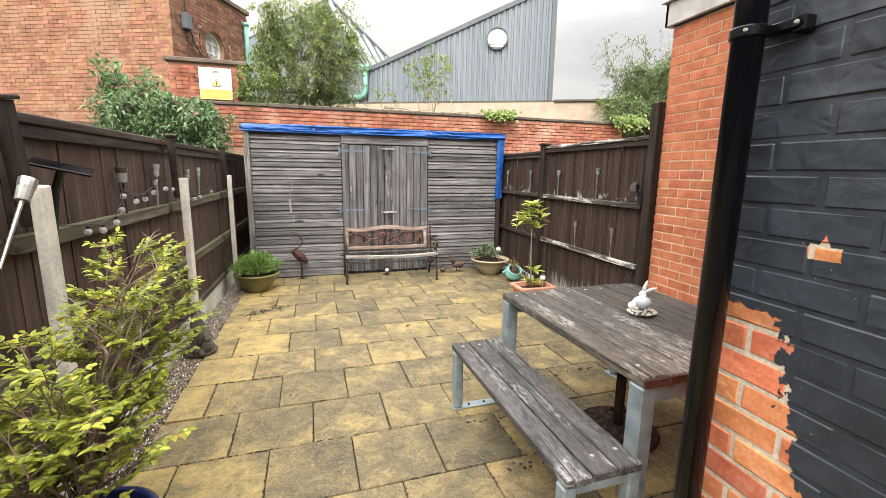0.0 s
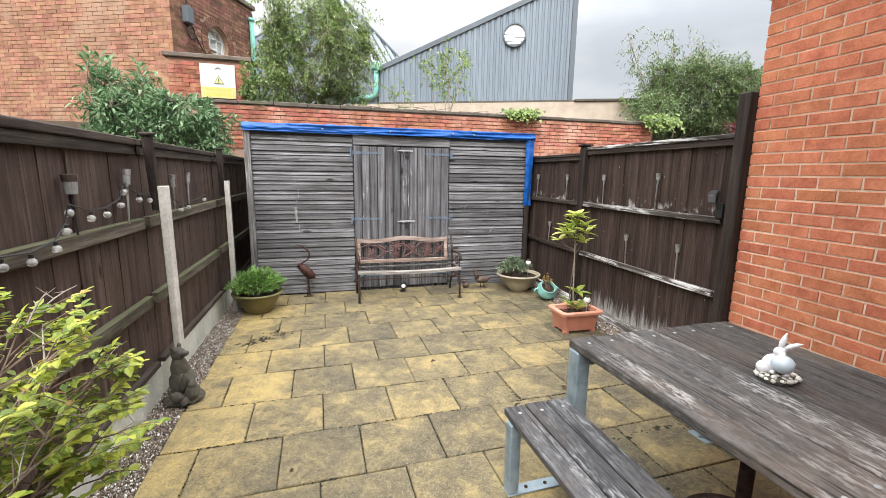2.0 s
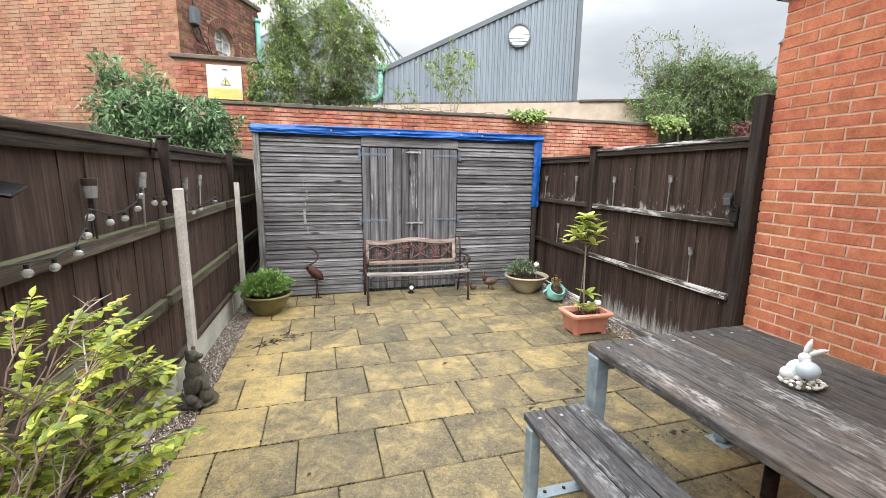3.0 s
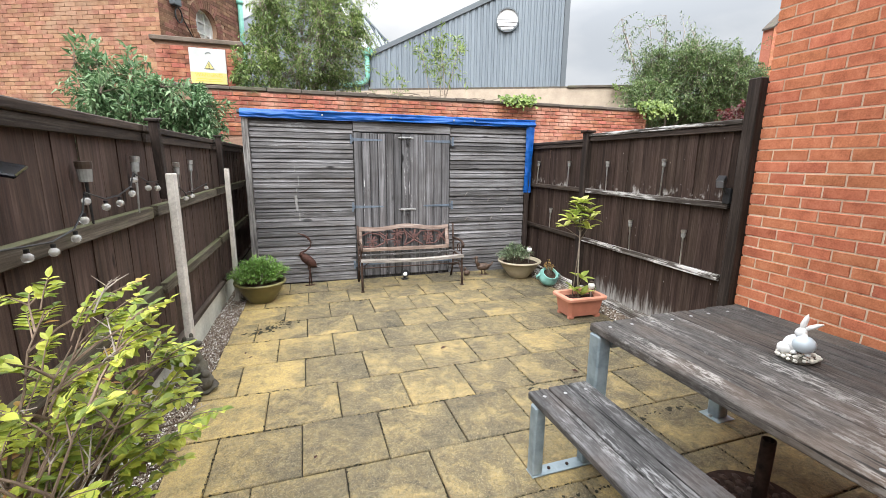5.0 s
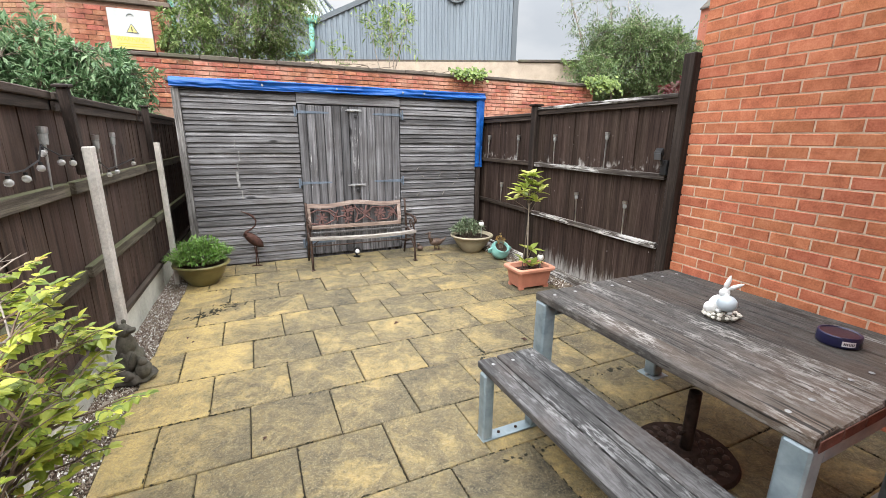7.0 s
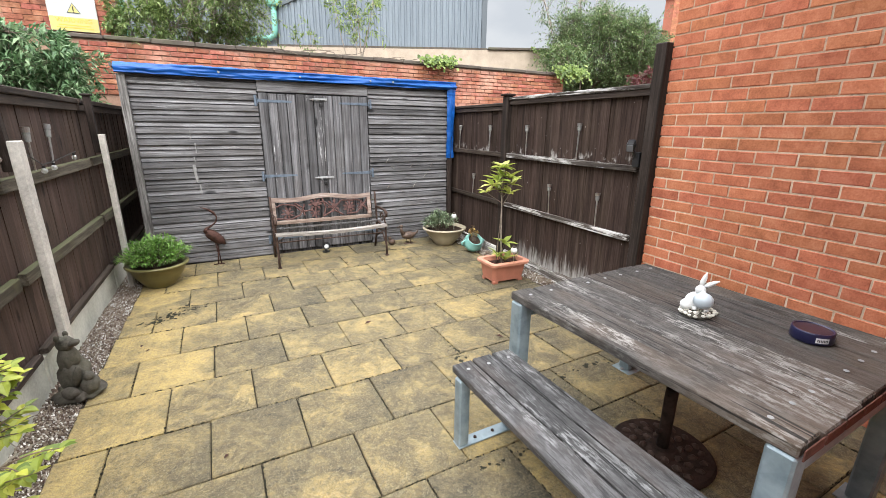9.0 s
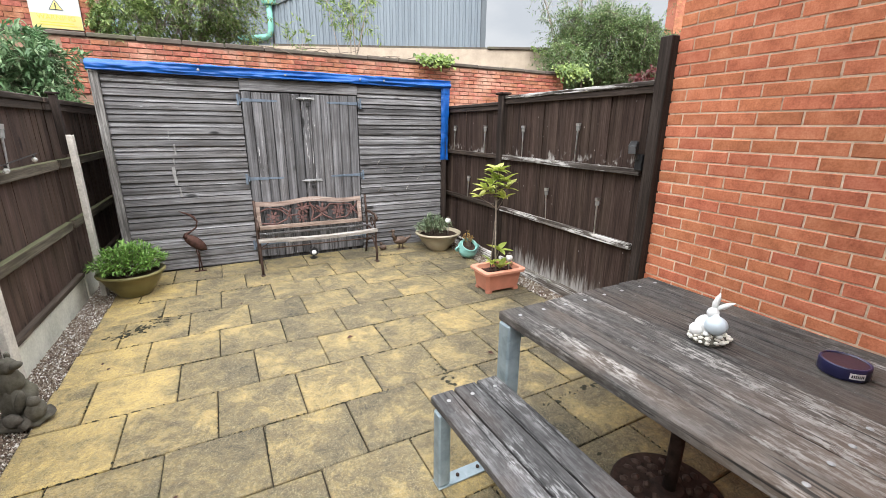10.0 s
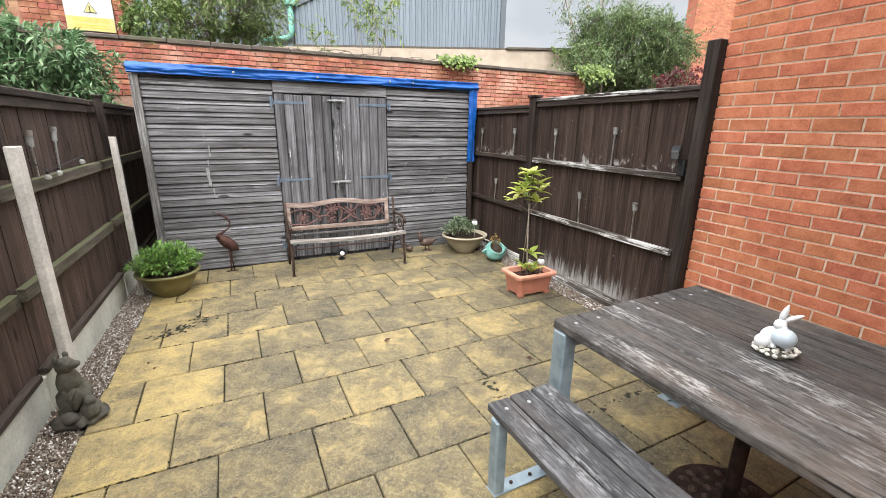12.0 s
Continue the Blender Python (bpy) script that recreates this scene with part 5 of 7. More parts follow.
ivy("yellow-green ivy trailing over the old wall's coping", (5.35, 16.42, 2.78), (0.42, 0.10, 0.16), 260, 3)
ivy("yellow-green ivy clump hanging over the wall's end", (8.75, 16.38, 2.72), (0.50, 0.16, 0.26), 420, 4)
ivy("ivy on the rendered wall below the factory", (10.6, 19.85, 3.75), (0.35, 0.1, 0.25), 160, 5)

shrub("buddleia_bush", "arching grey-green buddleia stems behind the fence", (-1.6, 15.3, -0.07), 0.2, (-1.62, 15.25, 2.55), (0.62, 0.4, 0.62), (M["bark"], M["leaf_buddleia"]), 6, 110, (0.15, 0.045), 14, 23, 0.02)

# the lime-leaved shrub at the gravel's edge, in a blue pot
def lime_shrub():
    r = random.Random(77)
    base = Vector((0.42, 8.60, 0.0))
    e = thing("shrub", "lime-green deciduous shrub with bare twigs in a navy pot", "shrub", at=base)
    wood_g, bare_g, leaf_g, old_g = Geo(), Geo(), Geo(), Geo()
    start = Vector((0, 0, 0.27))
    tips = [Vector(p) for p in ((0.07, 0.29, 1.25), (0.18, 0.16, 1.22), (0.13, 0.37, 1.07), (0.2, 0.32, 0.98), (0.18, 0.05, 1.08), (0.19, 0.2, 0.9), (0.26, 0.28, 1.1), (0.23, 0.36, 0.95), (0.17, 0.37, 1.12), (0.2, 0.47, 1.04), (0.29, 0.27, 1.03), (0.27, 0.03, 1.16), (0.16, 0.41, 0.79), (0.22, 0.17, 1.27), (0.1, 0.2, 1.14), (0.24, 0.28, 0.95), (-0.04, 0.11, 0.68), (0.24, 0.3, 0.97), (0.13, 0.23, 1.01), (0.22, -0.28, 0.86), (0.14, 0.08, 0.64), (0.24, 0.14, 1.03), (0.22, 0.08, 0.77), (0.14, 0.02, 0.62), (-0.0, 0.29, 0.55), (-0.13, 0.18, 0.68), (0.11, 0.05, 0.72), (0.27, -0.18, 0.77), (-0.05, 0.19, 0.68), (0.02, 0.24, 0.71), (0.15, 0.35, 1.07))]

    for i in range(28):
        a, q = i * 2.39996, ((i + 0.5) / 28) ** 0.5
        tips.append(Vector((math.cos(a) * 0.30 * q - 0.11, math.sin(a) * 0.42 * q - 0.18, r.uniform(0.45, 1.06) - 0.1 * q)))

    def curve(a, c, b, n):
        return [a * (1 - t) ** 2 + c * 2 * t * (1 - t) + b * t * t for t in np.linspace(0, 1, n)]

    def spray(p, d, ln):
        """A short flat shoot with opposite leaves held level."""
        end = p + d * ln + Vector((0, 0, -0.10 * ln))
        pts = curve(p, p + d * ln * 0.5 + Vector((0, 0, 0.10 * ln)), end, 5)
        if r.random() < 0.20:
            bare_g.tube(pts, [0.0024, 0.002, 0.0017, 0.0013, 0.0008], 4, False)
            for k in (1, 2, 3):
                o = Vector((r.uniform(-1, 1), r.uniform(-1, 1), r.uniform(-.2, 1))) * ln * 0.3
                bare_g.tube([pts[k], pts[k] + o], [0.0013, 0.0007], 4, False)
            return
        wood_g.tube(pts, [0.0022, 0.0019, 0.0015, 0.0011, 0.0007], 4, False)
        n = max(3, int(ln / 0.0145))
        flat = d.cross(Vector((0, 0, 1)))
        flat = flat.normalized() if flat.length > 1e-3 else Vector((1, 0, 0))
        for k in range(n):
            t = 0.25 + 0.75 * (k + 0.5) / n
            q = p.lerp(end, t)
            for sgn in (-1, 1):
                way = flat * sgn * r.uniform(0.6, 1) + d * r.uniform(0.2, 0.8) + Vector((0, 0, r.uniform(-.25, .12)))
                sc = r.uniform(0.55, 1.15) * (1.1 - 0.3 * abs(t - 0.6))
                (old_g if r.random() < 0.015 else leaf_g).leaf(q, way, Vector((r.uniform(-.35, .35), r.uniform(-.35, .35), 1)), 0.031 * sc, 0.019 * sc, 0.16, r.uniform(0.05, 0.35), True)
        leaf_g.leaf(end, d + Vector((0, 0, r.uniform(-.2, .2))), (0, 0, 1), 0.028, 0.016, 0.16, 0.15, True)

    for tip in tips:
        mid = Vector((tip.x * 0.30, tip.y * 0.30, tip.z * 0.66 + 0.10))
        pts = [p + Vector((r.uniform(-1, 1), r.uniform(-1, 1), r.uniform(-1, 1))) * 0.010 for p in curve(start, mid, tip, 10)]
        wood_g.tube(pts, [0.0072 * (1 - 0.82 * t) for t in np.linspace(0, 1, 10)], 5)
        for k in range(7):
            i = r.choice((3, 4, 5, 6, 6, 7, 7, 8, 8))
            p = pts[i].lerp(pts[i + 1], r.random())
            a = r.uniform(0, 2 * math.pi)
            d = (Vector((math.cos(a), math.sin(a), r.uniform(-.05, .30))) + (pts[i + 1] - pts[i]).normalized() * 0.7).normalized()
            ln = r.uniform(0.06, 0.17)
            if r.random() < 0.4:
                q = p + d * ln * 0.8
                wood_g.tube([p, p.lerp(q, 0.5) + Vector((0, 0, 0.006)), q], [0.0032, 0.0026, 0.002], 4, False)
                for b in (-0.7, 0.0, 0.7):
                    spray(q, Matrix.Rotation(b + r.uniform(-.2, .2), 3, 'Z') @ d, ln * r.uniform(0.45, 0.8))
            else:
                spray(p, d, ln)
        spray(tip, (tip - pts[-3]).normalized(), 0.08)
    part("branchwork", wood_g, M["brown_twig"], e)
    part("twigwork", bare_g, M["grey_twig"], e, "bare grey twigs")["kind"] = "stuff"
    part("foliage", leaf_g, M["leaf_lime"], e)
    part("withered_leaves", old_g, M["leaf_autumn"], e, "bronze withered leaves")
    pot = tagged(part("plant_pot", Geo().lathe([(0.12, -0.02), (0.14, 0.0), (0.18, 0.15), (0.195, 0.29), (0.215, 0.30), (0.22, 0.325), (0.20, 0.335), (0.185, 0.325), (0.17, 0.28), (0.0, 0.27)], (0.42, 8.60, -0.04), 40), M["navy"], None, "", True), "glossy navy blue glazed pot below the shrub", "plant pot")


lime_shrub()


# ---- seats and tables ----
def hollow_leg(g, x, y, w, z0, z1):
    return g.box(x - w / 2, x + w / 2, y - w / 2, y + w / 2, z0, z1, 0.008)


def bolts(parent, xs, ys, z):
    me = shared("bolt", Geo().lathe([(0.0095, 0), (0.0095, 0.001), (0.006, 0.003), (0.0, 0.0034)], sides=10), M["bolt"])
    for x in xs:
        for y in ys:
            place("bolt", me, parent, pose(x + rng.uniform(-.006, .006), y + rng.uniform(-.006, .006), z))


def plank_top(parent, x0, x1, y0, y1, z, n, thick, mat, name):
    w = (x1 - x0) / n
    me = shared(name, Geo().box(-w / 2 + 0.0045, w / 2 - 0.0045, y0, y1, -thick, 0, 0.006, None, 0.0012), mat)
    for i in range(n):
        place(name, me, parent, pose(x0 + (i + 0.5) * w, rng.uniform(-0.006, 0.006), z + rng.uniform(-0.002, 0.002), 0, rng.uniform(-0.4, 0.4), 0))
    return [x0 + (i + 0.5) * w for i in range(n)]


TZ = 0.735
table = thing("picnic_table", "heavy weathered timber table on galvanised steel legs", "table")
table.matrix_basis = pose(3.03, 9.0, 0, 0, 0, 2.4) @ pose(-3.03, -9.0, 0)
xs = plank_top(table, 2.485, 3.585, 8.345, 9.645, TZ, 8, 0.045, M["table"], "plank")
bolts(table, xs, (8.455, 9.555), TZ + 0.0015)
for i, x in enumerate(xs):
    part("end_paint", Geo().box(x - 0.0635, x + 0.0635, 8.3335, 8.3375, TZ - 0.043, TZ - 0.005, 0.001), M["red_end"], table, "red-brown end grain")
for y in (8.388, 9.602):
    part("cross_rail", Geo().box(2.574, 3.456, y - 0.038, y + 0.038, TZ - 0.125, TZ - 0.048, 0.006), M["steel"], table, "galvanised cross rail")
    for x in (2.53, 3.50):
        leg = part("leg", hollow_leg(Geo(), x, y, 0.082, 0.008, TZ - 0.047), M["steel"], table)
        part("foot_plate", Geo().box(x - 0.07, x + 0.07, y - 0.07, y + 0.07, 0.0, 0.0075, 0.002), M["steel"], leg)
        part("foot_bolt", Geo().lathe([(0.012, 0.008), (0.012, 0.018), (0.0, 0.02)], (x - 0.055, y, 0), 8), M["bolt"], leg)

BZ = 0.435
bench = thing("bench", "backless weathered timber bench on galvanised steel legs", "bench")
bench.matrix_basis = pose(2.265, 8.9, 0, 0, 0, 1.6) @ pose(-2.265, -8.9, 0)
xs = plank_top(bench, 2.085, 2.447, 8.215, 9.560, BZ, 3, 0.042, M["bench_wood"], "slat")
bolts(bench, xs, (8.315, 9.48), BZ + 0.0015)
for y in (8.252, 9.49):
    part("cross_rail", Geo().box(2.147, 2.385, y - 0.025, y + 0.025, BZ - 0.085, BZ - 0.045, 0.004), M["steel"], bench)
    for x in (2.115, 2.417):
        part("leg", hollow_leg(Geo(), x, y, 0.06, 0.008, BZ - 0.0445), M["steel"], bench)
    sole = part("sole_plate", Geo().box(2.085, 2.447, y - 0.035, y + 0.035, 0.0, 0.0075, 0.002), M["steel"], bench)
    for x in (2.20, 2.31):
        part("sole_bolt", Geo().lathe([(0.009, 0.0075), (0.009, 0.014), (0.0, 0.016)], (x, y, 0), 8), M["rust"], sole)

# cast-iron parasol base under the table
pb = thing("parasol_base", "rusty round cast-iron parasol base with a short tube", "parasol base", at=(2.98, 8.985, 0))
part("disc", Geo().lathe([(0.215, 0.0), (0.215, 0.007), (0.10, 0.011), (0.06, 0.05), (0.0, 0.05)], sides=40), M["rust"], pb)
part("rim", Geo().lathe([(0.205, 0.004), (0.235, 0.0), (0.240, 0.016), (0.228, 0.030), (0.208, 0.028)], sides=48), M["rust"], pb, "raised rim")
orn = Geo()
for rad, n, s in ((0.183, 17, 1.0), (0.135, 12, 1.0), (0.088, 8, 0.85)):
    for k in range(n):
        a = 2 * math.pi * (k + rng.random() * 0.25) / n
        orn.blob((rad * math.cos(a), rad * math.sin(a), 0.022 + 0.10 * (0.2 - rad)), (0.027 * s, 0.019 * s, 0.019), Matrix.Rotation(a + rng.uniform(0.3, 1.1), 3, 'Z'), 1, 0.3)
part("scrollwork", orn, M["castiron"], pb, "cast leaf scrolls")["kind"] = "stuff"
part("tube", Geo().lathe([(0.029, 0.04), (0.029, 0.37), (0.024, 0.37), (0.024, 0.10), (0.0, 0.10)], sides=20), M["rust"], pb, "rusty upright tube", True)
part("clamp_screw", Geo().tube([(-0.025, 0, 0.15), (-0.05, 0, 0.15)], 0.008, 8).blob((-0.055, 0, 0.15), (0.014, 0.014, 0.014), None, 1), M["rust"], pb)

# white rabbit lamp and the dark candle tin on the table
rb = thing("rabbit_ornament", "white rabbit garden ornament holding a frosted globe", "ornament", at=(3.10, 9.01, TZ + 0.001))
# dark statue stone paints the shade of the crevices between the cream pebbles
part("base", Geo().lathe([(0.078, 0.0), (0.080, 0.010), (0.066, 0.024), (0.0, 0.026)], sides=24, squash=0.8), M["stone_statue"], rb, "base coloured dark as the shade between the pebbles")
g = Geo()
for q, n in ((1.0, 17), (0.72, 12), (0.42, 7)):
    for k in range(n):
        a = 2 * math.pi * (k + rng.random() * 0.4) / n
        s = rng.uniform(0.010, 0.016)
        g.blob((0.082 * q * math.cos(a), 0.066 * q * math.sin(a), 0.012 + 0.022 * (1 - q) + rng.uniform(0, 0.008)), (s, s * rng.uniform(.7, 1.1), s * rng.uniform(.6, .9)), Matrix.Rotation(a, 3, 'Z'), 1, 0.4)
part("pebbles", g, M["resin_rock"], rb, "cream moulded pebbles")
R_IN, R_TO = Vector((0.52, -0.86, 0)), Vector((-0.86, -0.52, 0))


def about(side, toward, up):
    return R_IN * side + R_TO * toward + Vector((0, 0, up))


part("body", Geo().blob(about(-0.016, -0.002, 0.064), (0.046, 0.040, 0.042), Matrix.Rotation(radians(-59), 3, 'Z') @ Matrix.Rotation(radians(-32), 3, 'Y'), 3), M["white_resin"], rb, "", True)
part("haunch", Geo().blob(about(-0.048, 0.014, 0.044), (0.032, 0.028, 0.028), None, 3), M["white_resin"], rb, "", True)
head = part("head", Geo().blob(about(-0.003, 0.002, 0.122), (0.025, 0.022, 0.023), None, 3).blob(about(0.008, 0.016, 0.115), (0.015, 0.013, 0.012), None, 2), M["white_resin"], rb, "", True)
part("ear", Geo().tube([about(-0.004, -0.004, 0.135), about(0.000, -0.006, 0.160), about(0.006, -0.008, 0.185), about(0.010, -0.010, 0.207)], [0.008, 0.012, 0.010, 0.002], 10), M["white_resin"], head, "", True)
part("ear", Geo().tube([about(0.006, -0.004, 0.135), about(0.026, -0.008, 0.150), about(0.046, -0.012, 0.162), about(0.066, -0.016, 0.172)], [0.007, 0.011, 0.009, 0.002], 10), M["white_resin"], head, "", True)
for d in (-0.022, 0.024):
    part("paw", Geo().blob(about(d + 0.008, 0.038, 0.040), (0.013, 0.012, 0.010), None, 2), M["white_resin"], rb, "", True)
part("globe", Geo().blob(about(0.014, 0.030, 0.080), (0.043, 0.043, 0.039), None, 3), M["opal"], rb, "frosted white globe", True)

tin = thing("candle_tin", "round dark plum candle in a navy tin with a paper label", "candle", at=(3.305, 8.645, TZ + 0.001))
part("body", Geo().lathe([(0.072, 0.0), (0.074, 0.003), (0.074, 0.045), (0.072, 0.048), (0.066, 0.048), (0.066, 0.042), (0.0, 0.041)], sides=40), M["navy_tin"], tin, "", True)
part("wax", Geo().lathe([(0.065, 0.036), (0.065, 0.0435), (0.0, 0.0425)], sides=32), M["plum"], tin)
lab = Geo()
for k in range(6):
    a0, a1 = radians(212 + k * 6), radians(218 + k * 6)
    lab.add([(0.0752 * math.cos(a), 0.0752 * math.sin(a), z) for a, z in ((a0, 0.012), (a1, 0.012), (a1, 0.034), (a0, 0.034))], [(0, 1, 2, 3)])
lb = part("label", lab, M["label"], tin, "cream paper label")
for k in range(7):
    a = radians(216 + k * 4.2)
    part("label_print", Geo().add([(0.0757 * math.cos(b), 0.0757 * math.sin(b), z) for b, z in ((a, 0.017), (a + 0.045, 0.017), (a + 0.045, 0.028), (a, 0.028))], [(0, 1, 2, 3)]), M["ink"], lb)

# ornate garden seat in front of the shed doors
seat = thing("garden_bench", "old cast-iron garden seat with a flower-pattern back and most slats missing", "garden bench")
GX0, GX1, GYF, GYB = 1.575, 2.865, 12.84, 13.22


def seat_end(x):
    e = part("end_frame", Geo().tube([(x, GYF, 0.0), (x, GYF + 0.01, 0.16), (x, GYF + 0.03, 0.30), (x, GYF + 0.01, 0.385)], 0.014, 8)
             .tube([(x, GYB + 0.10, 0.0), (x, GYB + 0.03, 0.18), (x, GYB - 0.01, 0.36), (x, GYB + 0.03, 0.60), (x, GYB + 0.06, 0.76)], 0.014, 8)
             .tube([(x, GYF, 0.375), (x, GYF + 0.12, 0.365), (x, GYF + 0.26, 0.37), (x, GYB, 0.38)], 0.013, 8)
             .tube([(x, GYB + 0.02, 0.56), (x, GYF + 0.18, 0.575), (x, GYF + 0.03, 0.57), (x, GYF - 0.03, 0.545), (x, GYF - 0.02, 0.51), (x, GYF + 0.01, 0.52)], 0.015, 8)
             .tube([(x, GYF + 0.02, 0.39), (x, GYF + 0.06, 0.45), (x, GYF + 0.02, 0.50), (x, GYF + 0.04, 0.565)], 0.010, 8)
             .tube([(x, GYF + 0.02, 0.15), (x, GYF + 0.16, 0.27), (x, GYB, 0.18)], 0.009, 8)
             .tube([(x, GYF + 0.16 + 0.05 * math.cos(a), 0.47 + 0.05 * math.sin(a)) for a in np.linspace(0, 6.3, 14)], 0.008, 6)
             .box(x - 0.022, x + 0.022, GYF - 0.03, GYF + 0.03, 0.0, 0.014, 0.004), M["castiron"], seat, "scrolled brown cast-iron end", True)


seat_end(GX0)
seat_end(GX1)
n = 20
pts = [(GX0 - 0.01 + (GX1 - GX0 + 0.02) * i / n, -0.022 * math.sin(math.pi * i / n) - 0.004 * (i / n)) for i in range(n + 1)]
fs = Geo()
for (xa, za), (xb, zb) in zip(pts, pts[1:]):
    fs.add([(xa, GYF - 0.02, 0.375 + za), (xb, GYF - 0.02, 0.375 + zb), (xb, GYF + 0.04, 0.378 + zb), (xa, GYF + 0.04, 0.378 + za),
            (xa, GYF - 0.022, 0.408 + za), (xb, GYF - 0.022, 0.408 + zb), (xb, GYF + 0.04, 0.413 + zb), (xa, GYF + 0.04, 0.413 + za)],
           [(0, 1, 5, 4), (4, 5, 6, 7), (3, 7, 6, 2), (0, 3, 2, 1)])
part("front_slat", fs, M["seat_wood"], seat, "sagging bleached front slat")
part("rear_slat", Geo().box(GX0, GX1, GYB - 0.06, GYB - 0.01, 0.372, 0.395, 0.004), M["bench_wood"], seat)
BT = Matrix.Translation((0, GYB + 0.045, 0)) @ Matrix.Rotation(radians(-10), 4, 'X')


def crest(x):
    t = (x - (GX0 + GX1) / 2) / (GX1 - GX0) * 2
    return 0.715 + 0.05 * math.exp(-(t * 2.3) ** 2) + 0.022 * math.exp(-((abs(t) - 0.95) * 4) ** 2)


bx0, bx1 = GX0 + 0.015, GX1 - 0.035
xsn = np.linspace(bx0, bx1, 33)
top_rail = Geo()
for xa, xb in zip(xsn, xsn[1:]):
    vs = []
    for x in (xa, xb):
        z = crest(x)
        vs += [BT @ Vector((x, -0.02, z - 0.055)), BT @ Vector((x, -0.022, z)), BT @ Vector((x, 0.02, z)), BT @ Vector((x, 0.02, z - 0.055))]
    top_rail.add(vs, [(0, 4, 5, 1), (1, 5, 6, 2), (2, 6, 7, 3), (0, 3, 7, 4)])
part("top_rail", top_rail, M["back_wood"], seat, "flaking pale-pink top rail")
part("bottom_rail", Geo().box(bx0, bx1, -0.02, 0.02, 0.405, 0.455, 0.005, BT), M["back_wood"], seat)
for x in (bx0 + 0.022, bx1 - 0.022):
    part("side_rail", Geo().box(x - 0.024, x + 0.024, -0.018, 0.018, 0.456, crest(x) - 0.057, 0.004, BT), M["back_wood"], seat)


def flower(g, cx, cz, r, petals, rot):
    for k in range(petals):
        a = rot + 2 * math.pi * k / petals
        poly = [(cx + math.cos(a + da) * r * q, cz + math.sin(a + da) * r * q) for da, q in ((0, 0.25), (-0.26, 0.7), (-0.1, 0.97), (0, 1.05), (0.1, 0.97), (0.26, 0.7))]
        g.prism([BT @ Vector((x, -0.006, z)) for x, z in poly], BT.to_3x3() @ Vector((0, 0.012, 0)))
    g.prism([BT @ Vector((cx + math.cos(a) * r * 0.34, -0.012, cz + math.sin(a) * r * 0.34)) for a in np.linspace(0, 5.6, 9)], BT.to_3x3() @ Vector((0, 0.02, 0)))


lat = Geo()
for cx, cz, r, k, rot in ((1.77, 0.545, 0.075, 8, 0.2), (2.11, 0.63, 0.082, 8, 0.0), (2.10, 0.52, 0.062, 7, 0.4), (2.34, 0.60, 0.085, 6, 0.3), (2.54, 0.57, 0.080, 9, 0.1), (2.70, 0.58, 0.060, 6, 0.6)):
    flower(lat, cx, cz, r, k, rot)
for line in (((1.64, 0.62), (1.72, 0.655), (1.86, 0.63), (1.94, 0.55), (2.06, 0.56)), ((1.64, 0.48), (1.80, 0.46), (1.92, 0.51), (1.98, 0.64)), ((1.86, 0.66), (1.95, 0.60), (1.97, 0.50)),
             ((2.06, 0.63), (2.22, 0.66), (2.36, 0.53), (2.46, 0.47)), ((2.20, 0.47), (2.30, 0.52), (2.44, 0.66), (2.60, 0.65)), ((2.50, 0.48), (2.64, 0.49), (2.74, 0.60), (2.78, 0.65)), ((2.60, 0.66), (2.70, 0.64), (2.79, 0.50)), ((2.20, 0.70), (2.24, 0.58), (2.20, 0.47))):
    lat.tube([BT @ Vector((x, 0, z)) for x, z in line], 0.011, 6)
part("lattice", lat, M["lattice"], seat, "red-brown iron flower lattice")
part("stretcher", Geo().tube([(GX0, GYF + 0.16, 0.26), (GX1, GYF + 0.16, 0.26)], 0.008, 8).tube([(GX0, GYF + 0.03, 0.30), (GX0 + 0.2, GYF + 0.14, 0.40)], 0.006, 6).tube([(GX1, GYF + 0.03, 0.30), (GX1 - 0.2, GYF + 0.14, 0.40)], 0.006, 6), M["castiron"], seat)

# small spotlight standing under the seat
sp = thing("garden_spotlight", "small black spotlight with a white lens on the paving", "spotlight", at=(2.19, 13.30, 0))
part("base", Geo().lathe([(0.045, 0), (0.045, 0.012), (0.012, 0.02), (0.010, 0.07), (0, 0.07)], sides=16), M["black"], sp)
part("head", Geo().lathe([(0.03, -0.05), (0.048, -0.02), (0.052, 0.04), (0.046, 0.04), (0.04, 0.03), (0, 0.03)], (0, -0.02, 0.09), 20, Matrix.Rotation(radians(80), 3, 'X')), M["black"], sp)
part("lens", Geo().lathe([(0.028, 0), (0.02, 0.012), (0.0, 0.016)], (0, -0.055, 0.085), 16, Matrix.Rotation(radians(80), 3, 'X')), M["frost"], sp)


# ---- pots and their plants ----
def bowl(name, label, at, r_rim, r_base, h, mat, sides=44):
    e = thing(name, label, "plant pot", at=at)
    part("bowl", Geo().lathe([(r_base * 0.9, 0), (r_base, 0.008), (r_base + (r_rim - r_base) * 0.55, h * 0.5), (r_rim - 0.022, h * 0.88), (r_rim, h * 0.90), (r_rim + 0.004, h * 0.97), (r_rim - 0.012, h), (r_rim - 0.03, h * 0.98), (r_rim - 0.045, h * 0.8), (0, h * 0.8)], sides=sides, wobble=0.006), mat, e, "", True)
    part("soil", Geo().lathe([(r_rim - 0.05, h * 0.79), (r_rim - 0.05, h * 0.86), (r_rim * 0.4, h * 0.9), (0, h * 0.9)], sides=24, wobble=0.03), M["compost"], e)
    return e


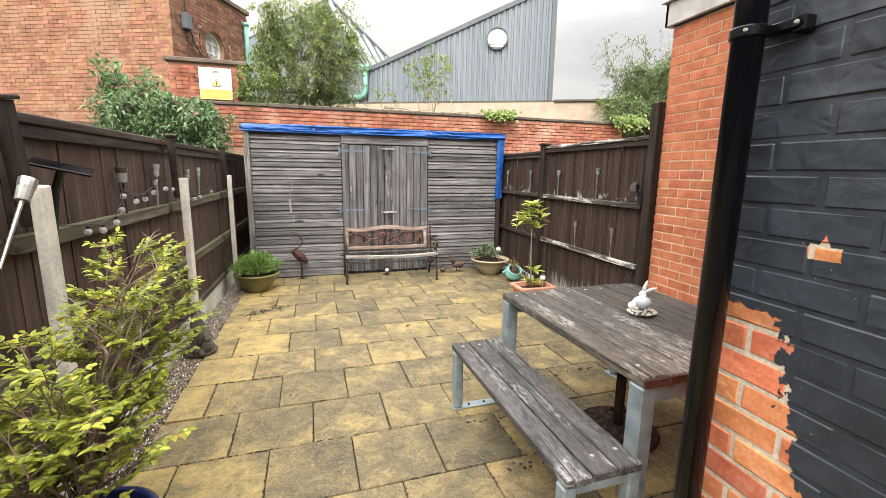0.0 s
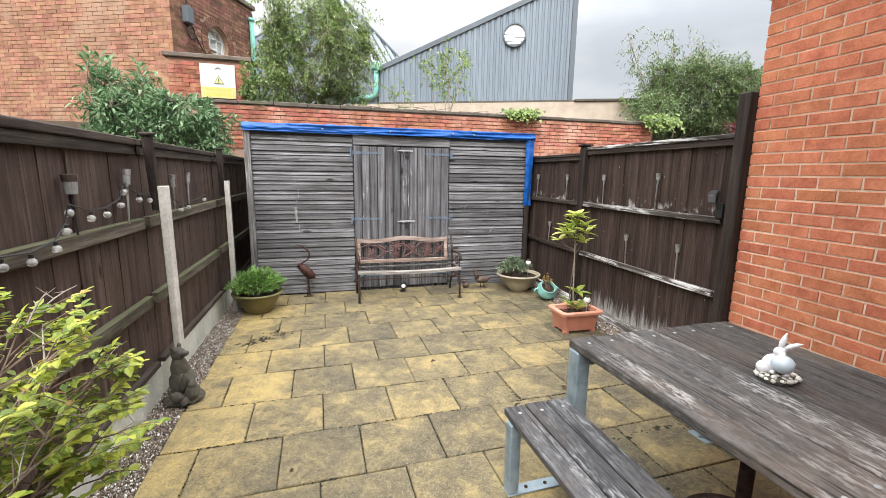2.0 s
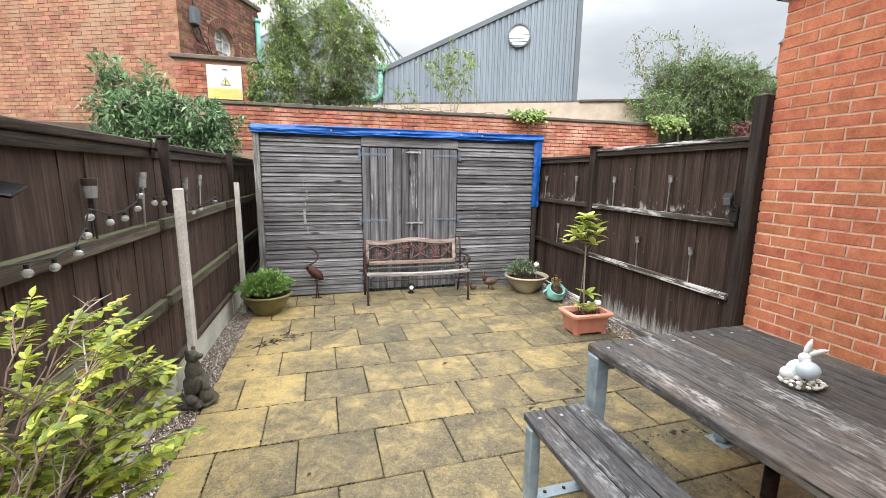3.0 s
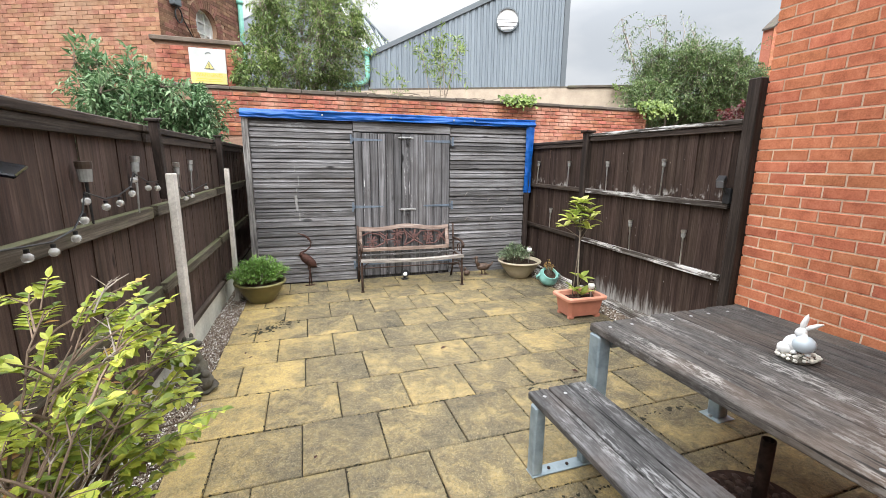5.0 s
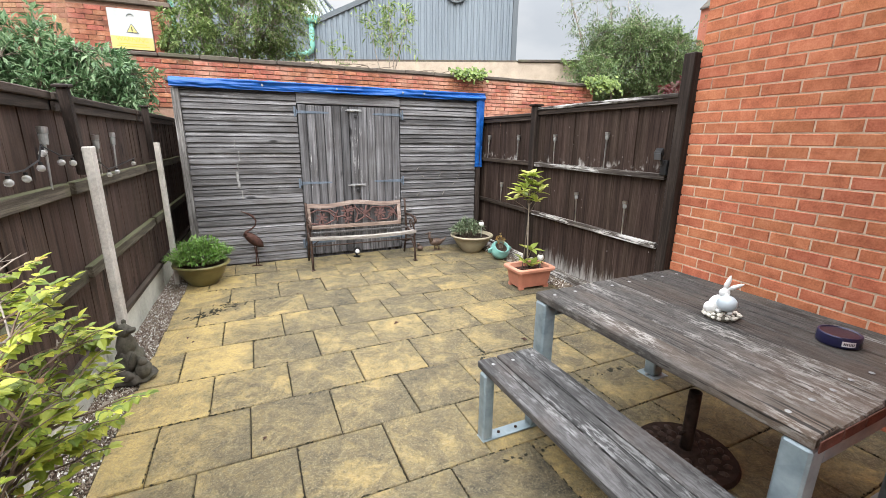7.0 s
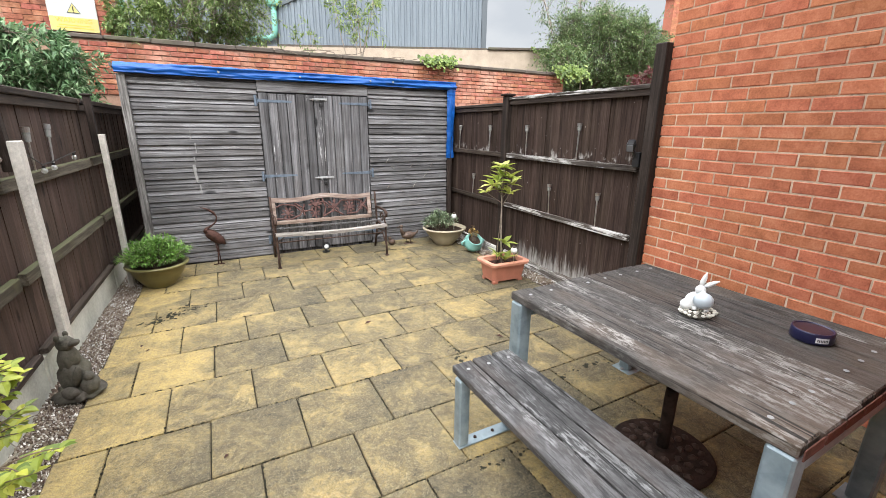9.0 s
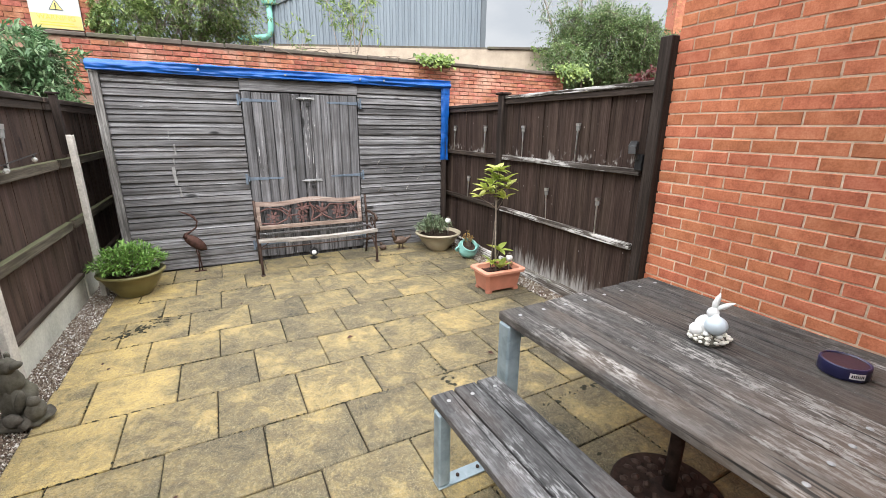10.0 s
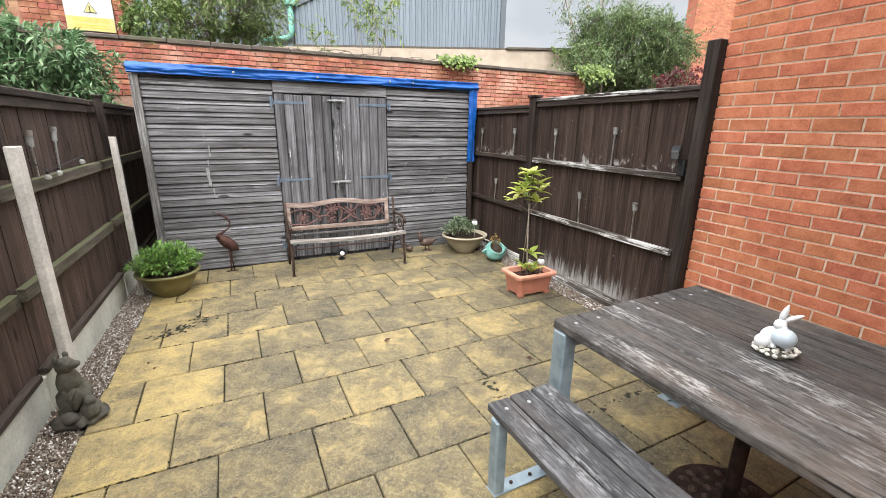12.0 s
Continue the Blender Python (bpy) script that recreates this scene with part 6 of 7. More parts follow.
def tuft(name, label, at, half, n, leaf, mat, seed, per=14, lean=1.0, category="plant"):
    r = random.Random(seed)
    e = thing(name, label, category, at=at)
    st, lf = Geo(), Geo()
    for i in range(n):
        a, q = r.uniform(0, 2 * math.pi), r.random() ** 0.5
        h = half[2] * (1.0 - 0.55 * q * q) * r.uniform(0.75, 1.1) * (1 + 0.25 * noise.noise(Vector((math.cos(a), math.sin(a), seed)) * 1.7))
        root = Vector((math.cos(a) * half[0] * 0.35 * q, math.sin(a) * half[1] * 0.35 * q, 0))
        tip = Vector((math.cos(a) * half[0] * q * lean, math.sin(a) * half[1] * q * lean, h))
        ctrl = root.lerp(tip, 0.4) + Vector((0, 0, h * 0.35))
        P = lambda t: root * (1 - t) ** 2 + ctrl * 2 * t * (1 - t) + tip * t * t
        st.tube([P(t) for t in (0, 0.35, 0.7, 1)], [0.003, 0.0025, 0.002, 0.001], 4, False)
        for k in range(per):
            t = 0.3 + 0.7 * (k + r.random()) / per
            way = (P(min(1, t + .05)) - P(t - .05)).normalized()
            o = Matrix.Rotation(r.uniform(0, 6.3), 3, way) @ way.orthogonal().normalized()
            sc = r.uniform(0.7, 1.2)
            lf.leaf(P(t), way * r.uniform(.5, 1.1) + o * r.uniform(.5, 1), Vector((0, 0, 1)) + o * .2, leaf[0] * sc, leaf[1] * sc, 0.2, r.uniform(0, .2))
    part("stemwork", st, M["bark"], e)
    part("foliage", lf, mat, e)
    return e


bowl("plant_pot", "wide olive-green glazed bowl planter on the paving", (0.43, 12.80, 0), 0.275, 0.13, 0.245, M["olive"])
tuft("bushy_plant", "bright green needle-leaved bushy plant in the olive bowl", (0.42, 12.80, 0.20), (0.33, 0.29, 0.29), 190, (0.055, 0.014), M["leaf_pot"], 3, 17)
tuft("dried_flowers", "pale dried flower heads leaning out of the olive bowl", (0.55, 12.76, 0.20), (0.18, 0.12, 0.19), 22, (0.03, 0.016), M["flower_white"], 6, 9)
bowl("plant_pot", "wide beige stoneware bowl planter in the corner", (3.78, 13.03, 0), 0.30, 0.13, 0.245, M["beige"])
tuft("bushy_plant", "grey-green leafy plant in the beige bowl", (3.72, 13.03, 0.20), (0.25, 0.22, 0.28), 90, (0.055, 0.014), M["leaf_grey"], 8, 14)


def globe_light(at, h):
    e = thing("solar_globe_light", "solar stake light with a crackled clear globe", "solar light", "globe stake lights", at=at)
    part("stake", Geo().tube([(0, 0, -0.06), (0, 0, h)], 0.006, 8), M["silver"], e)
    part("globe", Geo().blob((0, 0, h + 0.035), (0.036, 0.036, 0.036), None, 3, 0.05, 30), M["frost"], e, "crackled clear globe", True)
    part("cap", Geo().lathe([(0.02, 0), (0.022, 0.012), (0.018, 0.018), (0, 0.018)], (0, 0, h + 0.066), 14), M["bronze"], e)


globe_light((3.87, 12.92, 0.20), 0.17)

tp = thing("plant_pot", "tilted teal glazed jar with side handles on the gravel", "plant pot", at=(3.94, 12.52, 0))
tilt = Matrix.Rotation(radians(38), 3, 'X')
part("jar", Geo().lathe([(0.05, 0), (0.09, 0.02), (0.128, 0.08), (0.125, 0.13), (0.10, 0.165), (0.105, 0.18), (0.095, 0.185), (0.085, 0.17), (0.08, 0.12), (0, 0.11)], (0, 0.05, 0.045), 36, tilt), M["teal"], tp, "", True)
for s in (-1, 1):
    part("handle", Geo().tube([(s * 0.115, 0.02, 0.10), (s * 0.155, 0.0, 0.11), (s * 0.165, -0.01, 0.14), (s * 0.125, -0.02, 0.165)], 0.014, 8), M["teal"], tp, "", True)
part("soil", Geo().lathe([(0.08, 0.12), (0.082, 0.15), (0, 0.155)], (0, 0.05, 0.045), 20, tilt), M["compost"], tp)
tuft("succulent", "reddish withered succulent growing from the teal jar", (3.94, 12.47, 0.16), (0.10, 0.09, 0.20), 14, (0.028, 0.014), M["leaf_autumn"], 12, 8)
tuft("succulent", "small reddish sprig behind the teal jar", (3.99, 12.66, -0.02), (0.09, 0.09, 0.24), 10, (0.03, 0.014), M["leaf_autumn"], 13, 8)


def planter():
    e = thing("planter", "rectangular terracotta plastic planter with short feet", "plant pot", at=(3.70, 11.47, 0))
    hx, hy = 0.215, 0.15
    g = Geo()
    ring = lambda ax, ay, z: [(-ax + 0.03, -ay, z), (ax - 0.03, -ay, z), (ax, -ay + 0.03, z), (ax, ay - 0.03, z), (ax - 0.03, ay, z), (-ax + 0.03, ay, z), (-ax, ay - 0.03, z), (-ax, -ay + 0.03, z)]
    rings = [ring(hx - 0.03, hy - 0.03, 0.03), ring(hx - 0.005, hy - 0.005, 0.205), ring(hx - 0.02, hy - 0.02, 0.205), ring(hx - 0.045, hy - 0.045, 0.17)]
    vs = [p for q in rings for p in q]
    fs = [(i * 8 + k, i * 8 + (k + 1) % 8, (i + 1) * 8 + (k + 1) % 8, (i + 1) * 8 + k) for i in range(3) for k in range(8)]
    part("tub", g.add(vs, fs + [tuple(range(8))[::-1]]), M["terracotta"], e)
    g = Geo()
    rings = [ring(hx - 0.002, hy - 0.002, 0.195), ring(hx + 0.018, hy + 0.018, 0.20), ring(hx + 0.022, hy + 0.022, 0.226), ring(hx + 0.012, hy + 0.012, 0.235), ring(hx - 0.022, hy - 0.022, 0.232), ring(hx - 0.03, hy - 0.03, 0.19)]
    vs = [p for q in rings for p in q]
    part("rim", g.add(vs, [(i * 8 + k, i * 8 + (k + 1) % 8, (i + 1) * 8 + (k + 1) % 8, (i + 1) * 8 + k) for i in range(5) for k in range(8)]), M["terracotta_rim"], e, "paler rounded rim")
    for sx in (-1, 1):
        for sy in (-1, 1):
            part("foot", Geo().box(sx * 0.155 - 0.03, sx * 0.155 + 0.03, sy * 0.095 - 0.022, sy * 0.095 + 0.022, 0.0, 0.034, 0.004), M["terracotta"], e)
    soil = Geo()
    for k in range(90):
        soil.blob((rng.uniform(-.17, .17), rng.uniform(-.10, .10), 0.187), (rng.uniform(.008, .02), rng.uniform(.008, .02), rng.uniform(.006, .014)), Matrix.Rotation(rng.random() * 3, 3, 'Z'), 1, 0.4)
    soil.box(-0.185, 0.185, -0.118, 0.118, 0.15, 0.185)
    part("bark_chips", soil, M["rust_bird"], e, "reddish bark chippings")


planter()


def citrus():
    e = thing("young_tree", "young staked tree with yellow-green glossy leaves in the terracotta planter", "tree", at=(3.66, 11.47, 0.17))
    st = Geo().tube([(0.02, 0, -0.02), (0.0, 0.0, 0.3), (-0.01, 0, 0.6), (-0.02, 0, 0.86), (0.0, 0, 1.02)], [0.009, 0.008, 0.007, 0.006, 0.004], 8)
    part("trunk", st, M["pale_twig"], e, "", True)
    part("cane", Geo().tube([(-0.04, 0.02, -0.02), (0.02, 0.0, 1.06)], 0.005, 8), M["bark"], e, "bamboo support cane")
    r = random.Random(9)
    lf, tw = Geo(), Geo()
    whorls = [((-0.02, 0, 1.02), 12), ((0.0, 0.02, 0.93), 10), ((0.06, -0.03, 0.92), 10), ((-0.08, -0.02, 0.90), 8), ((-0.17, -0.05, 0.86), 7), ((-0.19, 0.02, 0.78), 6), ((0.12, 0.02, 0.84), 8), ((-0.04, 0.03, 0.80), 7), ((0.03, -0.06, 0.76), 6), ((-0.05, -0.03, 0.12), 8), ((0.06, 0.02, 0.22), 7), ((0.03, -0.06, 0.06), 6)]
    for c, n in whorls:
        c = Vector(c)
        z0 = max(0.02, c.z - 0.12)
        tw.tube([(-0.005, 0, z0), Vector((c.x * .5, c.y * .5, (z0 + c.z) / 2)), c], [0.005, 0.004, 0.003], 5)
        for k in range(n):
            a = 2 * math.pi * (k + r.random() * .6) / n
            way = Vector((math.cos(a), math.sin(a), r.uniform(0.05, 1.05)))
            ln = r.uniform(0.10, 0.17)
            lf.leaf(c, way, (0, 0, 1), ln, ln * 0.42, 0.22, r.uniform(0.05, 0.35), True)
    part("twigwork", tw, M["bark"], e)["kind"] = "stuff"
    part("foliage", lf, M["leaf_citrus"], e)


citrus()
globe_light((3.80, 11.42, 0.19), 0.10)
tuft("weed", "thin green weed in the terracotta planter", (3.86, 11.50, 0.18), (0.06, 0.05, 0.14), 8, (0.03, 0.008), M["leaf_bush"], 15, 6)


# ---- statues and bird ornaments ----
g = Geo()
g.blob((0, 0, 0.035), (0.150, 0.11, 0.045), None, 3, 0.6)
g.blob((-0.02, 0.02, 0.15), (0.085, 0.085, 0.115), None, 3, 0.45)
g.blob((-0.015, 0.0, 0.255), (0.062, 0.062, 0.085), Matrix.Rotation(radians(8), 3, 'Y'), 3, 0.25)
g.blob((0.0, -0.01, 0.355), (0.056, 0.05, 0.042), None, 3, 0.25)
g.blob((0.058, -0.012, 0.358), (0.046, 0.028, 0.022), Matrix.Rotation(radians(-12), 3, 'Y'), 2, 0.2)
g.blob((-0.025, 0.032, 0.395), (0.02, 0.013, 0.02), None, 2)
g.blob((-0.025, -0.045, 0.395), (0.02, 0.013, 0.02), None, 2)
g.blob((0.055, -0.045, 0.16), (0.03, 0.026, 0.075), Matrix.Rotation(radians(25), 3, 'Y'), 2, 0.2)
g.blob((0.105, -0.01, 0.095), (0.055, 0.052, 0.062), None, 3, 0.25)
g.blob((0.12, -0.025, 0.155), (0.034, 0.032, 0.03), None, 2, 0.2)
g.blob((0.02, -0.09, 0.075), (0.062, 0.035, 0.04), None, 2, 0.25)
st = tagged(part("animal_statue", g, M["stone_statue"], None, "", True), "mossy cast-stone statue of a seated animal with its cub", "statue")
st.matrix_basis = pose(0.225, 10.84, -0.01, 0, 0, -25) @ Matrix.Diagonal((0.80, 0.82, 1.03, 1.0))

g = Geo().blob((0.0, 0, 0.335), (0.128, 0.050, 0.060), Matrix.Rotation(radians(42), 3, 'Y'), 3)
g.tube([(-0.075, 0, 0.40), (-0.075, 0, 0.435), (-0.02, 0, 0.465), (0.03, 0, 0.505), (0.045, 0, 0.565), (0.015, 0, 0.62), (-0.03, 0, 0.655), (-0.11, 0, 0.69)], [0.040, 0.018, 0.010, 0.008, 0.009, 0.014, 0.011, 0.003], 8)
g.tube([(-0.005, 0, 0.29), (0.012, 0, 0.15), (0.0, 0, 0.0)], 0.008, 6).tube([(0.015, 0.02, 0.29), (0.022, 0.02, 0.15), (0.03, 0.02, 0.0)], 0.007, 6)
g.tube([(-0.05, 0, 0.005), (0.07, 0, 0.005)], 0.008, 6).tube([(0.05, 0, 0.29), (0.10, 0, 0.24)], [0.035, 0.010], 6)
hb = tagged(part("heron_ornament", g, M["rust_bird"], None, "", True), "rusty red metal heron standing against the shed", "ornament")
hb.matrix_basis = pose(0.945, 13.30, 0.0)

g = Geo().blob((0, 0, 0.12), (0.10, 0.055, 0.055), None, 3)
g.tube([(-0.07, 0, 0.14), (-0.105, 0, 0.20), (-0.10, 0, 0.245)], [0.035, 0.02, 0.022], 8).blob((-0.105, 0, 0.255), (0.03, 0.024, 0.024), None, 2)
g.tube([(-0.13, 0, 0.25), (-0.165, 0, 0.245)], [0.012, 0.004], 6).tube([(0.08, 0, 0.13), (0.13, 0, 0.15), (0.15, 0, 0.19)], [0.03, 0.015, 0.006], 6)
g.tube([(-0.02, 0.015, 0.09), (-0.01, 0.015, 0.0)], 0.007, 6).tube([(0.02, -0.015, 0.09), (0.03, -0.015, 0.0)], 0.007, 6).box(-0.06, 0.08, -0.03, 0.03, 0.0, 0.006, 0.002)
dk = tagged(part("duck_ornament", g, M["duck"], None, "", True), "brown metal duck ornament beside the shed", "ornament")
dk.matrix_basis = pose(3.32, 13.24, 0.0)
g = Geo().blob((0, 0, 0.045), (0.05, 0.035, 0.04), None, 2).blob((-0.025, 0, 0.10), (0.022, 0.02, 0.022), None, 2).tube([(-0.02, 0, 0.06), (-0.025, 0, 0.1)], 0.016, 6)
dl = tagged(part("duckling_ornament", g, M["duck"], None, "", True), "small brown duckling ornament beside the duck", "ornament")
dl.matrix_basis = pose(3.08, 13.26, 0.0)


# ---- lights on the fences ----
def stake_light(label, m, h, mat_head, mat_pole, head_r=0.026, head_h=0.055, group="fence stake lights"):
    e = thing("solar_stake_light", label, "solar light", group)
    e.matrix_basis = m
    part("stake", Geo().tube([(0, 0, 0), (0, 0, h)], [0.005, 0.008], 8), mat_pole, e)
    part("lens", Geo().lathe([(head_r * 0.8, 0), (head_r * 0.95, head_h * 0.7), (0, head_h * 0.7)], (0, 0, h), 14), M["clear_lens"], e)
    part("cap", Geo().lathe([(head_r, 0), (head_r * 1.05, head_h * 0.2), (head_r * 1.05, head_h * 0.4), (0, head_h * 0.42)], (0, 0, h + head_h * 0.7), 14), mat_head, e)
    return e


for y, z, h, tl in ((13.33, 1.26, 0.28, 6), (12.55, 1.26, 0.28, 3), (11.79, 1.29, 0.25, 0), (11.01, 1.29, 0.27, 2), (11.34, 0.71, 0.24, -3), (10.69, 0.71, 0.24, 0), (12.92, 0.71, 0.20, 4)):
    stake_light("slim stainless solar stake light hung on the dark fence", pose(4.155, y, z, tl, 0, 0), h, M["silver"], M["silver"], 0.021, 0.06, "slim lights on the far fence")
for y, z, h, mt, r, tl in ((10.19, 1.27, 0.20, "bronze", 0.032, 2), (10.75, 1.26, 0.24, "silver", 0.024, -6), (11.58, 1.28, 0.18, "silver", 0.022, 2), (11.93, 1.27, 0.21, "silver", 0.019, -8)):
    stake_light("stainless solar stake light tucked behind the fence rail", pose(0.055, y, z, tl, 0, 0), h, M[mt], M["black" if r > 0.025 else "silver"], r, 0.085, "stake lights on the long fence")
stake_light("tilted stainless solar stake light leaning on the concrete post", pose(0.22, 8.74, 1.22, -32, 4, 0), 0.26, M["silver"], M["silver"], 0.027, 0.08, "stake lights on the long fence")

pn = thing("solar_charger", "small black solar panel on a bracket over the fence rail", "solar panel")
part("panel", Geo().box(-0.11, 0.11, -0.09, 0.09, 0, 0.012, 0.004), M["black_gloss"], pn).matrix_basis = pose(0.15, 9.33, 1.555, 8, 14, 20)
part("bracket", Geo().tube([(0.15, 9.33, 1.55), (0.10, 9.36, 1.45), (0.06, 9.38, 1.26)], 0.018, 8), M["black"], pn)

# floodlight on the far fence
fl = thing("security_light", "small black security light on the dark fence", "security light")
part("bracket", Geo().box(4.13, 4.165, 10.29, 10.35, 1.28, 1.40, 0.005), M["black"], fl)
part("arm", Geo().tube([(4.13, 10.32, 1.36), (4.105, 10.34, 1.43)], 0.014, 8), M["black"], fl)
part("lamp_head", Geo().box(-0.045, 0.045, -0.03, 0.03, -0.035, 0.035, 0.008), M["black"], fl).matrix_basis = pose(4.095, 10.345, 1.45, 0, -25, 30)
part("glass", Geo().box(-0.0475, -0.0455, -0.024, 0.024, -0.027, 0.027), M["lens"], fl).matrix_basis = pose(4.095, 10.345, 1.45, 0, -25, 30)

# festoon of small globe bulbs along the fence
festoon = thing("string_lights", "string of small clear globe bulbs looped along the fence", "string lights")
PTS = [(9.16, 1.46), (9.24, 1.3), (9.61, 1.269), (9.77, 1.257), (9.94, 1.281), (10.03, 1.347), (10.07, 1.428), (10.25, 1.384), (10.41, 1.388), (10.58, 1.426), (10.63, 1.498), (10.83, 1.442), (10.99, 1.43), (11.16, 1.466), (11.2, 1.46), (11.6, 1.314), (11.79, 1.32), (12.35, 1.36)]
part("cable", Geo().tube([(0.09, y, z) for y, z in PTS], 0.004, 5), M["black"], festoon)
for y, z in ((9.22, 1.34), (9.61, 1.261), (9.77, 1.249), (9.94, 1.273), (10.03, 1.339), (10.07, 1.42), (10.25, 1.376), (10.41, 1.38), (10.58, 1.418), (10.63, 1.49), (10.83, 1.434), (10.99, 1.422), (11.16, 1.458), (11.6, 1.306), (11.79, 1.312), (12.28, 1.35)):
    b = part("bulb", Geo().blob((0.092, y, z - 0.032), (0.0195, 0.0195, 0.0195), None, 2), M["bulb"], festoon, "", True)
    part("bulb_cap", Geo().tube([(0.092, y, z), (0.092, y, z - 0.015)], 0.009, 8), M["black"], b)

# ---- downpipe on the painted wall ----
dp = thing("downpipe", "glossy black plastic downpipe at the corner of the painted wall", "drainpipe")
PX, PYY = 2.332, 7.905
part("pipe", Geo().lathe([(0.037, -0.02), (0.037, 5.0)], (PX, PYY, 0), 36), M["black_gloss"], dp, "", True)
part("clip", Geo().lathe([(0.040, 0), (0.0425, 0.004), (0.0425, 0.024), (0.040, 0.028)], (PX, PYY, 1.905), 36).box(PX + 0.02, PX + 0.055, PYY - 0.10, PYY - 0.02, 1.908, 1.932, 0.003).box(PX + 0.03, X_H - 0.001, PYY - 0.115, PYY - 0.085, 1.90, 1.938, 0.003), M["black_gloss"], dp, "black pipe clip")
for dy in (-0.02, -0.10):
    part("clip_screw", Geo().blob((PX + (-0.035 if dy > -.1 else 0.022), PYY + dy, 1.92), (0.006, 0.007, 0.007), None, 1), M["bolt"], dp)

# weeds at the foot of the painted wall
tuft("weed", "fresh green weed at the foot of the painted wall", (2.28, 7.42, -0.01), (0.14, 0.16, 0.62), 16, (0.05, 0.018), M["leaf_pot"], 31, 9)
tuft("weed", "fresh green weed beside the black downpipe", (2.30, 7.80, -0.01), (0.08, 0.10, 0.40), 10, (0.04, 0.012), M["leaf_pot"], 32, 8)

# ---- gravel strips ----
def stones(name, label, x0, x1, y0, y1, z, n, seed, size=(0.006, 0.014)):
    r = random.Random(seed)
    g = Geo()
    base = [(1, 0, 0), (-1, 0, 0), (0, 1, 0), (0, -1, 0), (0, 0, 1), (0, 0, -1)]
    tri = [(0, 2, 4), (2, 1, 4), (1, 3, 4), (3, 0, 4), (2, 0, 5), (1, 2, 5), (3, 1, 5), (0, 3, 5)]
    for i in range(n):
        s = r.uniform(*size)
        c = Vector((r.uniform(x0, x1), r.uniform(y0, y1), z + r.uniform(-.006, .008)))
        m = Euler((r.random() * 3, r.random() * 3, r.random() * 6)).to_matrix()
        k = (s * r.uniform(.8, 1.3), s * r.uniform(.6, 1), s * r.uniform(.5, .8))
        g.add([c + m @ Vector((p[0] * k[0], p[1] * k[1], p[2] * k[2])) for p in base], tri)
    return tagged(part(name, g, M["gravel"]), label, "gravel", "", "stuff")


stones("gravel", "mixed brown and white gravel along the fence", 0.05, 0.262, 8.9, 13.6, -0.016, 20000, 1, (0.004, 0.0095))
stones("gravel", "mixed brown and white gravel along the fence, near end", 0.05, 0.262, 6.5, 8.9, -0.016, 6000, 2, (0.004, 0.0095))
stones("gravel", "pale and brown pebbles beside the dark fence", 3.98, 4.16, 10.5, 13.4, -0.006, 5200, 3, (0.006, 0.014))
structure("gravel_bed", Geo().box(0.03, 0.2495, 4.7, 13.9, -0.068, -0.022), M["compost"], "dark soil under the gravel strip", "ground")

# loose leaves on the paving
me = shared("fallen_leaf", Geo().leaf((0, 0, 0.004), (1, 0, 0.1), (0, 0, 1), 0.06, 0.04, 0.3, -0.1), M["rust_bird"])
for i, (x, y) in enumerate(((2.04, 11.03), (0.50, 11.27), (0.46, 11.36), (2.95, 10.35), (1.35, 12.1), (2.35, 9.9), (2.05, 13.0), (2.3, 12.7), (1.0, 9.9))):
    ob = new("fallen_leaf", me)
    ob.matrix_basis = pose(x, y, 0.003, 0, 0, 50 * i) @ Matrix.Scale(1.0 if i in (0, 3) else 0.5, 4)
    tagged(ob, "small brown curled leaf lying on the paving", "leaf", "fallen leaves")

# black moss on one slab and along some joints
def moss(label, spots, n, seed):
    r = random.Random(seed)
    g = Geo()
    for i in range(n):
        x, y, w, d = spots[i % len(spots)]
        s = r.uniform(0.004, 0.017) * r.uniform(0.5, 1.1)
        g.blob((x + r.gauss(0, w), y + r.gauss(0, d), 0.001), (s * r.uniform(0.8, 1.8), s, 0.0028), Matrix.Rotation(r.random() * 3, 3, 'Z'), 1, 0.5)
    tagged(part("moss", g, M["moss"]), label, "moss", "", "stuff")


moss("black moss flecks on a yellow paving slab", ((0.60, 11.90, 0.05, 0.035), (0.51, 11.83, 0.05, 0.035), (0.73, 12.01, 0.05, 0.035)), 110, 5)
moss("dark moss along the joints below the table", ((2.35, 9.30, 0.25, 0.012), (2.62, 8.84, 0.3, 0.012), (2.75, 9.55, 0.012, 0.18), (3.3, 9.75, 0.3, 0.015), (2.5, 10.2, 0.02, 0.12)), 160, 6)

# ---- laid pieces: paving, bricks ----
SLAB, ROT = 0.456, radians(1.6)
ca, sa = math.cos(ROT), math.sin(ROT)
slab_meshes = {}


def slab_mesh(w, d):
    key = (round(w, 3), round(d, 3))
    if key not in slab_meshes:
        slab_meshes[key] = shared("paving_slab", Geo().box(-w / 2, w / 2, -d / 2, d / 2, -0.045, 0.0, 0.005, None, 0.0012), M["slab"])
    return slab_meshes[key]


XA, XB = 0.268, 3.97
joint_moss = Geo()
OCTA = ((1, 0, 0), (-1, 0, 0), (0, 1, 0), (0, -1, 0), (0, 0, 1), (0, 0, -1))
OCTA_F = ((0, 2, 4), (2, 1, 4), (1, 3, 4), (3, 0, 4), (2, 0, 5), (1, 2, 5), (3, 1, 5), (0, 3, 5))


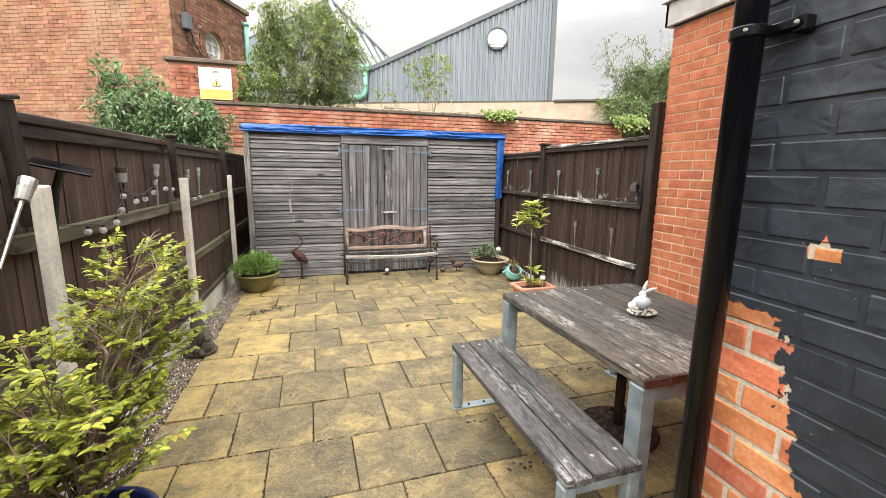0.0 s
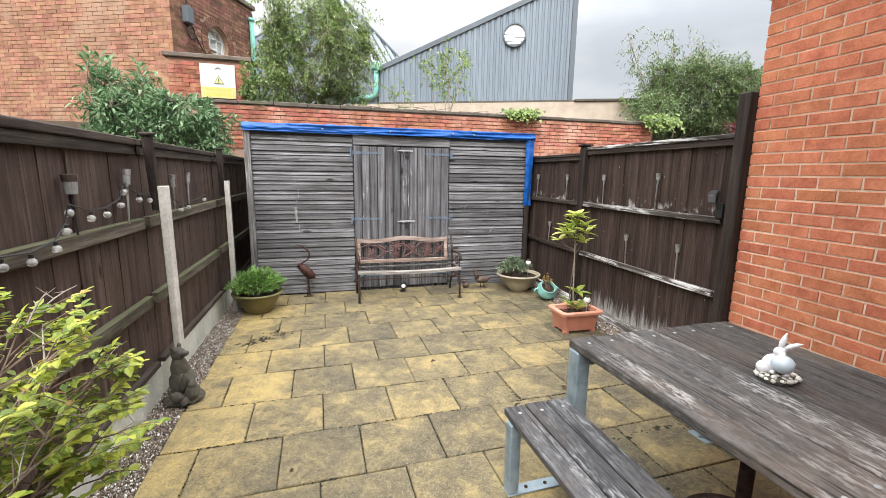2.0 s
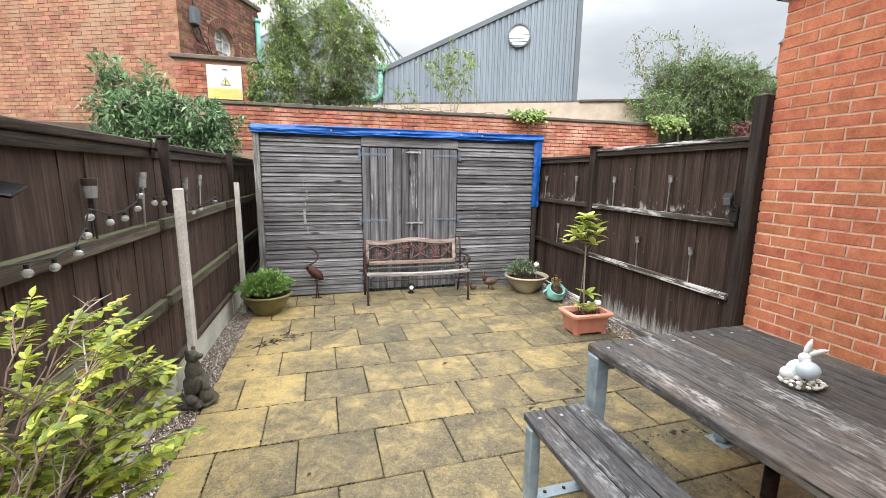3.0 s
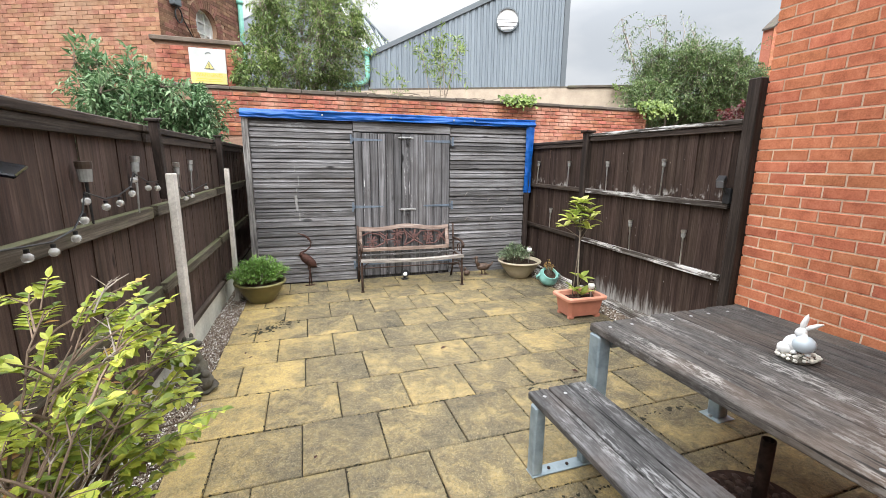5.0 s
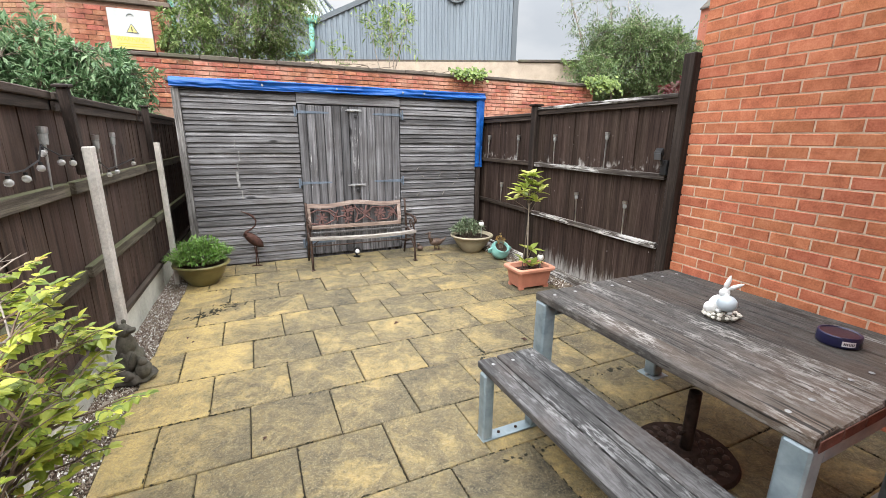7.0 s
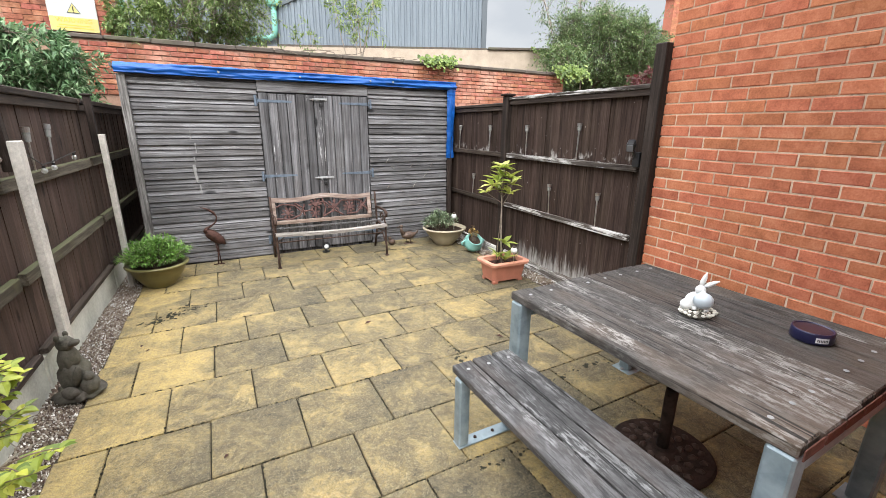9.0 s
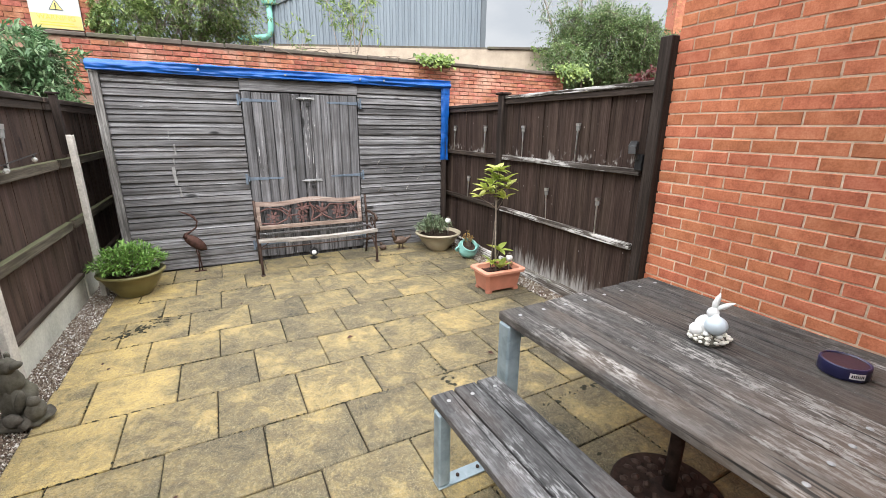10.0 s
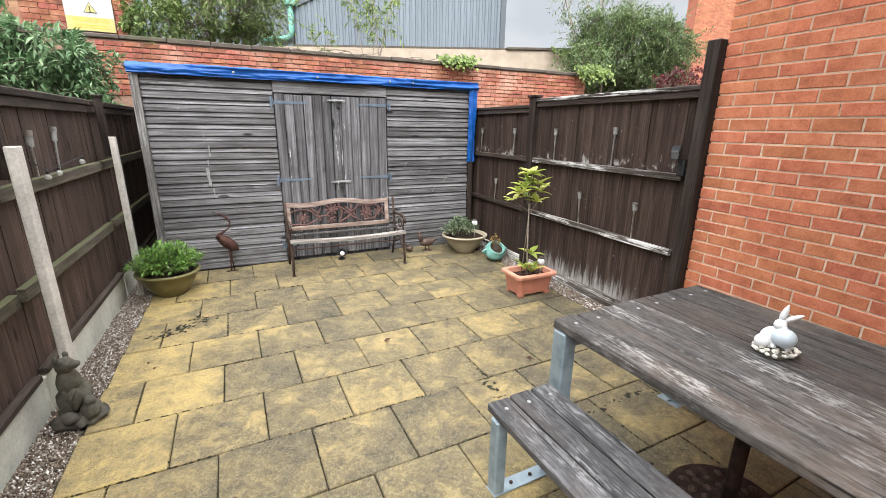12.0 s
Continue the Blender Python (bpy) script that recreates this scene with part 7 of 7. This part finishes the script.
def moss_joint(u0, v0, u1, v1, n):
    """Crumbs of moss and dirt that spill over a joint's edges."""
    for i in range(n):
        t = rng.random()
        u, v = u0 + (u1 - u0) * t, v0 + (v1 - v0) * t
        x, y = O.x + u * ca, O.y + v + u * sa
        if noise.noise(Vector((x * 2.2, y * 2.2, 3.0))) < -0.18:
            continue
        s = rng.uniform(0.003, 0.0075)
        lx, ly = (s * rng.uniform(1, 2.6), s * 0.75) if abs(u1 - u0) > abs(v1 - v0) else (s * 0.75, s * rng.uniform(1, 2.6))
        c = Vector((x + rng.gauss(0, 0.0025), y + rng.gauss(0, 0.0025), -0.004))
        joint_moss.add([c + Vector((p[0] * lx, p[1] * ly, p[2] * 0.0065)) for p in OCTA], OCTA_F)


O = Vector((0.94, 10.705, 0))
for k in range(-13, 8):
    off = 0.0 if k % 2 == 0 else -0.228
    for n in range(-3, 9):
        u0 = n * SLAB + off + 0.0035
        u1 = u0 + SLAB - 0.007
        v0, v1 = k * SLAB + 0.0035, (k + 1) * SLAB - 0.0035
        yc = O.y + (v0 + v1) / 2
        if yc > SY - 0.10 or yc < 4.9:
            continue
        lo, hi = XA - O.x, (XB if yc > 10.1 else 4.19) - O.x
        if yc < Y_H - 0.1:
            hi = X_H - O.x - 0.02
        u0, u1 = max(u0, lo), min(u1, hi)
        if u1 - u0 < 0.05:
            continue
        uc, vc = (u0 + u1) / 2, (v0 + v1) / 2
        if O.x + uc > 0.45:
            moss_joint(u0, v0 - 0.0035, u1, v0 - 0.0035, 18)
            moss_joint(u0 - 0.0035, v0, u0 - 0.0035, v1, 18)
        place("paving_slab", slab_mesh(u1 - u0, v1 - v0), patio,
              pose(O.x + uc * ca - 0 * vc, O.y + vc + uc * sa, rng.uniform(-0.004, 0.003), rng.uniform(-.35, .35), rng.uniform(-.35, .35), math.degrees(ROT)))


tagged(part("joint_moss", joint_moss, M["moss"]), "dark moss and dirt in the joints between paving slabs", "moss", "", "stuff")


def lay(parent, mat, m, u0, u1, z0, z1, length, course, joint, deep, limit, chamfer=0.003, rough=0.0, uneven=0.003, wonk=0.0, header=False, first=None, rest_mat=None, name="brick"):
    """Courses of separate bricks on the plane y = 0 of the pose m; past the limit the rest is joined."""
    cache, spots = {}, []
    k, z = 0, z0
    while z + course <= z1 + 1e-6:
        u = u0 - (length / 2 if k % 2 else 0)
        while u < u1 - 0.02:
            a, b = max(u, u0), min(u + length - joint, u1)
            if b - a > 0.035:
                spots.append((a, b, z))
            u += length
        z += course
        k += 1
    if first:
        spots.sort(key=first)
    rest = Geo()
    for i, (a, b, z) in enumerate(spots):
        h = course - joint
        mm = m @ pose((a + b) / 2, rng.uniform(-uneven, uneven), z + h / 2, rng.uniform(-wonk, wonk), rng.uniform(-wonk, wonk), rng.uniform(-wonk, wonk))
        if i < limit:
            key = (round(b - a, 3), i % 4 if rough else 0)
            if key not in cache:
                cache[key] = shared(name, Geo().box(-(b - a) / 2, (b - a) / 2, -0.010, deep, -h / 2, h / 2, chamfer, None, rough), mat)
            place(name, cache[key], parent, mm)
        else:
            rest.box(-(b - a) / 2, (b - a) / 2, -0.010, deep, -h / 2, h / 2, 0, mm)
    if rest.v:
        ob = part("brickwork", rest, rest_mat or mat, parent)
        ob["kind"] = "stuff"


# extension wall: faces -x, runs from the house to its far corner
EXT = Matrix(((0, 1, 0, X_R + 0.0015), (-1, 0, 0, Y_END), (0, 0, 1, 0), (0, 0, 0, 1)))
lay(ext, M["brick_new"], EXT, 0.0, Y_END - Y_H - 0.02, -0.0351, 2.79, 0.2345, 0.07837, 0.0098, 0.03, 300, 0.003, 0.0014, 0.0014, 0.25, first=lambda s: abs(s[2] - 1.5) + 0.3 * s[0])
# painted house wall
HM = Matrix(((0, 1, 0, X_H + 0.006), (-1, 0, 0, Y_H), (0, 0, 1, 0), (0, 0, 0, 1)))
lay(house, M["painted_brick"], HM, 0.0, 1.9, 0.0, 3.2, 0.2375, 0.083, 0.014, 0.03, 260, 0.0032, 0.0016, 0.0012, 0.5, first=lambda s: abs(s[2] - 1.4) + 0.8 * s[0])
HR = Matrix(((-1, 0, 0, 4.2), (0, -1, 0, Y_H - 0.006), (0, 0, 1, 0), (0, 0, 0, 1)))
lay(house, M["painted_brick"], HR, 0.0, 4.2 - X_H, 0.0, 2.6, 0.2375, 0.083, 0.011, 0.03, 40, 0.006, 0.002, 0.002, 0.3, first=lambda s: -s[0])
# old wall behind the shed
BM = Matrix.Translation((0, WY, 0))
lay(back_wall, M["brick_old"], BM, -0.6, 8.75, 2.02, 2.80, 0.229, 0.0765, 0.012, 0.03, 300, 0.006, 0.003, 0.006, 0.8, first=lambda s: -s[2], rest_mat=M["brick_old_stuff"])
